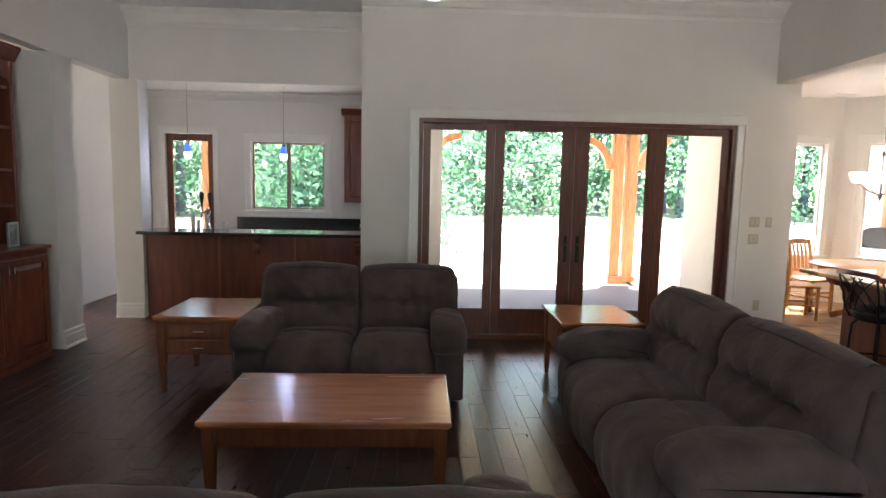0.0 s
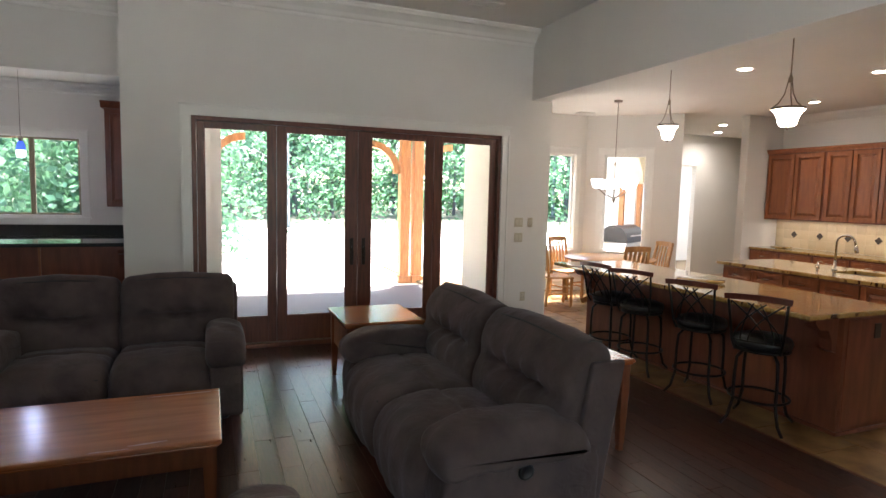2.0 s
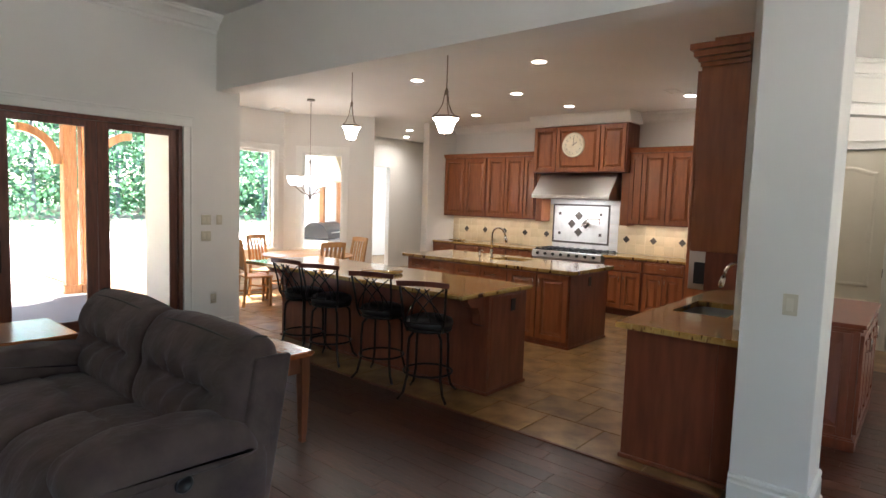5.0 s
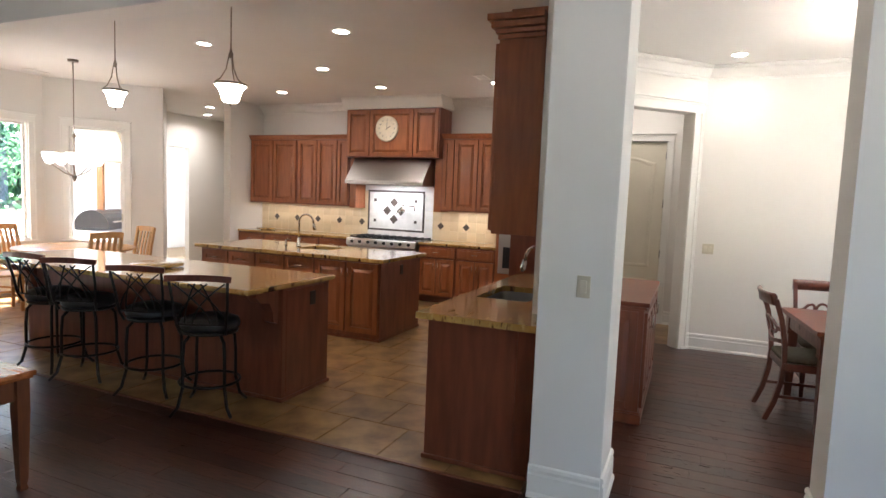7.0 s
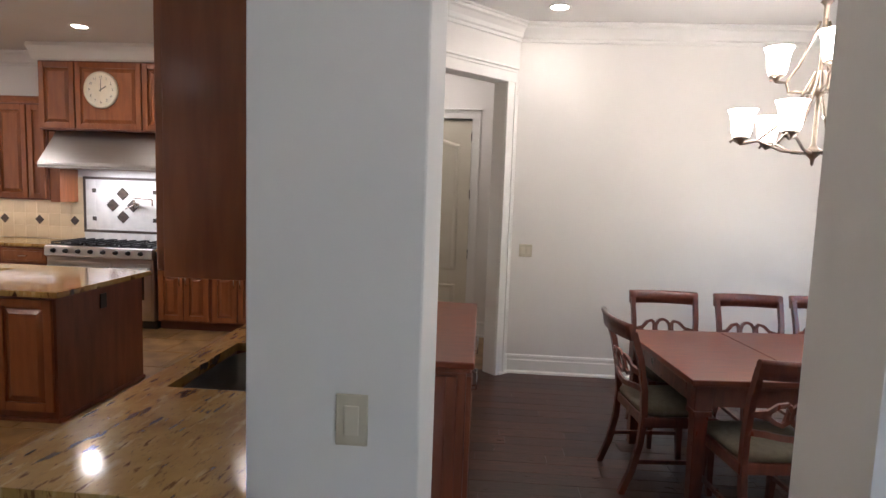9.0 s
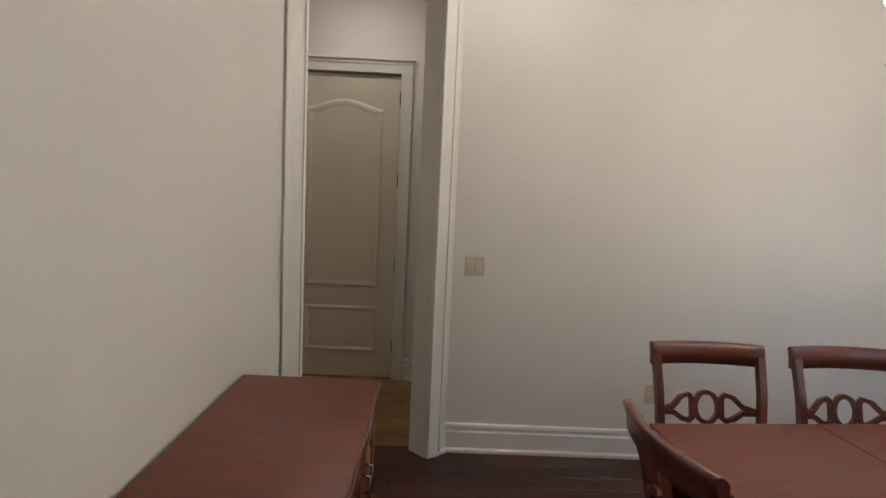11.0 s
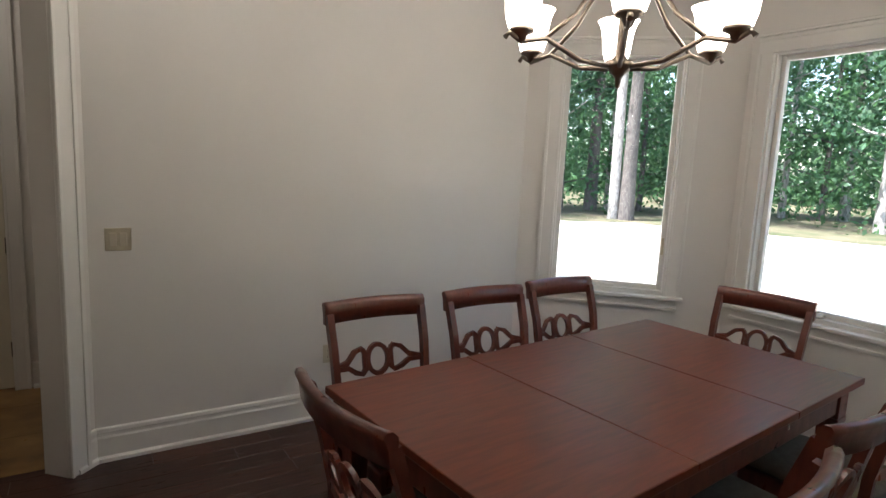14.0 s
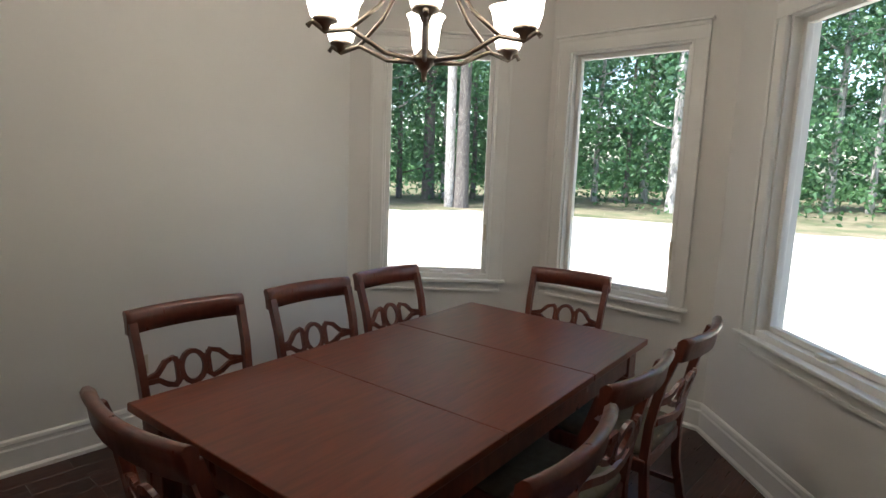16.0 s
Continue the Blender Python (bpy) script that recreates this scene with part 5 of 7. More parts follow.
wall_cab(WC @ pose(3.74, 0, 0), 0.99, 1.39, 2.49, (0.5, 1, 1), "cherry wall cabinet with raised-panel doors")
wall_cab(WC @ pose(2.08, -0.12, 0), 1.655, 2.19, 2.95, (0.55, 1, 0.55), "tall cherry hood cabinet under the ceiling", d=0.445, cornice=False)
bm = B()
prism(bm, [(-0.125, 2.952), (-0.15, 2.97), (-0.20, 3.05), (-0.23, 3.09), (-0.23, 3.128), (0.31, 3.128), (0.31, 2.952)], "x", 2.03, 3.78)
ob = solid("trim_hood_crown", bm, M_TRIM, "white painted crown above the hood cabinet", "crown moulding")
ob.matrix_world = WC


for x0, x1 in ((2.078, 2.20), (3.615, 3.737)):
    ob = thing("hood_side_panel", WC @ pose(x0, 0, 0), "cherry side panel between hood and wall cabinet", "panel", "hood side panels")
    boxpart("panel", (0.001, x1 - x0, 0.012, 0.321, 1.37, 2.188), M_CAB, ob, 0.003)


def hood():
    ob = thing("range_hood", pose(9.743, 4.49, 0, 0, 0, -90), "sloped stainless steel range hood", "range hood")
    w = 0.69
    bm = B()
    prism(bm, [(-0.64, 1.765), (-0.64, 1.82), (-0.34, 2.185), (-0.002, 2.185), (-0.002, 1.765)], "x", -w, w)
    bmesh.ops.bevel(bm, geom=list(bm.edges), offset=0.006, segments=2, affect="EDGES")
    part("canopy", bm, M_STEEL, ob)
    boxpart("filter", (-w + 0.05, w - 0.05, -0.58, -0.06, 1.757, 1.7645), M_BRONZE, ob, 0.002)
    bm = B()
    tube(bm, [(-w + 0.02, -0.655, 1.79), (w - 0.02, -0.655, 1.79)], 0.008, 8)
    part("rail", bm, M_STEEL, ob)
    return ob


hood()


def cooker():
    ob = thing("range", pose(9.743, 4.47, 0, 0, 0, -90), "wide stainless gas range with black grates and knobs", "range")
    w = 0.615
    boxpart("body", (-w, w, -0.66, -0.002, 0.10, 0.90), M_STEEL, ob, 0.005)
    boxpart("kick_plate", (-w, w, -0.60, -0.01, 0.0, 0.0995), M_BLACK, ob, 0)
    bm = B()
    prism(bm, [(-0.6605, 0.78), (-0.70, 0.80), (-0.69, 0.90), (-0.6605, 0.91)], "x", -w, w)
    part("control_panel", bm, M_STEEL, ob)
    for i in range(8):
        bm = B()
        lathe(bm, [(0.026, 0), (0.026, 0.006), (0.021, 0.01), (0.019, 0.035), (0, 0.037)], n=14, m=pose(-w + 0.11 + i * 0.143, -0.695, 0.855, 84, 0, 0))
        part("knob", bm, M_BLACK, ob, "black burner knob")
    boxpart("cooktop", (-w, w, -0.65, -0.05, 0.9005, 0.915), M_BLACK, ob, 0.004)
    for i in range(3):
        bm = B()
        x0 = -w + 0.03 + i * 0.40
        for k in range(4):
            bx(bm, x0 + k * 0.118, x0 + k * 0.118 + 0.014, -0.63, -0.08, 0.930, 0.946, 0.002)
        for y in (-0.63, -0.36, -0.09):
            bx(bm, x0, x0 + 0.368, y, y + 0.014, 0.9155, 0.9295, 0.002)
        part("grate", bm, M_BLACK, ob, "black cast iron grate")
        for y in (-0.5, -0.22):
            bm = B()
            lathe(bm, [(0.05, 0.9155), (0.05, 0.922), (0.035, 0.929), (0, 0.929)], (x0 + 0.185, y, 0), 14)
            part("burner", bm, M_BLACK, ob)
    for a, b in ((-w + 0.02, 0.14), (0.16, w - 0.02)):
        bm = B()
        bx(bm, a, b, -0.675, -0.6605, 0.20, 0.74, 0.006)
        d = part("oven_door", bm, M_STEEL, ob)
        bm = B()
        tube(bm, [(a + 0.03, -0.676, 0.69), (a + 0.03, -0.72, 0.69), (b - 0.03, -0.72, 0.69), (b - 0.03, -0.676, 0.69)], 0.011, 8)
        part("handle", bm, M_STEEL, d)
        boxpart("oven_window", (a + 0.08, b - 0.08, -0.679, -0.6755, 0.34, 0.60), M_BLACK, d, 0.002)
    return ob


cooker()
ob = thing("pot_filler", pose(9.715, 4.42, 1.36, 0, 0, -90), "brushed nickel folding pot filler tap", "faucet")
bm = B()
lathe(bm, [(0.03, 0), (0.03, 0.01), (0.014, 0.02), (0.014, 0.06)], n=14, m=pose(0, -0.0, 0, 90, 0, 0))
tube(bm, [(0, -0.06, -0.04), (0, -0.06, 0.09)], 0.012, 10)
tube(bm, [(0, -0.06, 0.08), (0.13, -0.09, 0.08), (0.26, -0.12, 0.08)], 0.010, 8)
tube(bm, [(0.26, -0.12, 0.10), (0.26, -0.12, 0.0)], 0.010, 8)
tube(bm, [(0, -0.06, 0.0), (-0.10, -0.08, -0.05)], 0.008, 8)
part("arm", bm, M_CHROME, ob)


def clock():
    ob = thing("wall_clock", pose(9.268, 4.53, 2.635, 0, 0, -90), "round cream wall clock with black numerals", "clock")
    bm = B()
    lathe(bm, [(0.0, 0.012), (0.165, 0.012), (0.172, 0.022), (0.19, 0.026), (0.20, 0.014), (0.20, 0.0)], n=48, m=pose(0, 0, 0, 90, 0, 0))
    part("case", bm, M_CLOCK, ob)
    for h in range(1, 13):
        a = radians(90 - 30 * h)
        cu = bpy.data.curves.new("numeral", "FONT")
        cu.body, cu.size, cu.align_x, cu.align_y = str(h), 0.042, "CENTER", "CENTER"
        tmp = bpy.data.objects.new("numeral", cu)
        scene.collection.objects.link(tmp)
        bpy.context.view_layer.update()
        me = bpy.data.meshes.new_from_object(tmp.evaluated_get(bpy.context.evaluated_depsgraph_get()))
        bpy.data.objects.remove(tmp)
        me.materials.append(M_INK)
        t = new("numeral", me)
        t.parent = ob
        t.matrix_basis = pose(0.135 * math.cos(a), -0.0135, 0.135 * math.sin(a), 90, 0, 0)
    for a, ln, w in ((90 - 58, 0.075, 0.010), (90 - 2, 0.115, 0.007)):
        bm = B()
        c, s = math.cos(radians(a)), math.sin(radians(a))
        strip(bm, [(-0.02 * c, -0.016, -0.02 * s), (ln * c, -0.016, ln * s)], w, 0.002, (0, -1, 0))
        part("clock_hand", bm, M_INK, ob)
    return ob


clock()

# tiled splash back: pieces on a backing; u runs south from the wing wall
def splash():
    ob = thing("backsplash", pose(9.743, 7.37, 0, 0, 0, -90), "cream tiled splash back with slate diamonds and a framed panel", "backsplash", kind="structure")
    boxpart("backing", (0.002, 4.755, -0.006, -0.0005, 0.912, 1.388), M_SPLASH, ob, 0)
    boxpart("backing", (2.082, 3.738, -0.006, -0.0005, 1.3885, 1.764), M_SPLASHW, ob, 0)
    def mk(name, w, h, material, t=0.006):
        bm = B()
        bx(bm, -w / 2, w / 2, -t, 0, -h / 2, h / 2, 0.0015, 1)
        return mesh_of(name, bm, material)
    me, mw = mk("tile", 0.148, 0.148, M_SPLASH), mk("tile", 0.148, 0.148, M_SPLASHW)
    for i in range(31):
        for j in range(5):
            u, z = 0.078 + i * 0.151, 0.99 + j * 0.151
            mid = 2.30 < u < 3.50
            if (j > 2 and not (2.10 < u < 3.72)) or (z > 1.70):
                continue
            if 2.37 < u < 3.36 and 1.02 < z < 1.69 and mid:
                continue
            t = new("tile", mw if mid else me)
            t.parent = ob
            t.matrix_basis = pose(u, -0.0062, z)
    dm = mk("diamond_tile", 0.082, 0.082, M_DIAMOND, 0.007)
    for k in range(5):
        t = new("diamond_tile", dm)
        t.parent = ob
        t.matrix_basis = pose(0.35 + k * 0.45, -0.0128, 1.14, 0, 45, 0)
    for k in range(3):
        t = new("diamond_tile", dm)
        t.parent = ob
        t.matrix_basis = pose(3.62 + k * 0.44, -0.0128, 1.14, 0, 45, 0)
    u0, u1, z0, z1 = 2.264, 3.322, 1.01, 1.682
    for a, b, c, d in ((u0, u1, z0, z0 + 0.032), (u0, u1, z1 - 0.032, z1), (u0, u0 + 0.032, z0 + 0.033, z1 - 0.033), (u1 - 0.032, u1, z0 + 0.033, z1 - 0.033)):
        boxpart("border_tile", (a, b, -0.016, -0.0063, c, d), M_DIAMOND, ob, 0.003)
    boxpart("panel_tile", (u0 + 0.034, u1 - 0.034, -0.011, -0.0063, z0 + 0.034, z1 - 0.034), M_SPLASHW, ob, 0.002)
    cu, cz = (u0 + u1) / 2 - 0.03, (z0 + z1) / 2
    for du, dz in ((-0.16, 0), (0.16, 0), (0, 0.14), (0, -0.14)):
        t = new("diamond_tile", dm)
        t.parent = ob
        t.matrix_basis = pose(cu + du * 0.8, -0.0112, cz + dz, 0, 45, 0) @ Matrix.Diagonal((1.35, 1, 1.35, 1))
    for du in (-0.36, 0.40):
        for dz in (-0.17, 0.17):
            t = new("small_tile", dm)
            t.parent = ob
            t.matrix_basis = pose(cu + du, -0.0112, cz + dz) @ Matrix.Diagonal((0.6, 1, 0.6, 1))
    return ob


splash()
# tall oven cabinet at the end of the range wall
ob = thing("oven_cabinet", pose(9.10, 2.605, 0, 0, 0, -90), "tall cherry cabinet with stainless wall ovens", "cabinet")
boxpart("body", (0.0, 0.85, 0.0, 0.64, 0.10, 2.49), M_CAB, ob)
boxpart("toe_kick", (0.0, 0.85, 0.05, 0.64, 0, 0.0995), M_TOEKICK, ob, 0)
for z in (0.55, 1.15):
    boxpart("oven", (0.05, 0.80, -0.025, -0.0005, z, z + 0.56), M_STEEL, ob, 0.005, "stainless wall oven")
    boxpart("oven_glass", (0.12, 0.73, -0.029, -0.0255, z + 0.08, z + 0.38), M_BLACK, ob, 0.002)
cab_door(ob, 0.01, -0.0005, 1.76, 0.83, 0.71, M_CAB, None)

# peninsula along the south wall of the kitchen
ob = thing("peninsula_cabinet", pose(0, 0, 0), "dark cherry peninsula cabinet beside the pillar", "cabinet")
bm = B()
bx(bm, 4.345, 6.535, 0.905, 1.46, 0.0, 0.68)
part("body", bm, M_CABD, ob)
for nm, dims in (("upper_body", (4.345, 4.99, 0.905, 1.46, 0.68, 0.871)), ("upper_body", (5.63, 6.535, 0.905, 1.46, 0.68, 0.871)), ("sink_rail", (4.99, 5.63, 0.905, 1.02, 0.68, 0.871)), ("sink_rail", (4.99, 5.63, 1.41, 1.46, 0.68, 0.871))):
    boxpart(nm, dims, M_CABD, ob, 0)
boxpart("end_filler", (4.345, 4.62, 0.772, 0.9045, 0.0, 0.871), M_CABD, ob, 0.002)
boxpart("shoe_moulding", (4.33, 6.535, 0.815, 1.475, 0.0, 0.028), M_CABD, ob, 0.006)
bm = B()
gx, gy = (4.275, 4.63, 5.00, 5.62, 6.535), (0.772, 0.904, 1.03, 1.40, 1.515)
gap = {(1, 0), (2, 0), (3, 0), (2, 2)}
gv = {(i, j, k): bm.verts.new((gx[i], gy[j], (0.872, 0.91)[k])) for i in range(5) for j in range(5) for k in range(2) if any((i - a, j - b) not in gap and 0 <= i - a < 4 and 0 <= j - b < 4 for a in (0, 1) for b in (0, 1))}
for i in range(4):
    for j in range(4):
        if (i, j) in gap:
            continue
        bm.faces.new([gv[p] for p in ((i, j, 1), (i + 1, j, 1), (i + 1, j + 1, 1), (i, j + 1, 1))])
        bm.faces.new([gv[p] for p in ((i, j, 0), (i, j + 1, 0), (i + 1, j + 1, 0), (i + 1, j, 0))])
        for (a, b), (e, f_), nb in (((i, j), (i + 1, j), (i, j - 1)), ((i + 1, j), (i + 1, j + 1), (i + 1, j)), ((i + 1, j + 1), (i, j + 1), (i, j + 1)), ((i, j + 1), (i, j), (i - 1, j))):
            if nb in gap or not (0 <= nb[0] < 4 and 0 <= nb[1] < 4):
                bm.faces.new([gv[p] for p in ((a, b, 0), (e, f_, 0), (e, f_, 1), (a, b, 1))])
ob = thing("peninsula_countertop", pose(0, 0, 0), "polished gold granite peninsula top with a sink cut-out", "countertop")
part("slab", bm, M_GRANITE, ob)
sink(5.005, 5.615, 1.035, 1.395, 0.873)
faucet(pose(5.31, 0.96, 0.91, 0, 0, 180), "brushed nickel pull-down faucet behind the prep sink", 0.36)
ob = thing("wall_cabinet", pose(4.60, 0.903, 0), "tall cherry wall cabinet with a heavy cornice beside the pillar", "cabinet")
boxpart("body", (0.023, 1.93, 0.0, 0.285, 1.38, 2.55), M_CAB, ob, 0.003)
bm = B()
for k, (o, a, b) in enumerate(((0.010, 2.5505, 2.58), (0.022, 2.5805, 2.61), (0.045, 2.6105, 2.65), (0.065, 2.6505, 2.69), (-0.05, 2.6905, 2.74))):
    bx(bm, 0.0235 - o, 1.93, 0.0, 0.285 + o, a, b, 0.006)
part("cornice", bm, M_CAB, ob)
bm = B()
raised_panel(bm, 0.6, 1.13)
for i in range(3):
    d = part("door", bm.copy(), M_CAB, ob)
    d.matrix_basis = pose(0.63 + i * 0.60, 0.286, 1.40, 0, 0, 180)
bm.free()
# refrigerator in its tall enclosure
ob = thing("refrigerator", pose(6.60, 0.91, 0), "stainless refrigerator in a tall cherry enclosure", "refrigerator")
boxpart("side_panel", (-0.06, -0.002, 0.0, 0.72, 0.0, 2.6), M_CABD, ob, 0.003)
boxpart("body", (0.0, 0.90, 0.02, 0.66, 0.02, 2.1), M_BLACK, ob, 0.004)
boxpart("door", (0.005, 0.448, 0.661, 0.74, 0.06, 2.08), M_STEEL, ob, 0.012)
boxpart("door", (0.452, 0.895, 0.661, 0.74, 0.06, 2.08), M_STEEL, ob, 0.012)
boxpart("upper_cabinet", (0.0, 0.90, 0.02, 0.66, 2.105, 2.6), M_CAB, ob, 0.003)
for x in (0.40, 0.50):
    bm = B()
    tube(bm, [(x, 0.741, 0.8), (x, 0.79, 0.82), (x, 0.79, 1.68), (x, 0.741, 1.7)], 0.012, 8)
    part("handle", bm, M_STEEL, ob)


def pendant(m):
    ob = thing("pendant_light", m, "bell-shaped frosted glass pendant with nickel frame, lit", "pendant light", "island pendants")
    bm = B()
    lathe(bm, [(0.0, -0.012), (0.065, -0.012), (0.082, 0.0), (0.095, 0.04), (0.118, 0.09), (0.162, 0.125), (0.155, 0.13), (0.11, 0.095), (0.085, 0.04), (0.06, 0.0), (0, 0.0)], n=28)
    part("shade", bm, M_SHADE, ob, "glowing frosted glass bell")
    bm = B()
    lathe(bm, [(0.164, 0.118), (0.170, 0.128), (0.164, 0.138), (0.156, 0.134)], n=32)
    part("rim", bm, M_BRONZE, ob)
    for k in range(3):
        a = 2 * math.pi * k / 3 + 0.4
        bm = B()
        tube(bm, [(0.16 * math.cos(a), 0.16 * math.sin(a), 0.135), (0.10 * math.cos(a), 0.10 * math.sin(a), 0.17), (0.045 * math.cos(a), 0.045 * math.sin(a), 0.25), (0.018 * math.cos(a), 0.018 * math.sin(a), 0.36)], 0.006, 6)
        part("arm", bm, M_BRONZE, ob)
    bm = B()
    lathe(bm, [(0.0, -0.05), (0.008, -0.04), (0.014, -0.02), (0.008, -0.005)], n=10)
    part("finial", bm, M_BRONZE, ob)
    bm = B()
    lathe(bm, [(0.02, 0.34), (0.024, 0.37), (0.010, 0.40), (0.007, 0.42), (0.007, H_KIT - 2.31 - 0.05), (0.03, H_KIT - 2.31 - 0.045), (0.06, H_KIT - 2.31 - 0.02), (0.062, H_KIT - 2.31 - 0.001)], n=14)
    part("stem", bm, M_BRONZE, ob)
    return ob


PSIZE = Matrix.Diagonal((0.8, 0.8, 1, 1))
pl = pendant(pose(4.93, 3.575, 2.31) @ PSIZE)
copy_thing(pl, pose(4.93, 4.93, 2.31) @ PSIZE)


def bar_stool(m):
    ob = thing("bar_stool", m, "black iron bar stool with a padded black seat", "bar stool", "stools at the island")
    # front faces -y
    bm = B()
    lathe(bm, [(0.0, 0.60), (0.185, 0.60), (0.20, 0.615), (0.205, 0.64), (0.195, 0.67), (0.14, 0.69), (0, 0.695)], n=26)
    part("seat", bm, M_BLACKSEAT, ob, "padded black leatherette seat")
    bm = B()
    lathe(bm, [(0.19, 0.575), (0.195, 0.585), (0.19, 0.598), (0.12, 0.598)], n=26)
    part("seat_ring", bm, M_BLACKIRON, ob)
    for k in range(4):
        a = math.pi / 4 + k * math.pi / 2
        c, s = math.cos(a), math.sin(a)
        bm = B()
        tube(bm, [(0.14 * c, 0.14 * s, 0.575), (0.19 * c, 0.19 * s, 0.52), (0.20 * c, 0.20 * s, 0.40), (0.20 * c, 0.20 * s, 0.20), (0.235 * c, 0.235 * s, 0.07), (0.29 * c, 0.29 * s, 0.012)], 0.012, 8)
        part("leg", bm, M_BLACKIRON, ob)
    bm = B()
    tube(bm, [(0.205 * math.cos(2 * math.pi * i / 28), 0.205 * math.sin(2 * math.pi * i / 28), 0.22) for i in range(28)], 0.010, 8, closed=True)
    part("foot_ring", bm, M_BLACKIRON, ob)
    for s in (-1, 1):
        bm = B()
        tube(bm, [(s * 0.15, 0.15, 0.585), (s * 0.165, 0.19, 0.66), (s * 0.178, 0.21, 0.80), (s * 0.19, 0.255, 0.965)], 0.010, 8)
        part("back_post", bm, M_BLACKIRON, ob)
    def on(x, z):
        return (x, 0.165 + 0.085 * max(0, (z - 0.6) / 0.36) ** 1.2 + 0.02 * (1 - (x / 0.19) ** 2), z)
    for s in (-1, 1):
        for x0, x1 in ((-0.16, 0.06), (-0.06, 0.17), (-0.11, -0.02)):
            bm = B()
            tube(bm, [on(s * (x0 + (x1 - x0) * (i / 10) ** 1.7), 0.66 + 0.295 * i / 10) for i in range(11)], 0.006, 6)
            part("back_bar", bm, M_BLACKIRON, ob)
    bm = B()
    tube(bm, [on(x, 0.66) for x in (-0.165, -0.08, 0, 0.08, 0.165)], 0.008, 6)
    part("lower_rail", bm, M_BLACKIRON, ob)
    bm = B()
    strip(bm, [(x, 0.255 + 0.03 * (1 - (x / 0.21) ** 2), 0.985 + 0.012 * (1 - (x / 0.21) ** 2)) for x in (-0.215, -0.15, -0.075, 0, 0.075, 0.15, 0.215)], 0.022, 0.042)
    part("top_rail", bm, M_DWOOD, ob, "dark brown wooden top rail")
    return ob


st = bar_stool(pose(4.31, 3.157, 0, 0, 0, 118))
for x, y, r in ((4.40, 3.817, 111), (4.39, 4.55, 113), (4.41, 5.03, 97)):
    copy_thing(st, pose(x, y, 0, 0, 0, r))

# ---- breakfast nook ----
ob = thing("breakfast_table", pose(6.25, 7.45, 0), "round honey oak breakfast table on a pedestal", "table")
bm = B()
lathe(bm, [(0.0, 0.725), (0.66, 0.725), (0.69, 0.735), (0.70, 0.748), (0.69, 0.76), (0, 0.762)], n=48)
part("tabletop", bm, M_OAK, ob)
bm = B()
lathe(bm, [(0.56, 0.66), (0.58, 0.665), (0.58, 0.724)], n=40)
part("apron", bm, M_OAK, ob)
bm = B()
lathe(bm, [(0.09, 0.08), (0.11, 0.12), (0.07, 0.22), (0.10, 0.40), (0.07, 0.52), (0.12, 0.66)], n=20)
part("pedestal", bm, M_OAK, ob)
for k in range(4):
    a = math.pi / 4 + k * math.pi / 2
    bm = B()
    strip(bm, [(0.06 * math.cos(a), 0.06 * math.sin(a), 0.14), (0.22 * math.cos(a), 0.22 * math.sin(a), 0.12), (0.40 * math.cos(a), 0.40 * math.sin(a), 0.04)], 0.06, 0.08)
    part("foot", bm, M_OAK, ob)


def oak_chair(m):
    ob = thing("oak_chair", m, "honey oak slat-back chair at the breakfast table", "chair", "breakfast chairs")
    boxpart("seat", (-0.21, 0.21, -0.21, 0.20, 0.43, 0.46), M_OAK, ob, 0.012)
    for x in (-0.18, 0.18):
        bm = B()
        strip(bm, [(x, -0.18, 0.0), (x, -0.18, 0.43)], 0.036, 0.036, (0, 1, 0))
        part("leg", bm, M_OAK, ob)
        bm = B()
        strip(bm, [(x, 0.22, 0.0), (x, 0.185, 0.44), (x, 0.21, 0.70), (x, 0.27, 1.0)], 0.036, 0.034, (0, 1, 0))
        part("back_post", bm, M_OAK, ob)
        boxpart("stretcher", (x - 0.012, x + 0.012, -0.16, 0.19, 0.18, 0.205), M_OAK, ob, 0.004)
    boxpart("stretcher", (-0.168, 0.168, -0.19, -0.17, 0.26, 0.285), M_OAK, ob, 0.004)
    bm = B()
    strip(bm, [(-0.19, 0.262, 0.965), (-0.09, 0.285, 0.975), (0.09, 0.285, 0.975), (0.19, 0.262, 0.965)], 0.022, 0.075)
    part("top_rail", bm, M_OAK, ob)
    bm = B()
    strip(bm, [(-0.18, 0.195, 0.56), (0.18, 0.195, 0.56)], 0.02, 0.045)
    part("lower_rail", bm, M_OAK, ob)
    for i in range(4):
        x = -0.105 + i * 0.07
        bm = B()
        strip(bm, [(x, 0.197, 0.58), (x, 0.225, 0.76), (x, 0.268, 0.935)], 0.04, 0.010, (0, 1, 0))
        part("slat", bm, M_OAK, ob)
    return ob


oc = oak_chair(pose(5.50, 7.75, 0, 0, 0, 75))
for x, y, r in ((6.05, 8.28, 12), (6.95, 7.35, -95), (6.10, 6.86, 172)):
    copy_thing(oc, pose(x, y, 0, 0, 0, r))


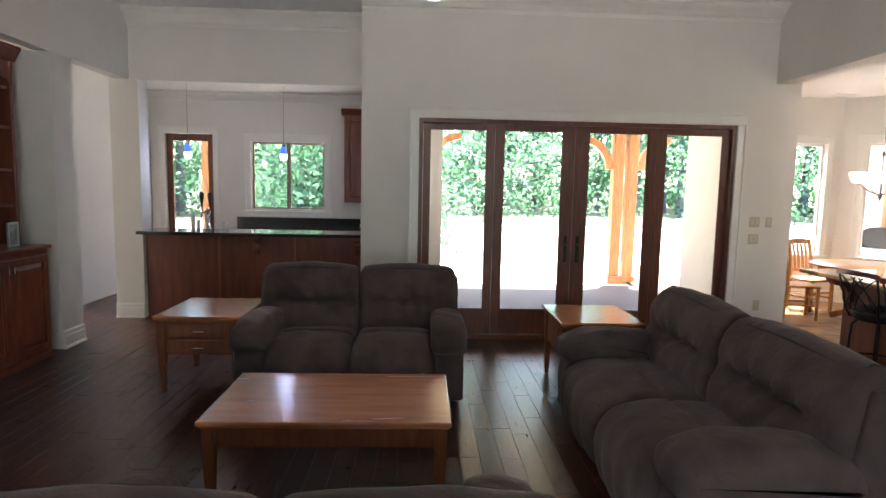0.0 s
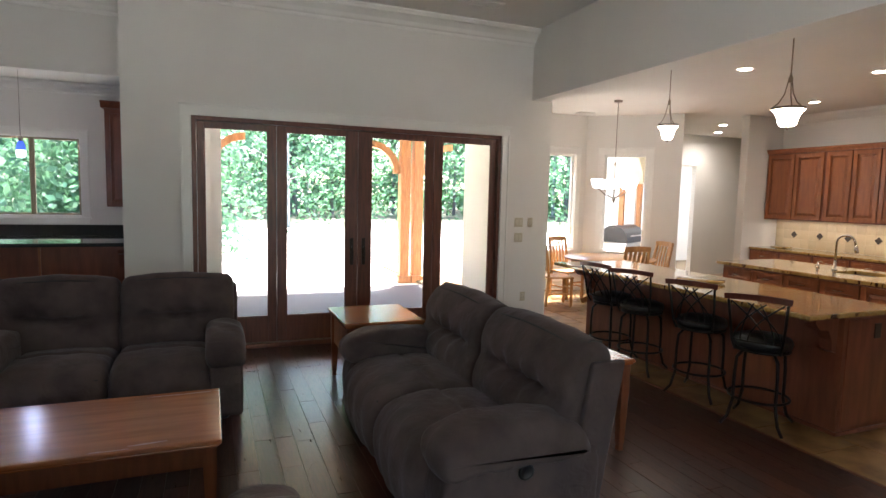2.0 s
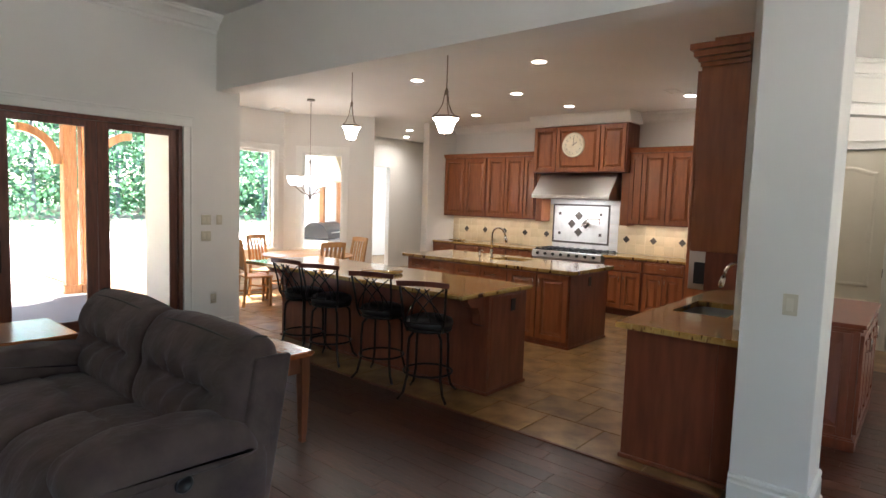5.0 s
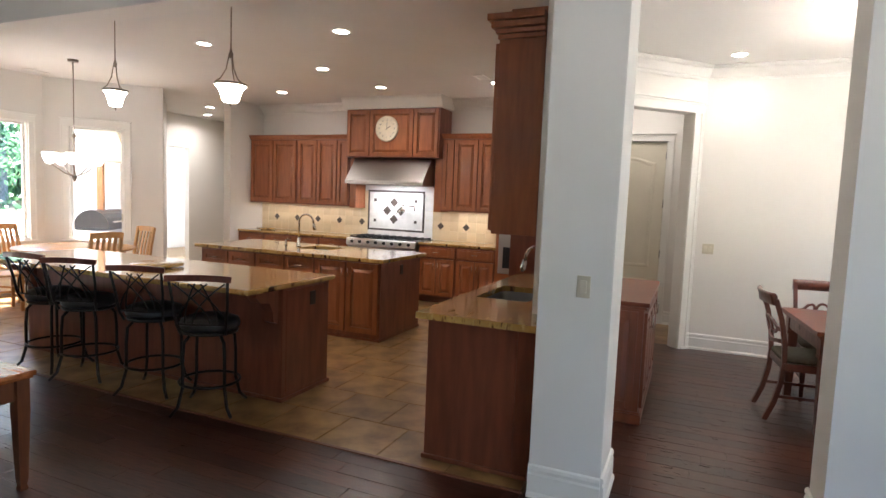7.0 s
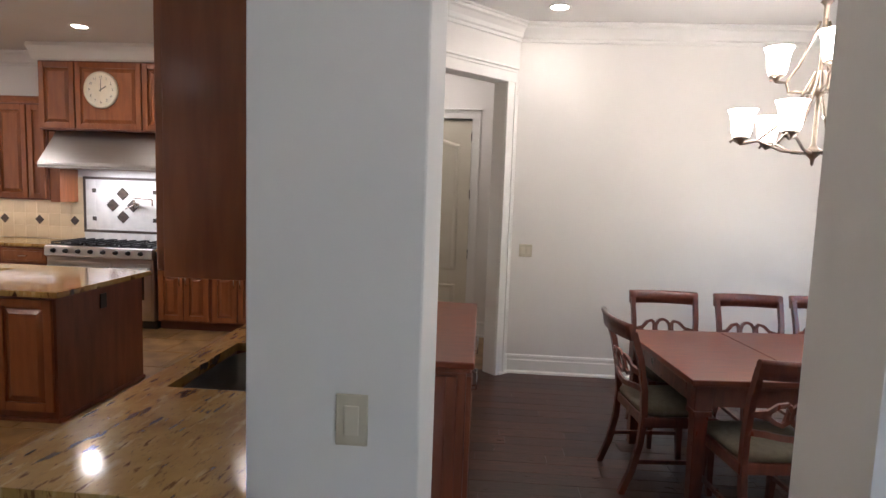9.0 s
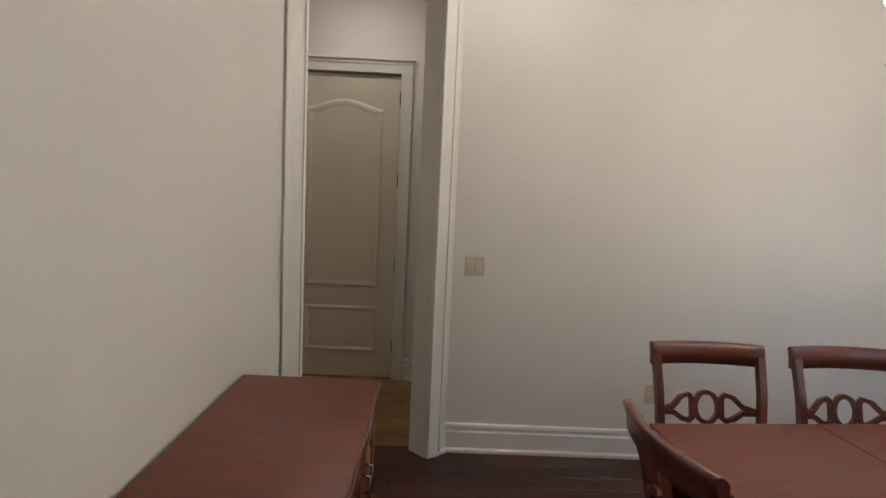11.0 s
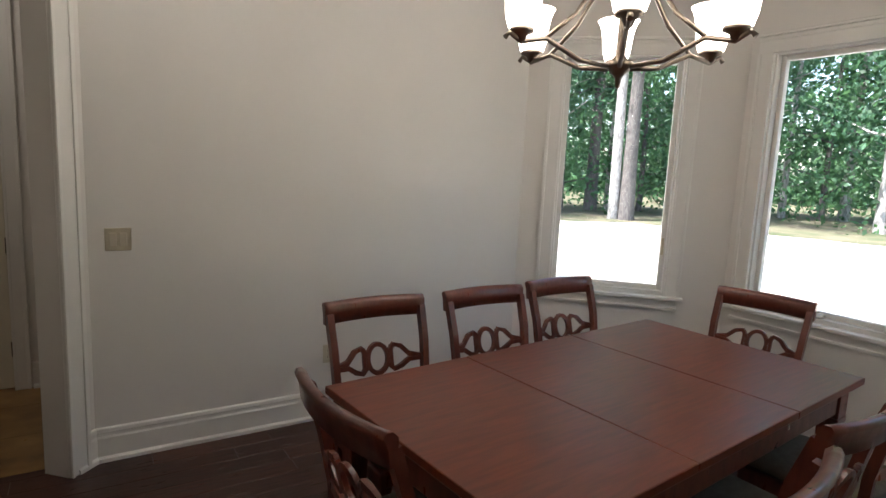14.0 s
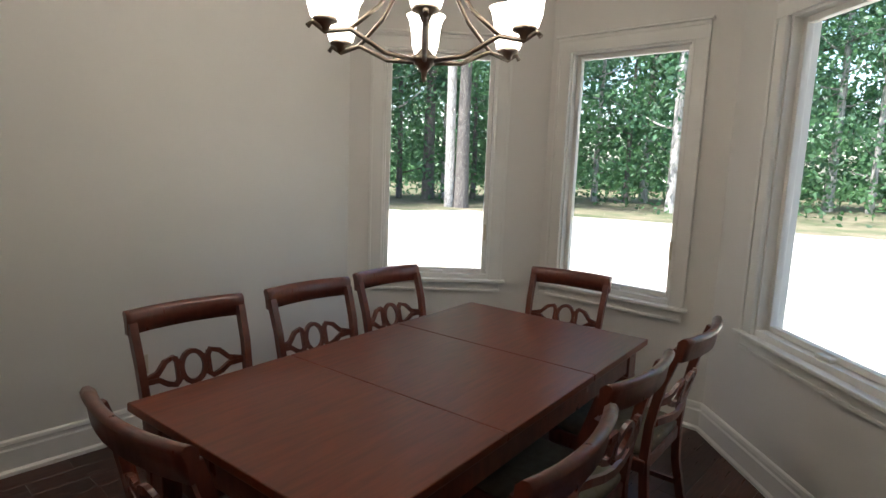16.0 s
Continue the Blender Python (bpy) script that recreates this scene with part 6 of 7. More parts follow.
def nook_chandelier():
    z = 1.90
    ob = thing("chandelier", pose(6.15, 7.3, 0), "nickel chandelier with white glass bowls over the breakfast table", "chandelier")
    bm = B()
    lathe(bm, [(0, 1.60), (0.012, 1.62), (0.03, 1.66), (0.015, 1.70), (0.010, 1.75), (0.010, 2.15), (0.025, 2.18), (0.01, 2.22)], n=14)
    part("stem", bm, M_BRONZE, ob)
    for k in range(5):
        a = 2 * math.pi * k / 5 + 0.3
        c, s = math.cos(a), math.sin(a)
        bm = B()
        tube(bm, [(0.02 * c, 0.02 * s, 1.68), (0.12 * c, 0.12 * s, 1.72), (0.22 * c, 0.22 * s, 1.80), (0.27 * c, 0.27 * s, 1.82)], 0.008, 6)
        part("arm", bm, M_BRONZE, ob)
        bm = B()
        lathe(bm, [(0.02, 1.82), (0.05, 1.84), (0.075, 1.90), (0.085, 1.96), (0.078, 1.96), (0.05, 1.86), (0, 1.84)], (0.27 * c, 0.27 * s, 0), 18)
        part("shade", bm, M_SHADEN, ob, "white frosted glass bowl")
    bm = B()
    tube(bm, [(0, 0, 2.2), (0, 0, H_KIT - 0.02)], 0.006, 6)
    lathe(bm, [(0.06, H_KIT - 0.03), (0.06, H_KIT - 0.001)], n=18)
    part("chain", bm, M_BRONZE, ob)
    return ob


nook_chandelier()
# shelf seen in the store room, and the open door leaf
ob = thing("shelving_unit", pose(10.35, 12.2, 0), "black open shelving unit in the store room", "shelf")
for x in (-0.35, 0.31):
    boxpart("upright", (x, x + 0.04, -0.2, 0.2, 0, 1.9), M_BLACK, ob, 0.003)
for z in (0.1, 0.5, 0.9, 1.3, 1.7):
    boxpart("shelf", (-0.31, 0.31, -0.2, 0.2, z, z + 0.03), M_BLACK, ob, 0.002)
# unseen area lamp added in place of window light in the store room
lamp("store_room_fill", "AREA", look((10.6, 11.4, 3.1), (10.6, 11.4, 0)), 22, DAY_WHITE, 0.4)

# ---- dining room ----
def dining_table():
    ob = thing("dining_table", pose(6.51, -1.755, 0, 0, 0, 5), "long mahogany dining table with two leaf seams", "dining table")
    w, d = 0.533, 1.0
    for a, b in ((-d, -0.34), (-0.338, 0.338), (0.34, d)):
        bm = B()
        bx(bm, -w, w, a, b, 0.735, 0.765, 0.004)
        part("table_leaf", bm, M_DTABLE, ob)
    bm = B()
    for o, z0, z1 in ((0.012, 0.722, 0.7345), (0.028, 0.708, 0.7215)):
        bx(bm, -w + o, w - o, -d + o, d - o, z0, z1, 0.003)
    part("edge_moulding", bm, M_DWOOD, ob)
    for x0, x1, y0, y1 in ((-w + 0.06, w - 0.06, -d + 0.05, -d + 0.07), (-w + 0.06, w - 0.06, d - 0.07, d - 0.05), (-w + 0.05, -w + 0.07, -d + 0.07, d - 0.07), (w - 0.07, w - 0.05, -d + 0.07, d - 0.07)):
        boxpart("apron", (x0, x1, y0, y1, 0.61, 0.7075), M_DWOOD, ob, 0.003)
    for x in (-w + 0.085, w - 0.085):
        for y in (-d + 0.085, d - 0.085):
            bm = B()
            for k, (z0, z1, r) in enumerate(((0.0, 0.56, 0.036), (0.5605, 0.59, 0.048), (0.5905, 0.7075, 0.046))):
                bx(bm, x - r, x + r, y - r, y + r, z0, z1, 0.004)
            for v in bm.verts:
                if v.co.z < 0.3:
                    v.co.x = x + (v.co.x - x) * 0.75
                    v.co.y = y + (v.co.y - y) * 0.75
            part("leg", bm, M_DWOOD, ob)
    return ob


dining_table()


def dining_chair(m):
    """Faces -y; the back curves away behind."""
    ob = thing("dining_chair", m, "mahogany dining chair with a pierced oval splat and olive seat", "dining chair", "chairs round the dining table")
    bm = B()
    pillow(bm, (0, -0.01, 0.475), (0.225, 0.215, 0.032), 0.6, 0.3, n1=10)
    part("seat", bm, M_SEATFAB, ob, "olive fabric drop-in seat")
    bm = B()
    bx(bm, -0.23, 0.23, -0.225, 0.20, 0.395, 0.455, 0.008)
    part("seat_frame", bm, M_DWOOD, ob)
    for s in (-1, 1):
        bm = B()
        prof = ((0.0, 0.55, 0.02), (0.12, 0.65, 0.012), (0.28, 0.85, 0.004), (0.395, 1.0, 0.0))
        rings = []
        for z, k, o in prof:
            r = 0.024 * k
            rings.append([bm.verts.new((s * 0.20 + a * r, -0.195 - o + b * r, z)) for a, b in ((-1, -1), (1, -1), (1, 1), (-1, 1))])
        for a, b in zip(rings, rings[1:]):
            for j in range(4):
                bm.faces.new((a[j], a[(j + 1) % 4], b[(j + 1) % 4], b[j]))
        bm.faces.new(rings[0][::-1])
        part("front_leg", bm, M_DWOOD, ob)
        bm = B()
        strip(bm, [(s * 0.20, 0.29, 0.0), (s * 0.20, 0.235, 0.14), (s * 0.205, 0.20, 0.30), (s * 0.21, 0.19, 0.45), (s * 0.215, 0.20, 0.60), (s * 0.222, 0.235, 0.78), (s * 0.226, 0.285, 0.93)], 0.030, 0.034, (0, 1, 0))
        part("back_post", bm, M_DWOOD, ob)
    # scrolled and curved top rail
    bm = B()
    n = 12
    rings = []
    sec = [(-0.014, -0.055), (0.010, -0.055), (0.016, -0.01), (0.024, 0.012), (0.030, 0.024), (0.022, 0.036), (0.006, 0.036), (-0.010, 0.020)]
    for i in range(n + 1):
        x = -0.245 + 0.490 * i / n
        cy = 0.290 + 0.040 * (1 - (x / 0.25) ** 2)
        rings.append([bm.verts.new((x, cy + a, 0.942 + b)) for a, b in sec])
    for a, b in zip(rings, rings[1:]):
        for j in range(len(sec)):
            bm.faces.new((a[j], a[(j + 1) % len(sec)], b[(j + 1) % len(sec)], b[j])).smooth = True
    bm.faces.new(rings[0][::-1])
    bm.faces.new(rings[-1])
    part("top_rail", bm, M_DWOOD, ob, "scrolled mahogany top rail")
    def on(x, z):
        return (x, 0.205 + 0.085 * max(0, (z - 0.58) / 0.33) ** 1.3 + 0.032 * (1 - (x / 0.22) ** 2), z)
    bm = B()
    strip(bm, [on(x, 0.60 - 0.012 * math.cos(x * 16)) for x in (-0.212, -0.14, -0.07, 0, 0.07, 0.14, 0.212)], 0.016, 0.030)
    part("lower_rail", bm, M_DWOOD, ob)
    bm = B()
    strip(bm, [on(0.050 * math.cos(2 * math.pi * i / 20), 0.712 + 0.062 * math.sin(2 * math.pi * i / 20)) for i in range(21)], 0.020, 0.016, (0, -1, 0))
    part("splat_ring", bm, M_DWOOD, ob, "open oval ring in the splat")
    for s in (-1, 1):
        bm = B()
        strip(bm, [on(s * 0.052, 0.730), on(s * 0.08, 0.765), on(s * 0.115, 0.755), on(s * 0.15, 0.720), on(s * 0.216, 0.705)], 0.022, 0.016, (0, -1, 0))
        strip(bm, [on(s * 0.052, 0.685), on(s * 0.08, 0.658), on(s * 0.115, 0.670), on(s * 0.15, 0.695), on(s * 0.216, 0.702)], 0.022, 0.016, (0, -1, 0))
        strip(bm, [on(s * 0.150, 0.707), on(s * 0.19, 0.705), on(s * 0.219, 0.705)], 0.030, 0.016, (0, -1, 0))
        strip(bm, [on(s * 0.068, 0.765), on(s * 0.068, 0.660)], 0.014, 0.014, (0, -1, 0))
        part("splat_wing", bm, M_DWOOD, ob, "pierced wing of the splat")
    for s in (-1, 1):
        bm = B()
        strip(bm, [(s * 0.20, -0.19, 0.19), (s * 0.20, 0.215, 0.19)], 0.018, 0.022)
        part("stretcher", bm, M_DWOOD, ob)
    return ob


dc = dining_chair(pose(7.02, -1.09, 0, 0, 0, -88.7))
for x, y, r in ((7.03, -1.70, -88.2), (7.083, -2.265, -88), (6.63, -2.78, 189), (5.885, -1.165, 96.4), (5.985, -1.785, 91), (6.01, -2.41, 93.5), (6.404, -0.833, 5.6)):
    copy_thing(dc, pose(x, y, 0, 0, 0, r))


def chandelier():
    ob = thing("chandelier", pose(6.50, -1.60, -0.02), "two-tier nickel chandelier with nine lit frosted shades", "chandelier")
    bm = B()
    lathe(bm, [(0, 1.89), (0.008, 1.90), (0.012, 1.93), (0.03, 1.95), (0.045, 1.965), (0.05, 1.98), (0.03, 1.99), (0.014, 2.01), (0.012, 2.28), (0.04, 2.30), (0.05, 2.315), (0.02, 2.34), (0.014, 2.40), (0.014, 2.78), (0.035, 2.80), (0.012, 2.84)], n=20)
    part("column", bm, M_BRONZE, ob, "turned nickel column with a finial")
    def arms(n, r, z0, zc, a0, zs):
        for k in range(n):
            a = a0 + 2 * math.pi * k / n
            c, s = math.cos(a), math.sin(a)
            bm = B()
            tube(bm, [(0.04 * c, 0.04 * s, z0), (0.16 * c, 0.16 * s, z0 + 0.012), (r * 0.7 * c, r * 0.7 * s, z0 + 0.07), (r * 0.92 * c, r * 0.92 * s, zc - 0.03), (r * 1.02 * c, r * 1.02 * s, zc - 0.005), ((r * 1.06) * c, (r * 1.06) * s, zc - 0.022)], 0.009, 8)
            tube(bm, [(r * 0.72 * c, r * 0.72 * s, z0 + 0.065), (r * 0.45 * c, r * 0.45 * s, z0 + 0.16), (r * 0.22 * c, r * 0.22 * s, z0 + 0.30), (0.025 * c, 0.025 * s, zs)], 0.008, 8)
            part("arm", bm, M_BRONZE, ob)
            bm = B()
            lathe(bm, [(0.012, zc - 0.03), (0.02, zc - 0.01), (0.042, zc), (0.040, zc + 0.012), (0.022, zc + 0.025)], (r * 0.92 * c, r * 0.92 * s, 0), 16)
            part("cup", bm, M_BRONZE, ob)
            bm = B()
            lathe(bm, [(0.0, zc + 0.013), (0.045, zc + 0.013), (0.056, zc + 0.05), (0.060, zc + 0.10), (0.070, zc + 0.15), (0.082, zc + 0.168), (0.078, zc + 0.168), (0.055, zc + 0.10), (0.045, zc + 0.03)], (r * 0.92 * c, r * 0.92 * s, 0), 22)
            part("shade", bm, M_SHADED, ob, "glowing frosted glass shade")
    arms(6, 0.41, 1.965, 2.045, 0.25, 2.42)
    arms(3, 0.25, 2.31, 2.42, 0.77, 2.70)
    bm = B()
    z = 2.83
    k = 0
    while z < H_KIT - 0.02:
        pts = [(0.012 * math.cos(a), 0, z + 0.018 + 0.018 * math.sin(a)) for a in [2 * math.pi * i / 10 for i in range(10)]]
        if k % 2:
            pts = [(0, p[0], p[2]) for p in pts]
        tube(bm, pts, 0.003, 6, closed=True)
        z += 0.028
        k += 1
    part("chain", bm, M_BRONZE, ob)
    bm = B()
    lathe(bm, [(0.0, H_KIT - 0.02), (0.05, H_KIT - 0.01), (0.062, H_KIT + 0.019)], n=20)
    part("canopy", bm, M_BRONZE, ob)
    return ob


chandelier()


def sideboard():
    ob = thing("sideboard", pose(6.225, 0.775, 0), "mahogany sideboard with raised-panel doors against the dining wall", "sideboard")
    w, d = 0.70, 0.49
    bm = B()
    bx(bm, -w + 0.03, w - 0.03, -d + 0.03, -0.001, 0.09, 0.845, 0.003)
    part("body", bm, M_CABD, ob)
    bm = B()
    bx(bm, -w, w, -d - 0.005, 0.0, 0.868, 0.90, 0.008, 3)
    part("top", bm, M_DTABLE, ob)
    bm = B()
    bx(bm, -w + 0.015, w - 0.015, -d + 0.012, -0.001, 0.8455, 0.8675, 0.006)
    part("moulding", bm, M_CABD, ob)
    bm = B()
    bx(bm, -w + 0.01, w - 0.01, -d + 0.008, -0.001, 0.0, 0.075, 0.006)
    bx(bm, -w + 0.02, w - 0.02, -d + 0.018, -0.001, 0.0755, 0.0895, 0.004)
    part("plinth", bm, M_CABD, ob)
    for i in range(4):
        cab_door(ob, -w + 0.05 + i * 0.325, -d + 0.0295, 0.12, 0.315, 0.70, M_CABD, "r" if i % 2 == 0 else "l")
    for s in (-1, 1):
        bm = B()
        raised_panel(bm, d - 0.09, 0.72, 0.014, 0.05)
        e = part("end_panel", bm, M_CABD, ob)
        e.matrix_basis = pose(-w + 0.0295, -0.02, 0.11, 0, 0, -90) if s < 0 else pose(w - 0.0295, -d + 0.05, 0.11, 0, 0, 90)
    return ob


sideboard()

# ---- outside ----
bm = B()
bx(bm, -160, 160, -160, 160, -0.40, -0.16)
solid("ground", bm, M_GROUND, "pale sunlit gravel ground round the house", "ground")


def litter(name, a0, a1, r0, r1, cx, cy, label):
    """Woodland floor: a wide ring sector that rises a little from the yard, with an uneven edge."""
    verts, faces = [], []
    na, nr = 48, 6
    for i in range(na + 1):
        a = radians(a0 + (a1 - a0) * i / na)
        for j in range(nr + 1):
            r = r0 + (r1 - r0) * j / nr + (1.4 * noise.noise(Vector((i * 0.5, j, 3.0))) if j == 0 else 0)
            verts.append((cx + r * math.cos(a), cy + r * math.sin(a), -0.15 + 0.5 * j / nr))
    for i in range(na):
        for j in range(nr):
            k = i * (nr + 1) + j
            faces.append((k, k + 1, k + nr + 2, k + nr + 1))
    me = bpy.data.meshes.new(name)
    me.from_pydata(verts, [], faces)
    me.materials.append(M_WOODFLOOR)
    return tagged(new(name, me), label, "ground", kind="structure")


litter("ground_wood_south", -150, -5, 21.5, 75, 5, 0, "brown leaf litter below the southern trees")
litter("ground_wood_north", 20, 160, 27, 85, 2, 3, "green undergrowth below the northern trees")
bm = B()
bx(bm, -6.0, 9.0, 6.58, 13.0, -0.155, -0.05)
solid("pavement_patio", bm, M_FLAG, "pale flagstone patio bed", "patio")

rng = random.Random(4)
LEAF = ((-0.5, 0, 0), (0, -0.28, 0.06), (0.5, 0, 0), (0, 0.28, 0.06))


def leaf_cloud(name, centres, per, spread, size, material, seed):
    """Clumps of small leaves round the given centres, as one mesh."""
    g = np.random.RandomState(seed)
    c = np.repeat(np.array(centres, float), per, axis=0)
    k = len(c)
    p = c + g.normal(0, 1, (k, 3)) * np.array([spread, spread, spread * 0.6])
    u = g.normal(0, 1, (k, 3))
    u /= np.linalg.norm(u, axis=1)[:, None]
    w = np.cross(u, g.normal(0, 1, (k, 3)))
    w /= np.linalg.norm(w, axis=1)[:, None]
    s = size * (0.6 + 0.8 * g.rand(k))[:, None]
    v = np.stack([p - u * s / 2, p - w * s * 0.28, p + u * s / 2, p + w * s * 0.28], axis=1).reshape(-1, 3)
    f = np.arange(4 * k).reshape(-1, 4)
    me = bpy.data.meshes.new(name)
    me.from_pydata(v.tolist(), [], f.tolist())
    me.materials.append(material)
    return me


def tree(m, h, r, seed, leafy, bark, low=0.2, per=60, label="tall broadleaf tree at the edge of the woods"):
    g = random.Random(seed)
    ob = thing("tree", m, label, "tree", "trees of the woods")
    bm = B()
    n = 9
    ph = g.random() * 6
    pts = [(0.12 * math.sin(ph + i * 0.7) * i / n, 0.12 * math.cos(ph + i * 0.5) * i / n, h * 0.92 * i / n) for i in range(n + 1)]
    tube(bm, [(0, 0, -0.3)] + pts[0:1] + pts[1:], [r * 1.35, r * 1.1] + [r * (1 - 0.09 * i) for i in range(1, n + 1)], 10)
    cen = []
    limbs = 16
    for i in range(limbs):
        z = h * (low + (0.95 - low) * i / limbs)
        a = g.random() * 6.28
        ln = h * 0.17 * (1.1 - 0.6 * z / h) * (0.7 + 0.6 * g.random())
        e = (ln * math.cos(a), ln * math.sin(a), z + ln * 0.35)
        tube(bm, [(0, 0, z), (e[0] * 0.5, e[1] * 0.5, z + ln * 0.12), e], [r * 0.28, r * 0.18, r * 0.06], 6)
        for k in (0.45, 0.75, 1.0):
            cen.append((e[0] * k + g.uniform(-0.4, 0.4), e[1] * k + g.uniform(-0.4, 0.4), z + ln * 0.35 * k + g.uniform(-0.4, 0.4)))
    part("trunk", bm, bark, ob)
    c = new("crown", leaf_cloud("crown", cen, per, 0.62, 0.24, leafy, seed))
    c.parent = ob
    return ob


T = [tree(pose(20.0, -17.7, -0.1), 19, 0.29, 1, M_LEAF, M_BARK, 0.26), tree(pose(14.1, -24.3, -0.1), 17, 0.24, 2, M_LEAFY, M_BARKL, 0.20),
     tree(pose(4.0, 30.0, -0.1), 15, 0.16, 3, M_LEAFY, M_BARKL, 0.10), tree(pose(-3.5, 29.0, -0.1), 13, 0.14, 5, M_LEAF, M_BARK, 0.08)]
# pale trunk added against the large pine, coloured as its sunlit left side
bm = B()
tube(bm, [(0, 0, -0.3), (0, 0, 0.1), (0.05, 0.02, 5), (0.1, 0, 11), (0.12, 0, 16)], [0.24, 0.2, 0.18, 0.14, 0.08], 12)
ob = thing("tree", pose(20.36, -17.38, -0.1), "slender pale trunk standing in for the sunlit side of the large pine", "tree", "trees of the woods")
part("trunk", bm, M_BARKL, ob)
for i in range(54):
    a = radians(-140 + 130 * ((i * 0.618) % 1))
    r = 21.5 + 24 * ((i * 0.381) % 1)
    copy_thing(T[i % 4], pose(5 + r * math.cos(a), r * math.sin(a), -0.1, 0, 0, rng.uniform(0, 360)) @ Matrix.Diagonal((1, 1, rng.uniform(0.85, 1.15), 1)))
for i in range(54):
    a = radians(35 + 115 * ((i * 0.618) % 1))
    r = 29 + 24 * ((i * 0.381) % 1)
    copy_thing(T[(i + 2) % 4], pose(2 + r * math.cos(a), 3 + r * math.sin(a), -0.1, 0, 0, rng.uniform(0, 360)))


def thicket(name, a0, a1, r0, r1, cx, cy, k, zmax, material, label, size, seed, per=26):
    g = random.Random(seed)
    cen = []
    for i in range(k):
        a, r = radians(g.uniform(a0, a1)), g.uniform(r0, r1)
        cen.append((cx + r * math.cos(a), cy + r * math.sin(a), 0.1 + zmax * g.random() ** 1.4))
    ob = new(name, leaf_cloud(name, cen, per, 0.8, size, material, seed))
    return tagged(ob, label, "foliage", kind="stuff")


thicket("undergrowth", -140, -10, 24, 46, 5, 0, 1100, 4.0, M_LEAF, "low green undergrowth between the southern trees", 0.25, 11)
thicket("far_foliage", -145, -5, 44, 62, 5, 0, 3000, 22, M_LEAF, "dense far woodland foliage", 0.7, 12)
thicket("undergrowth", 30, 155, 29, 46, 2, 3, 800, 5.0, M_LEAFY, "low green undergrowth between the northern trees", 0.3, 13)
thicket("far_foliage", 25, 160, 48, 66, 2, 3, 2100, 20, M_LEAF, "dense far woodland foliage", 0.75, 14)
thicket("hedge", 96, 112, 13.5, 17.5, 2, 3, 260, 4.2, M_LEAFY, "dense green shrubs outside the bar window", 0.2, 15, 60)

# porch
bm = B()
bx(bm, 0.64, 4.38, 6.60, 11.0, 3.02, 3.10)
bx(bm, -5.5, 0.638, 10.32, 11.0, 3.02, 3.10)
bx(bm, 4.382, 5.2, 9.25, 11.0, 3.02, 3.10)
solid("porch_ceiling", bm, M_STUCCO, "cream painted porch ceiling", "ceiling")
bm = B()
bx(bm, -5.5, 5.2, 10.55, 10.95, 2.72, 3.018)
solid("porch_beam", bm, M_STUCCO, "cream painted porch beam", "beam")


def porch_post(x, y, s):
    ob = thing("porch_post", pose(x, y, -0.05), "cedar porch post with an arched bracket", "post", "porch posts")
    boxpart("shaft", (-0.095, 0.095, -0.095, 0.095, 0.14, 2.769), M_CEDAR, ob, 0.012)
    boxpart("base", (-0.125, 0.125, -0.125, 0.125, 0.0, 0.1395), M_CEDAR, ob, 0.012)
    bm = B()
    o = arc(s * 0.70, 2.10, 0.60, 180 if s > 0 else 0, 90, 10)
    i = arc(s * 0.70, 2.10, 0.48, 180 if s > 0 else 0, 90, 10)
    for k in range(10):
        prism(bm, [o[k], o[k + 1], i[k + 1], i[k]], "y", -0.06, 0.06)
    part("bracket", bm, M_CEDAR, ob, "curved cedar bracket")
    return ob


porch_post(3.95, 10.75, -1)
porch_post(4.21, 10.75, 1)
porch_post(0.36, 10.75, 1)
porch_post(0.10, 10.75, -1)
porch_post(-3.45, 10.75, 1)

# outdoor grill seen through the nook window
ob = thing("grill", pose(8.35, 9.75, -0.05, 0, 0, 30), "stainless outdoor grill with a domed lid", "grill")
boxpart("cart", (-0.55, 0.55, -0.3, 0.3, 0.0, 0.85), M_STEEL, ob, 0.01)
bm = B()
prism(bm, [(-0.3, 0.86)] + [(0.3 * math.cos(math.pi * (1 - k / 10)), 0.86 + 0.34 * math.sin(math.pi * k / 10)) for k in range(1, 10)] + [(0.3, 0.86)], "x", -0.5, 0.5)
part("lid", bm, M_BLACK, ob, "black domed lid")
bm = B()
tube(bm, [(-0.4, -0.33, 1.0), (0.4, -0.33, 1.0)], 0.014, 8)
part("handle", bm, M_STEEL, ob)
for k in range(4):
    bm = B()
    lathe(bm, [(0.03, 0), (0.025, 0.03), (0, 0.03)], n=12, m=pose(-0.33 + 0.22 * k, -0.3, 0.75, 90, 0, 0))
    part("knob", bm, M_BLACK, ob)
ob = thing("grill_hood", pose(8.6, 9.95, 2.0, 0, 0, 30), "cream stucco hood above the outdoor grill", "hood")
bm = B()
prism(bm, [(-0.5, 0.0), (-0.5, 0.18), (-0.3, 0.75), (0.0, 0.75), (0.0, 0.0)], "x", -0.6, 0.6)
part("hood", bm, M_STUCCO, ob)
boxpart("chimney", (-0.25, 0.25, -0.3, -0.001, 0.751, 1.3), M_STUCCO, ob, 0.01)
for px in (-0.55, 0.45):
    boxpart("support", (px, px + 0.1, -0.12, -0.02, -2.05, -0.001), M_CEDAR, ob, 0.008)

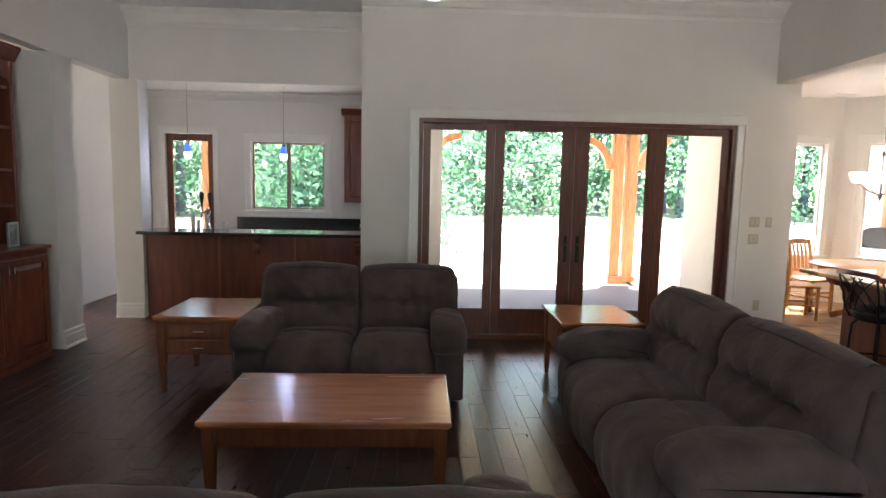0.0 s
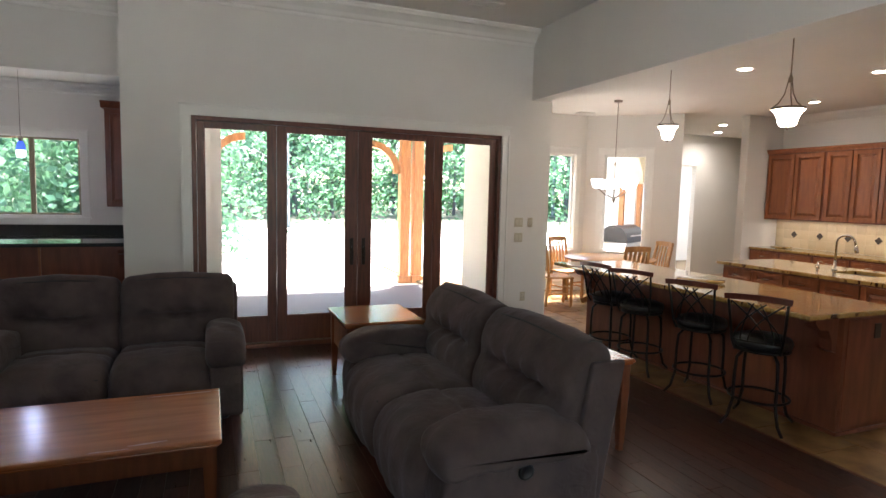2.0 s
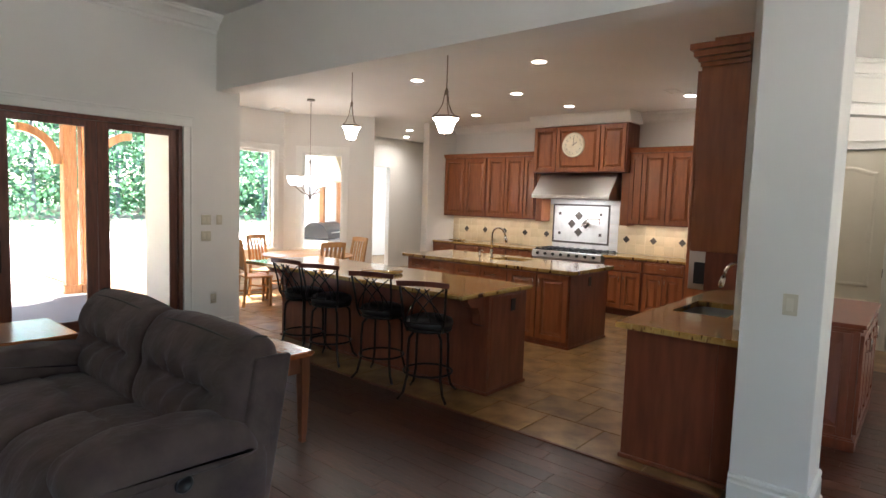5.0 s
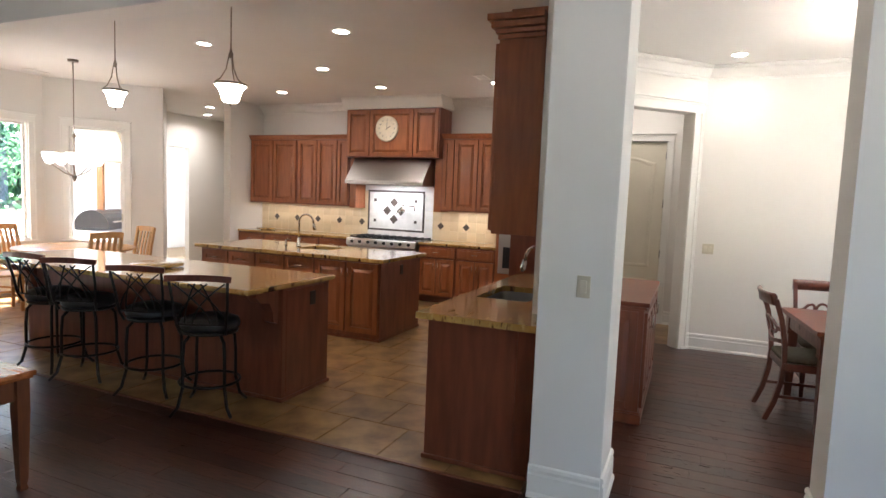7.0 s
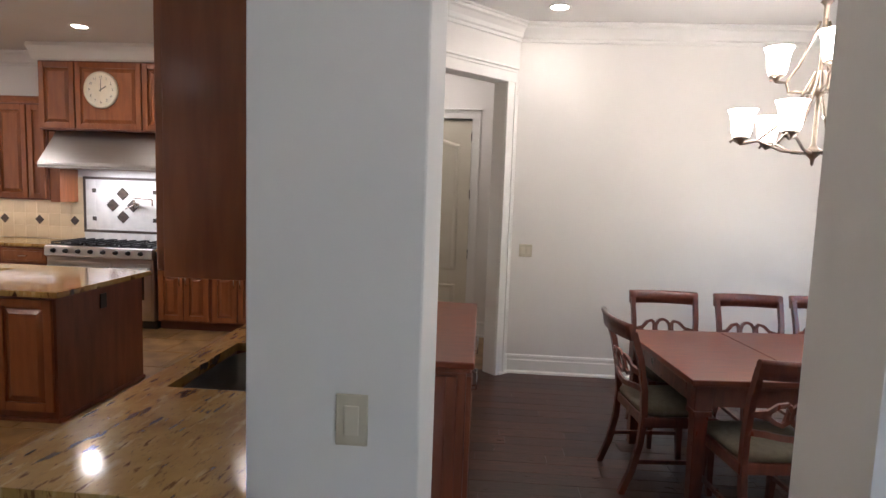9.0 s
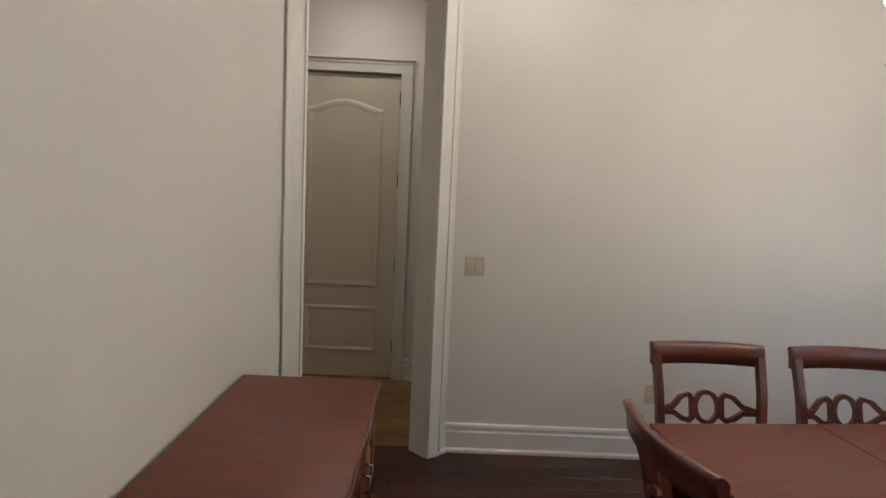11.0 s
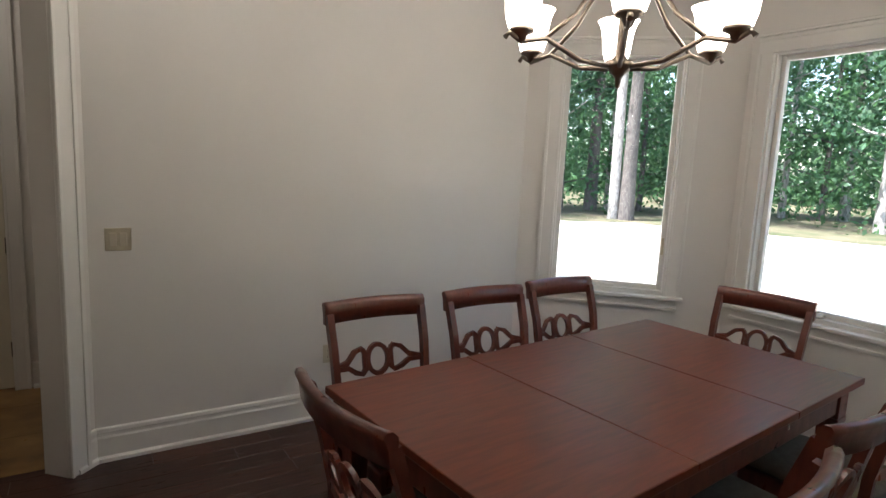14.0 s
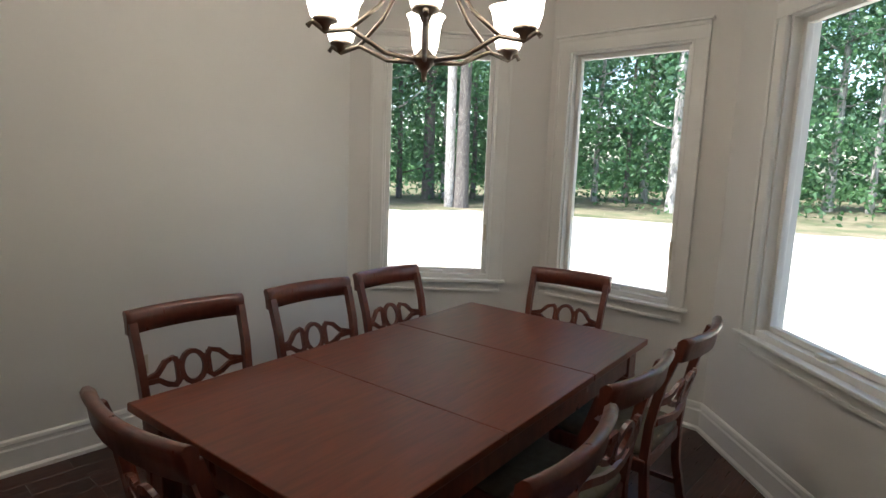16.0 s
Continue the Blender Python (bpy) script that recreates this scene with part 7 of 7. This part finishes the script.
# low yard walls and stones
for k in range(9):
    ob = thing("boulder", pose(-4.2 + k * 0.55 + rng.uniform(-0.2, 0.2), 19.5 + rng.uniform(-0.5, 0.5), -0.16), "pale weathered boulder at the edge of the yard", "rock", "yard boulders")
    bm = B()
    s = rng.uniform(0.25, 0.45)
    pillow(bm, (0, 0, s * 0.5), (s, s * 0.8, s * 0.55), 0.8, 0.8, n1=8, n2=12, wob=0.3)
    part("stone", bm, M_STONE, ob)

# ---- floor pieces ----
FLOOR = bpy.data.objects["floor"]
KFLOOR = bpy.data.objects["floor_kitchen"]


def piece_mesh(name, w, d, material, t=0.0055, bev=0.0014):
    """A floor piece centred on the origin, its top bevelled, its top at z = 0."""
    bm = B()
    lo = [bm.verts.new((x * w / 2, y * d / 2, -t)) for x, y in ((-1, -1), (1, -1), (1, 1), (-1, 1))]
    md = [bm.verts.new((x * w / 2, y * d / 2, -bev)) for x, y in ((-1, -1), (1, -1), (1, 1), (-1, 1))]
    hi = [bm.verts.new((x * (w / 2 - bev), y * (d / 2 - bev), 0)) for x, y in ((-1, -1), (1, -1), (1, 1), (-1, 1))]
    for a, b in ((lo, md), (md, hi)):
        for i in range(4):
            bm.faces.new((a[i], a[(i + 1) % 4], b[(i + 1) % 4], b[i]))
    bm.faces.new(hi)
    return mesh_of(name, bm, material)


PW = 0.127
prng = random.Random(9)
LENS = (0.45, 0.6, 0.75, 0.9, 1.05, 1.2)
PM = {ln: piece_mesh("plank", PW - 0.0008, ln - 0.0008, M_PLANK) for ln in LENS}


def rows_of(x0, x1, y0, y1):
    """Plank places (x, y middle, length) that fill a rectangle in running bond."""
    out = []
    n = int(math.ceil((x1 - x0) / PW))
    for i in range(n):
        y = y0 - prng.uniform(0, 0.9)
        while y < y1:
            ln = prng.choice(LENS)
            a, b = max(y, y0), min(y + ln, y1)
            if b - a > 0.03:
                out.append((x0 + (i + 0.5) * PW, (a + b) / 2, b - a, ln))
            y += ln
    return out


def singles(places, parent):
    for x, y, ln, base in places:
        o = new("plank", PM[base])
        o.parent = parent
        o.matrix_basis = pose(x, y, prng.uniform(-0.0006, 0.0006)) @ Matrix.Diagonal((1, ln / base, 1, 1))


def joined(name, places, parent):
    v, f = [], []
    for x, y, ln, base in places:
        w, d, z = PW / 2 - 0.0004, ln / 2 - 0.0004, prng.uniform(-0.0006, 0.0006)
        k = len(v)
        for s, t, zz in ((1, 0, -0.0055), (1, 0, -0.0014), (0, 1, 0)):
            e = 0.0014 * t
            v += [(x - w + e, y - d + e, z + zz), (x + w - e, y - d + e, z + zz), (x + w - e, y + d - e, z + zz), (x - w + e, y + d - e, z + zz)]
        for a in (0, 4):
            f += [(k + a + i, k + a + (i + 1) % 4, k + a + 4 + (i + 1) % 4, k + a + 4 + i) for i in range(4)]
        f.append((k + 8, k + 9, k + 10, k + 11))
    me = bpy.data.meshes.new(name)
    me.from_pydata(v, [], f)
    me.materials.append(M_PLANKS)
    o = tagged(new(name, me), kind="stuff")
    o.parent = parent
    return o


X0 = 4.186 - 36 * PW
singles(rows_of(X0, 4.186, 0.8, 5.6), FLOOR)
joined("planks", rows_of(X0, 4.186, 5.6, 6.42) + rows_of(X0, 4.186, -2.6, 0.8) + rows_of(X0 - 51 * PW, X0, -2.6, 9.95) + rows_of(4.19, 8.28, -3.9, 0.79) + rows_of(X0, 0.45, 6.42, 9.95), FLOOR)
# a dark strip where planks meet tiles
bm = B()
bx(bm, 4.187, 4.215, 0.80, 6.42, -0.006, 0.006, 0.003)
part("threshold_strip", bm, M_FRAME, FLOOR)

TS = 0.457
TM = piece_mesh("floor_tile", TS - 0.006, TS - 0.006, M_TILE, 0.0055, 0.003)
far = []
for i in range(20):
    for j in range(22):
        x = 4.216 + (i + 0.5) * TS
        y = 0.81 + (j + 0.5) * TS - (TS / 2 if i % 2 else 0)
        if x < 9.2 and y < 9.0:
            o = new("floor_tile", TM)
            o.parent = KFLOOR
            o.matrix_basis = pose(x, y, prng.uniform(-0.0008, 0.0008), 0, 0, 90 * prng.randrange(4))
        elif y < 13 and x < 13:
            far.append((x, y))
hall = [(8.31 + (i + 0.5) * TS, -0.3 + (j + 0.5) * TS) for i in range(3) for j in range(3)]
v, f = [], []
for n_, (x, y) in enumerate(far + hall):
    h = TS / 2 - 0.003
    k = len(v)
    z = -0.0005 if n_ < len(far) else 0.002
    v += [(x - h, y - h, z), (x + h, y - h, z), (x + h, y + h, z), (x - h, y + h, z)]
    f.append((k, k + 1, k + 2, k + 3))
me = bpy.data.meshes.new("floor_tiles")
me.from_pydata(v, [], f)
me.materials.append(M_TILES)
o = tagged(new("floor_tiles", me), kind="stuff")
o.parent = KFLOOR
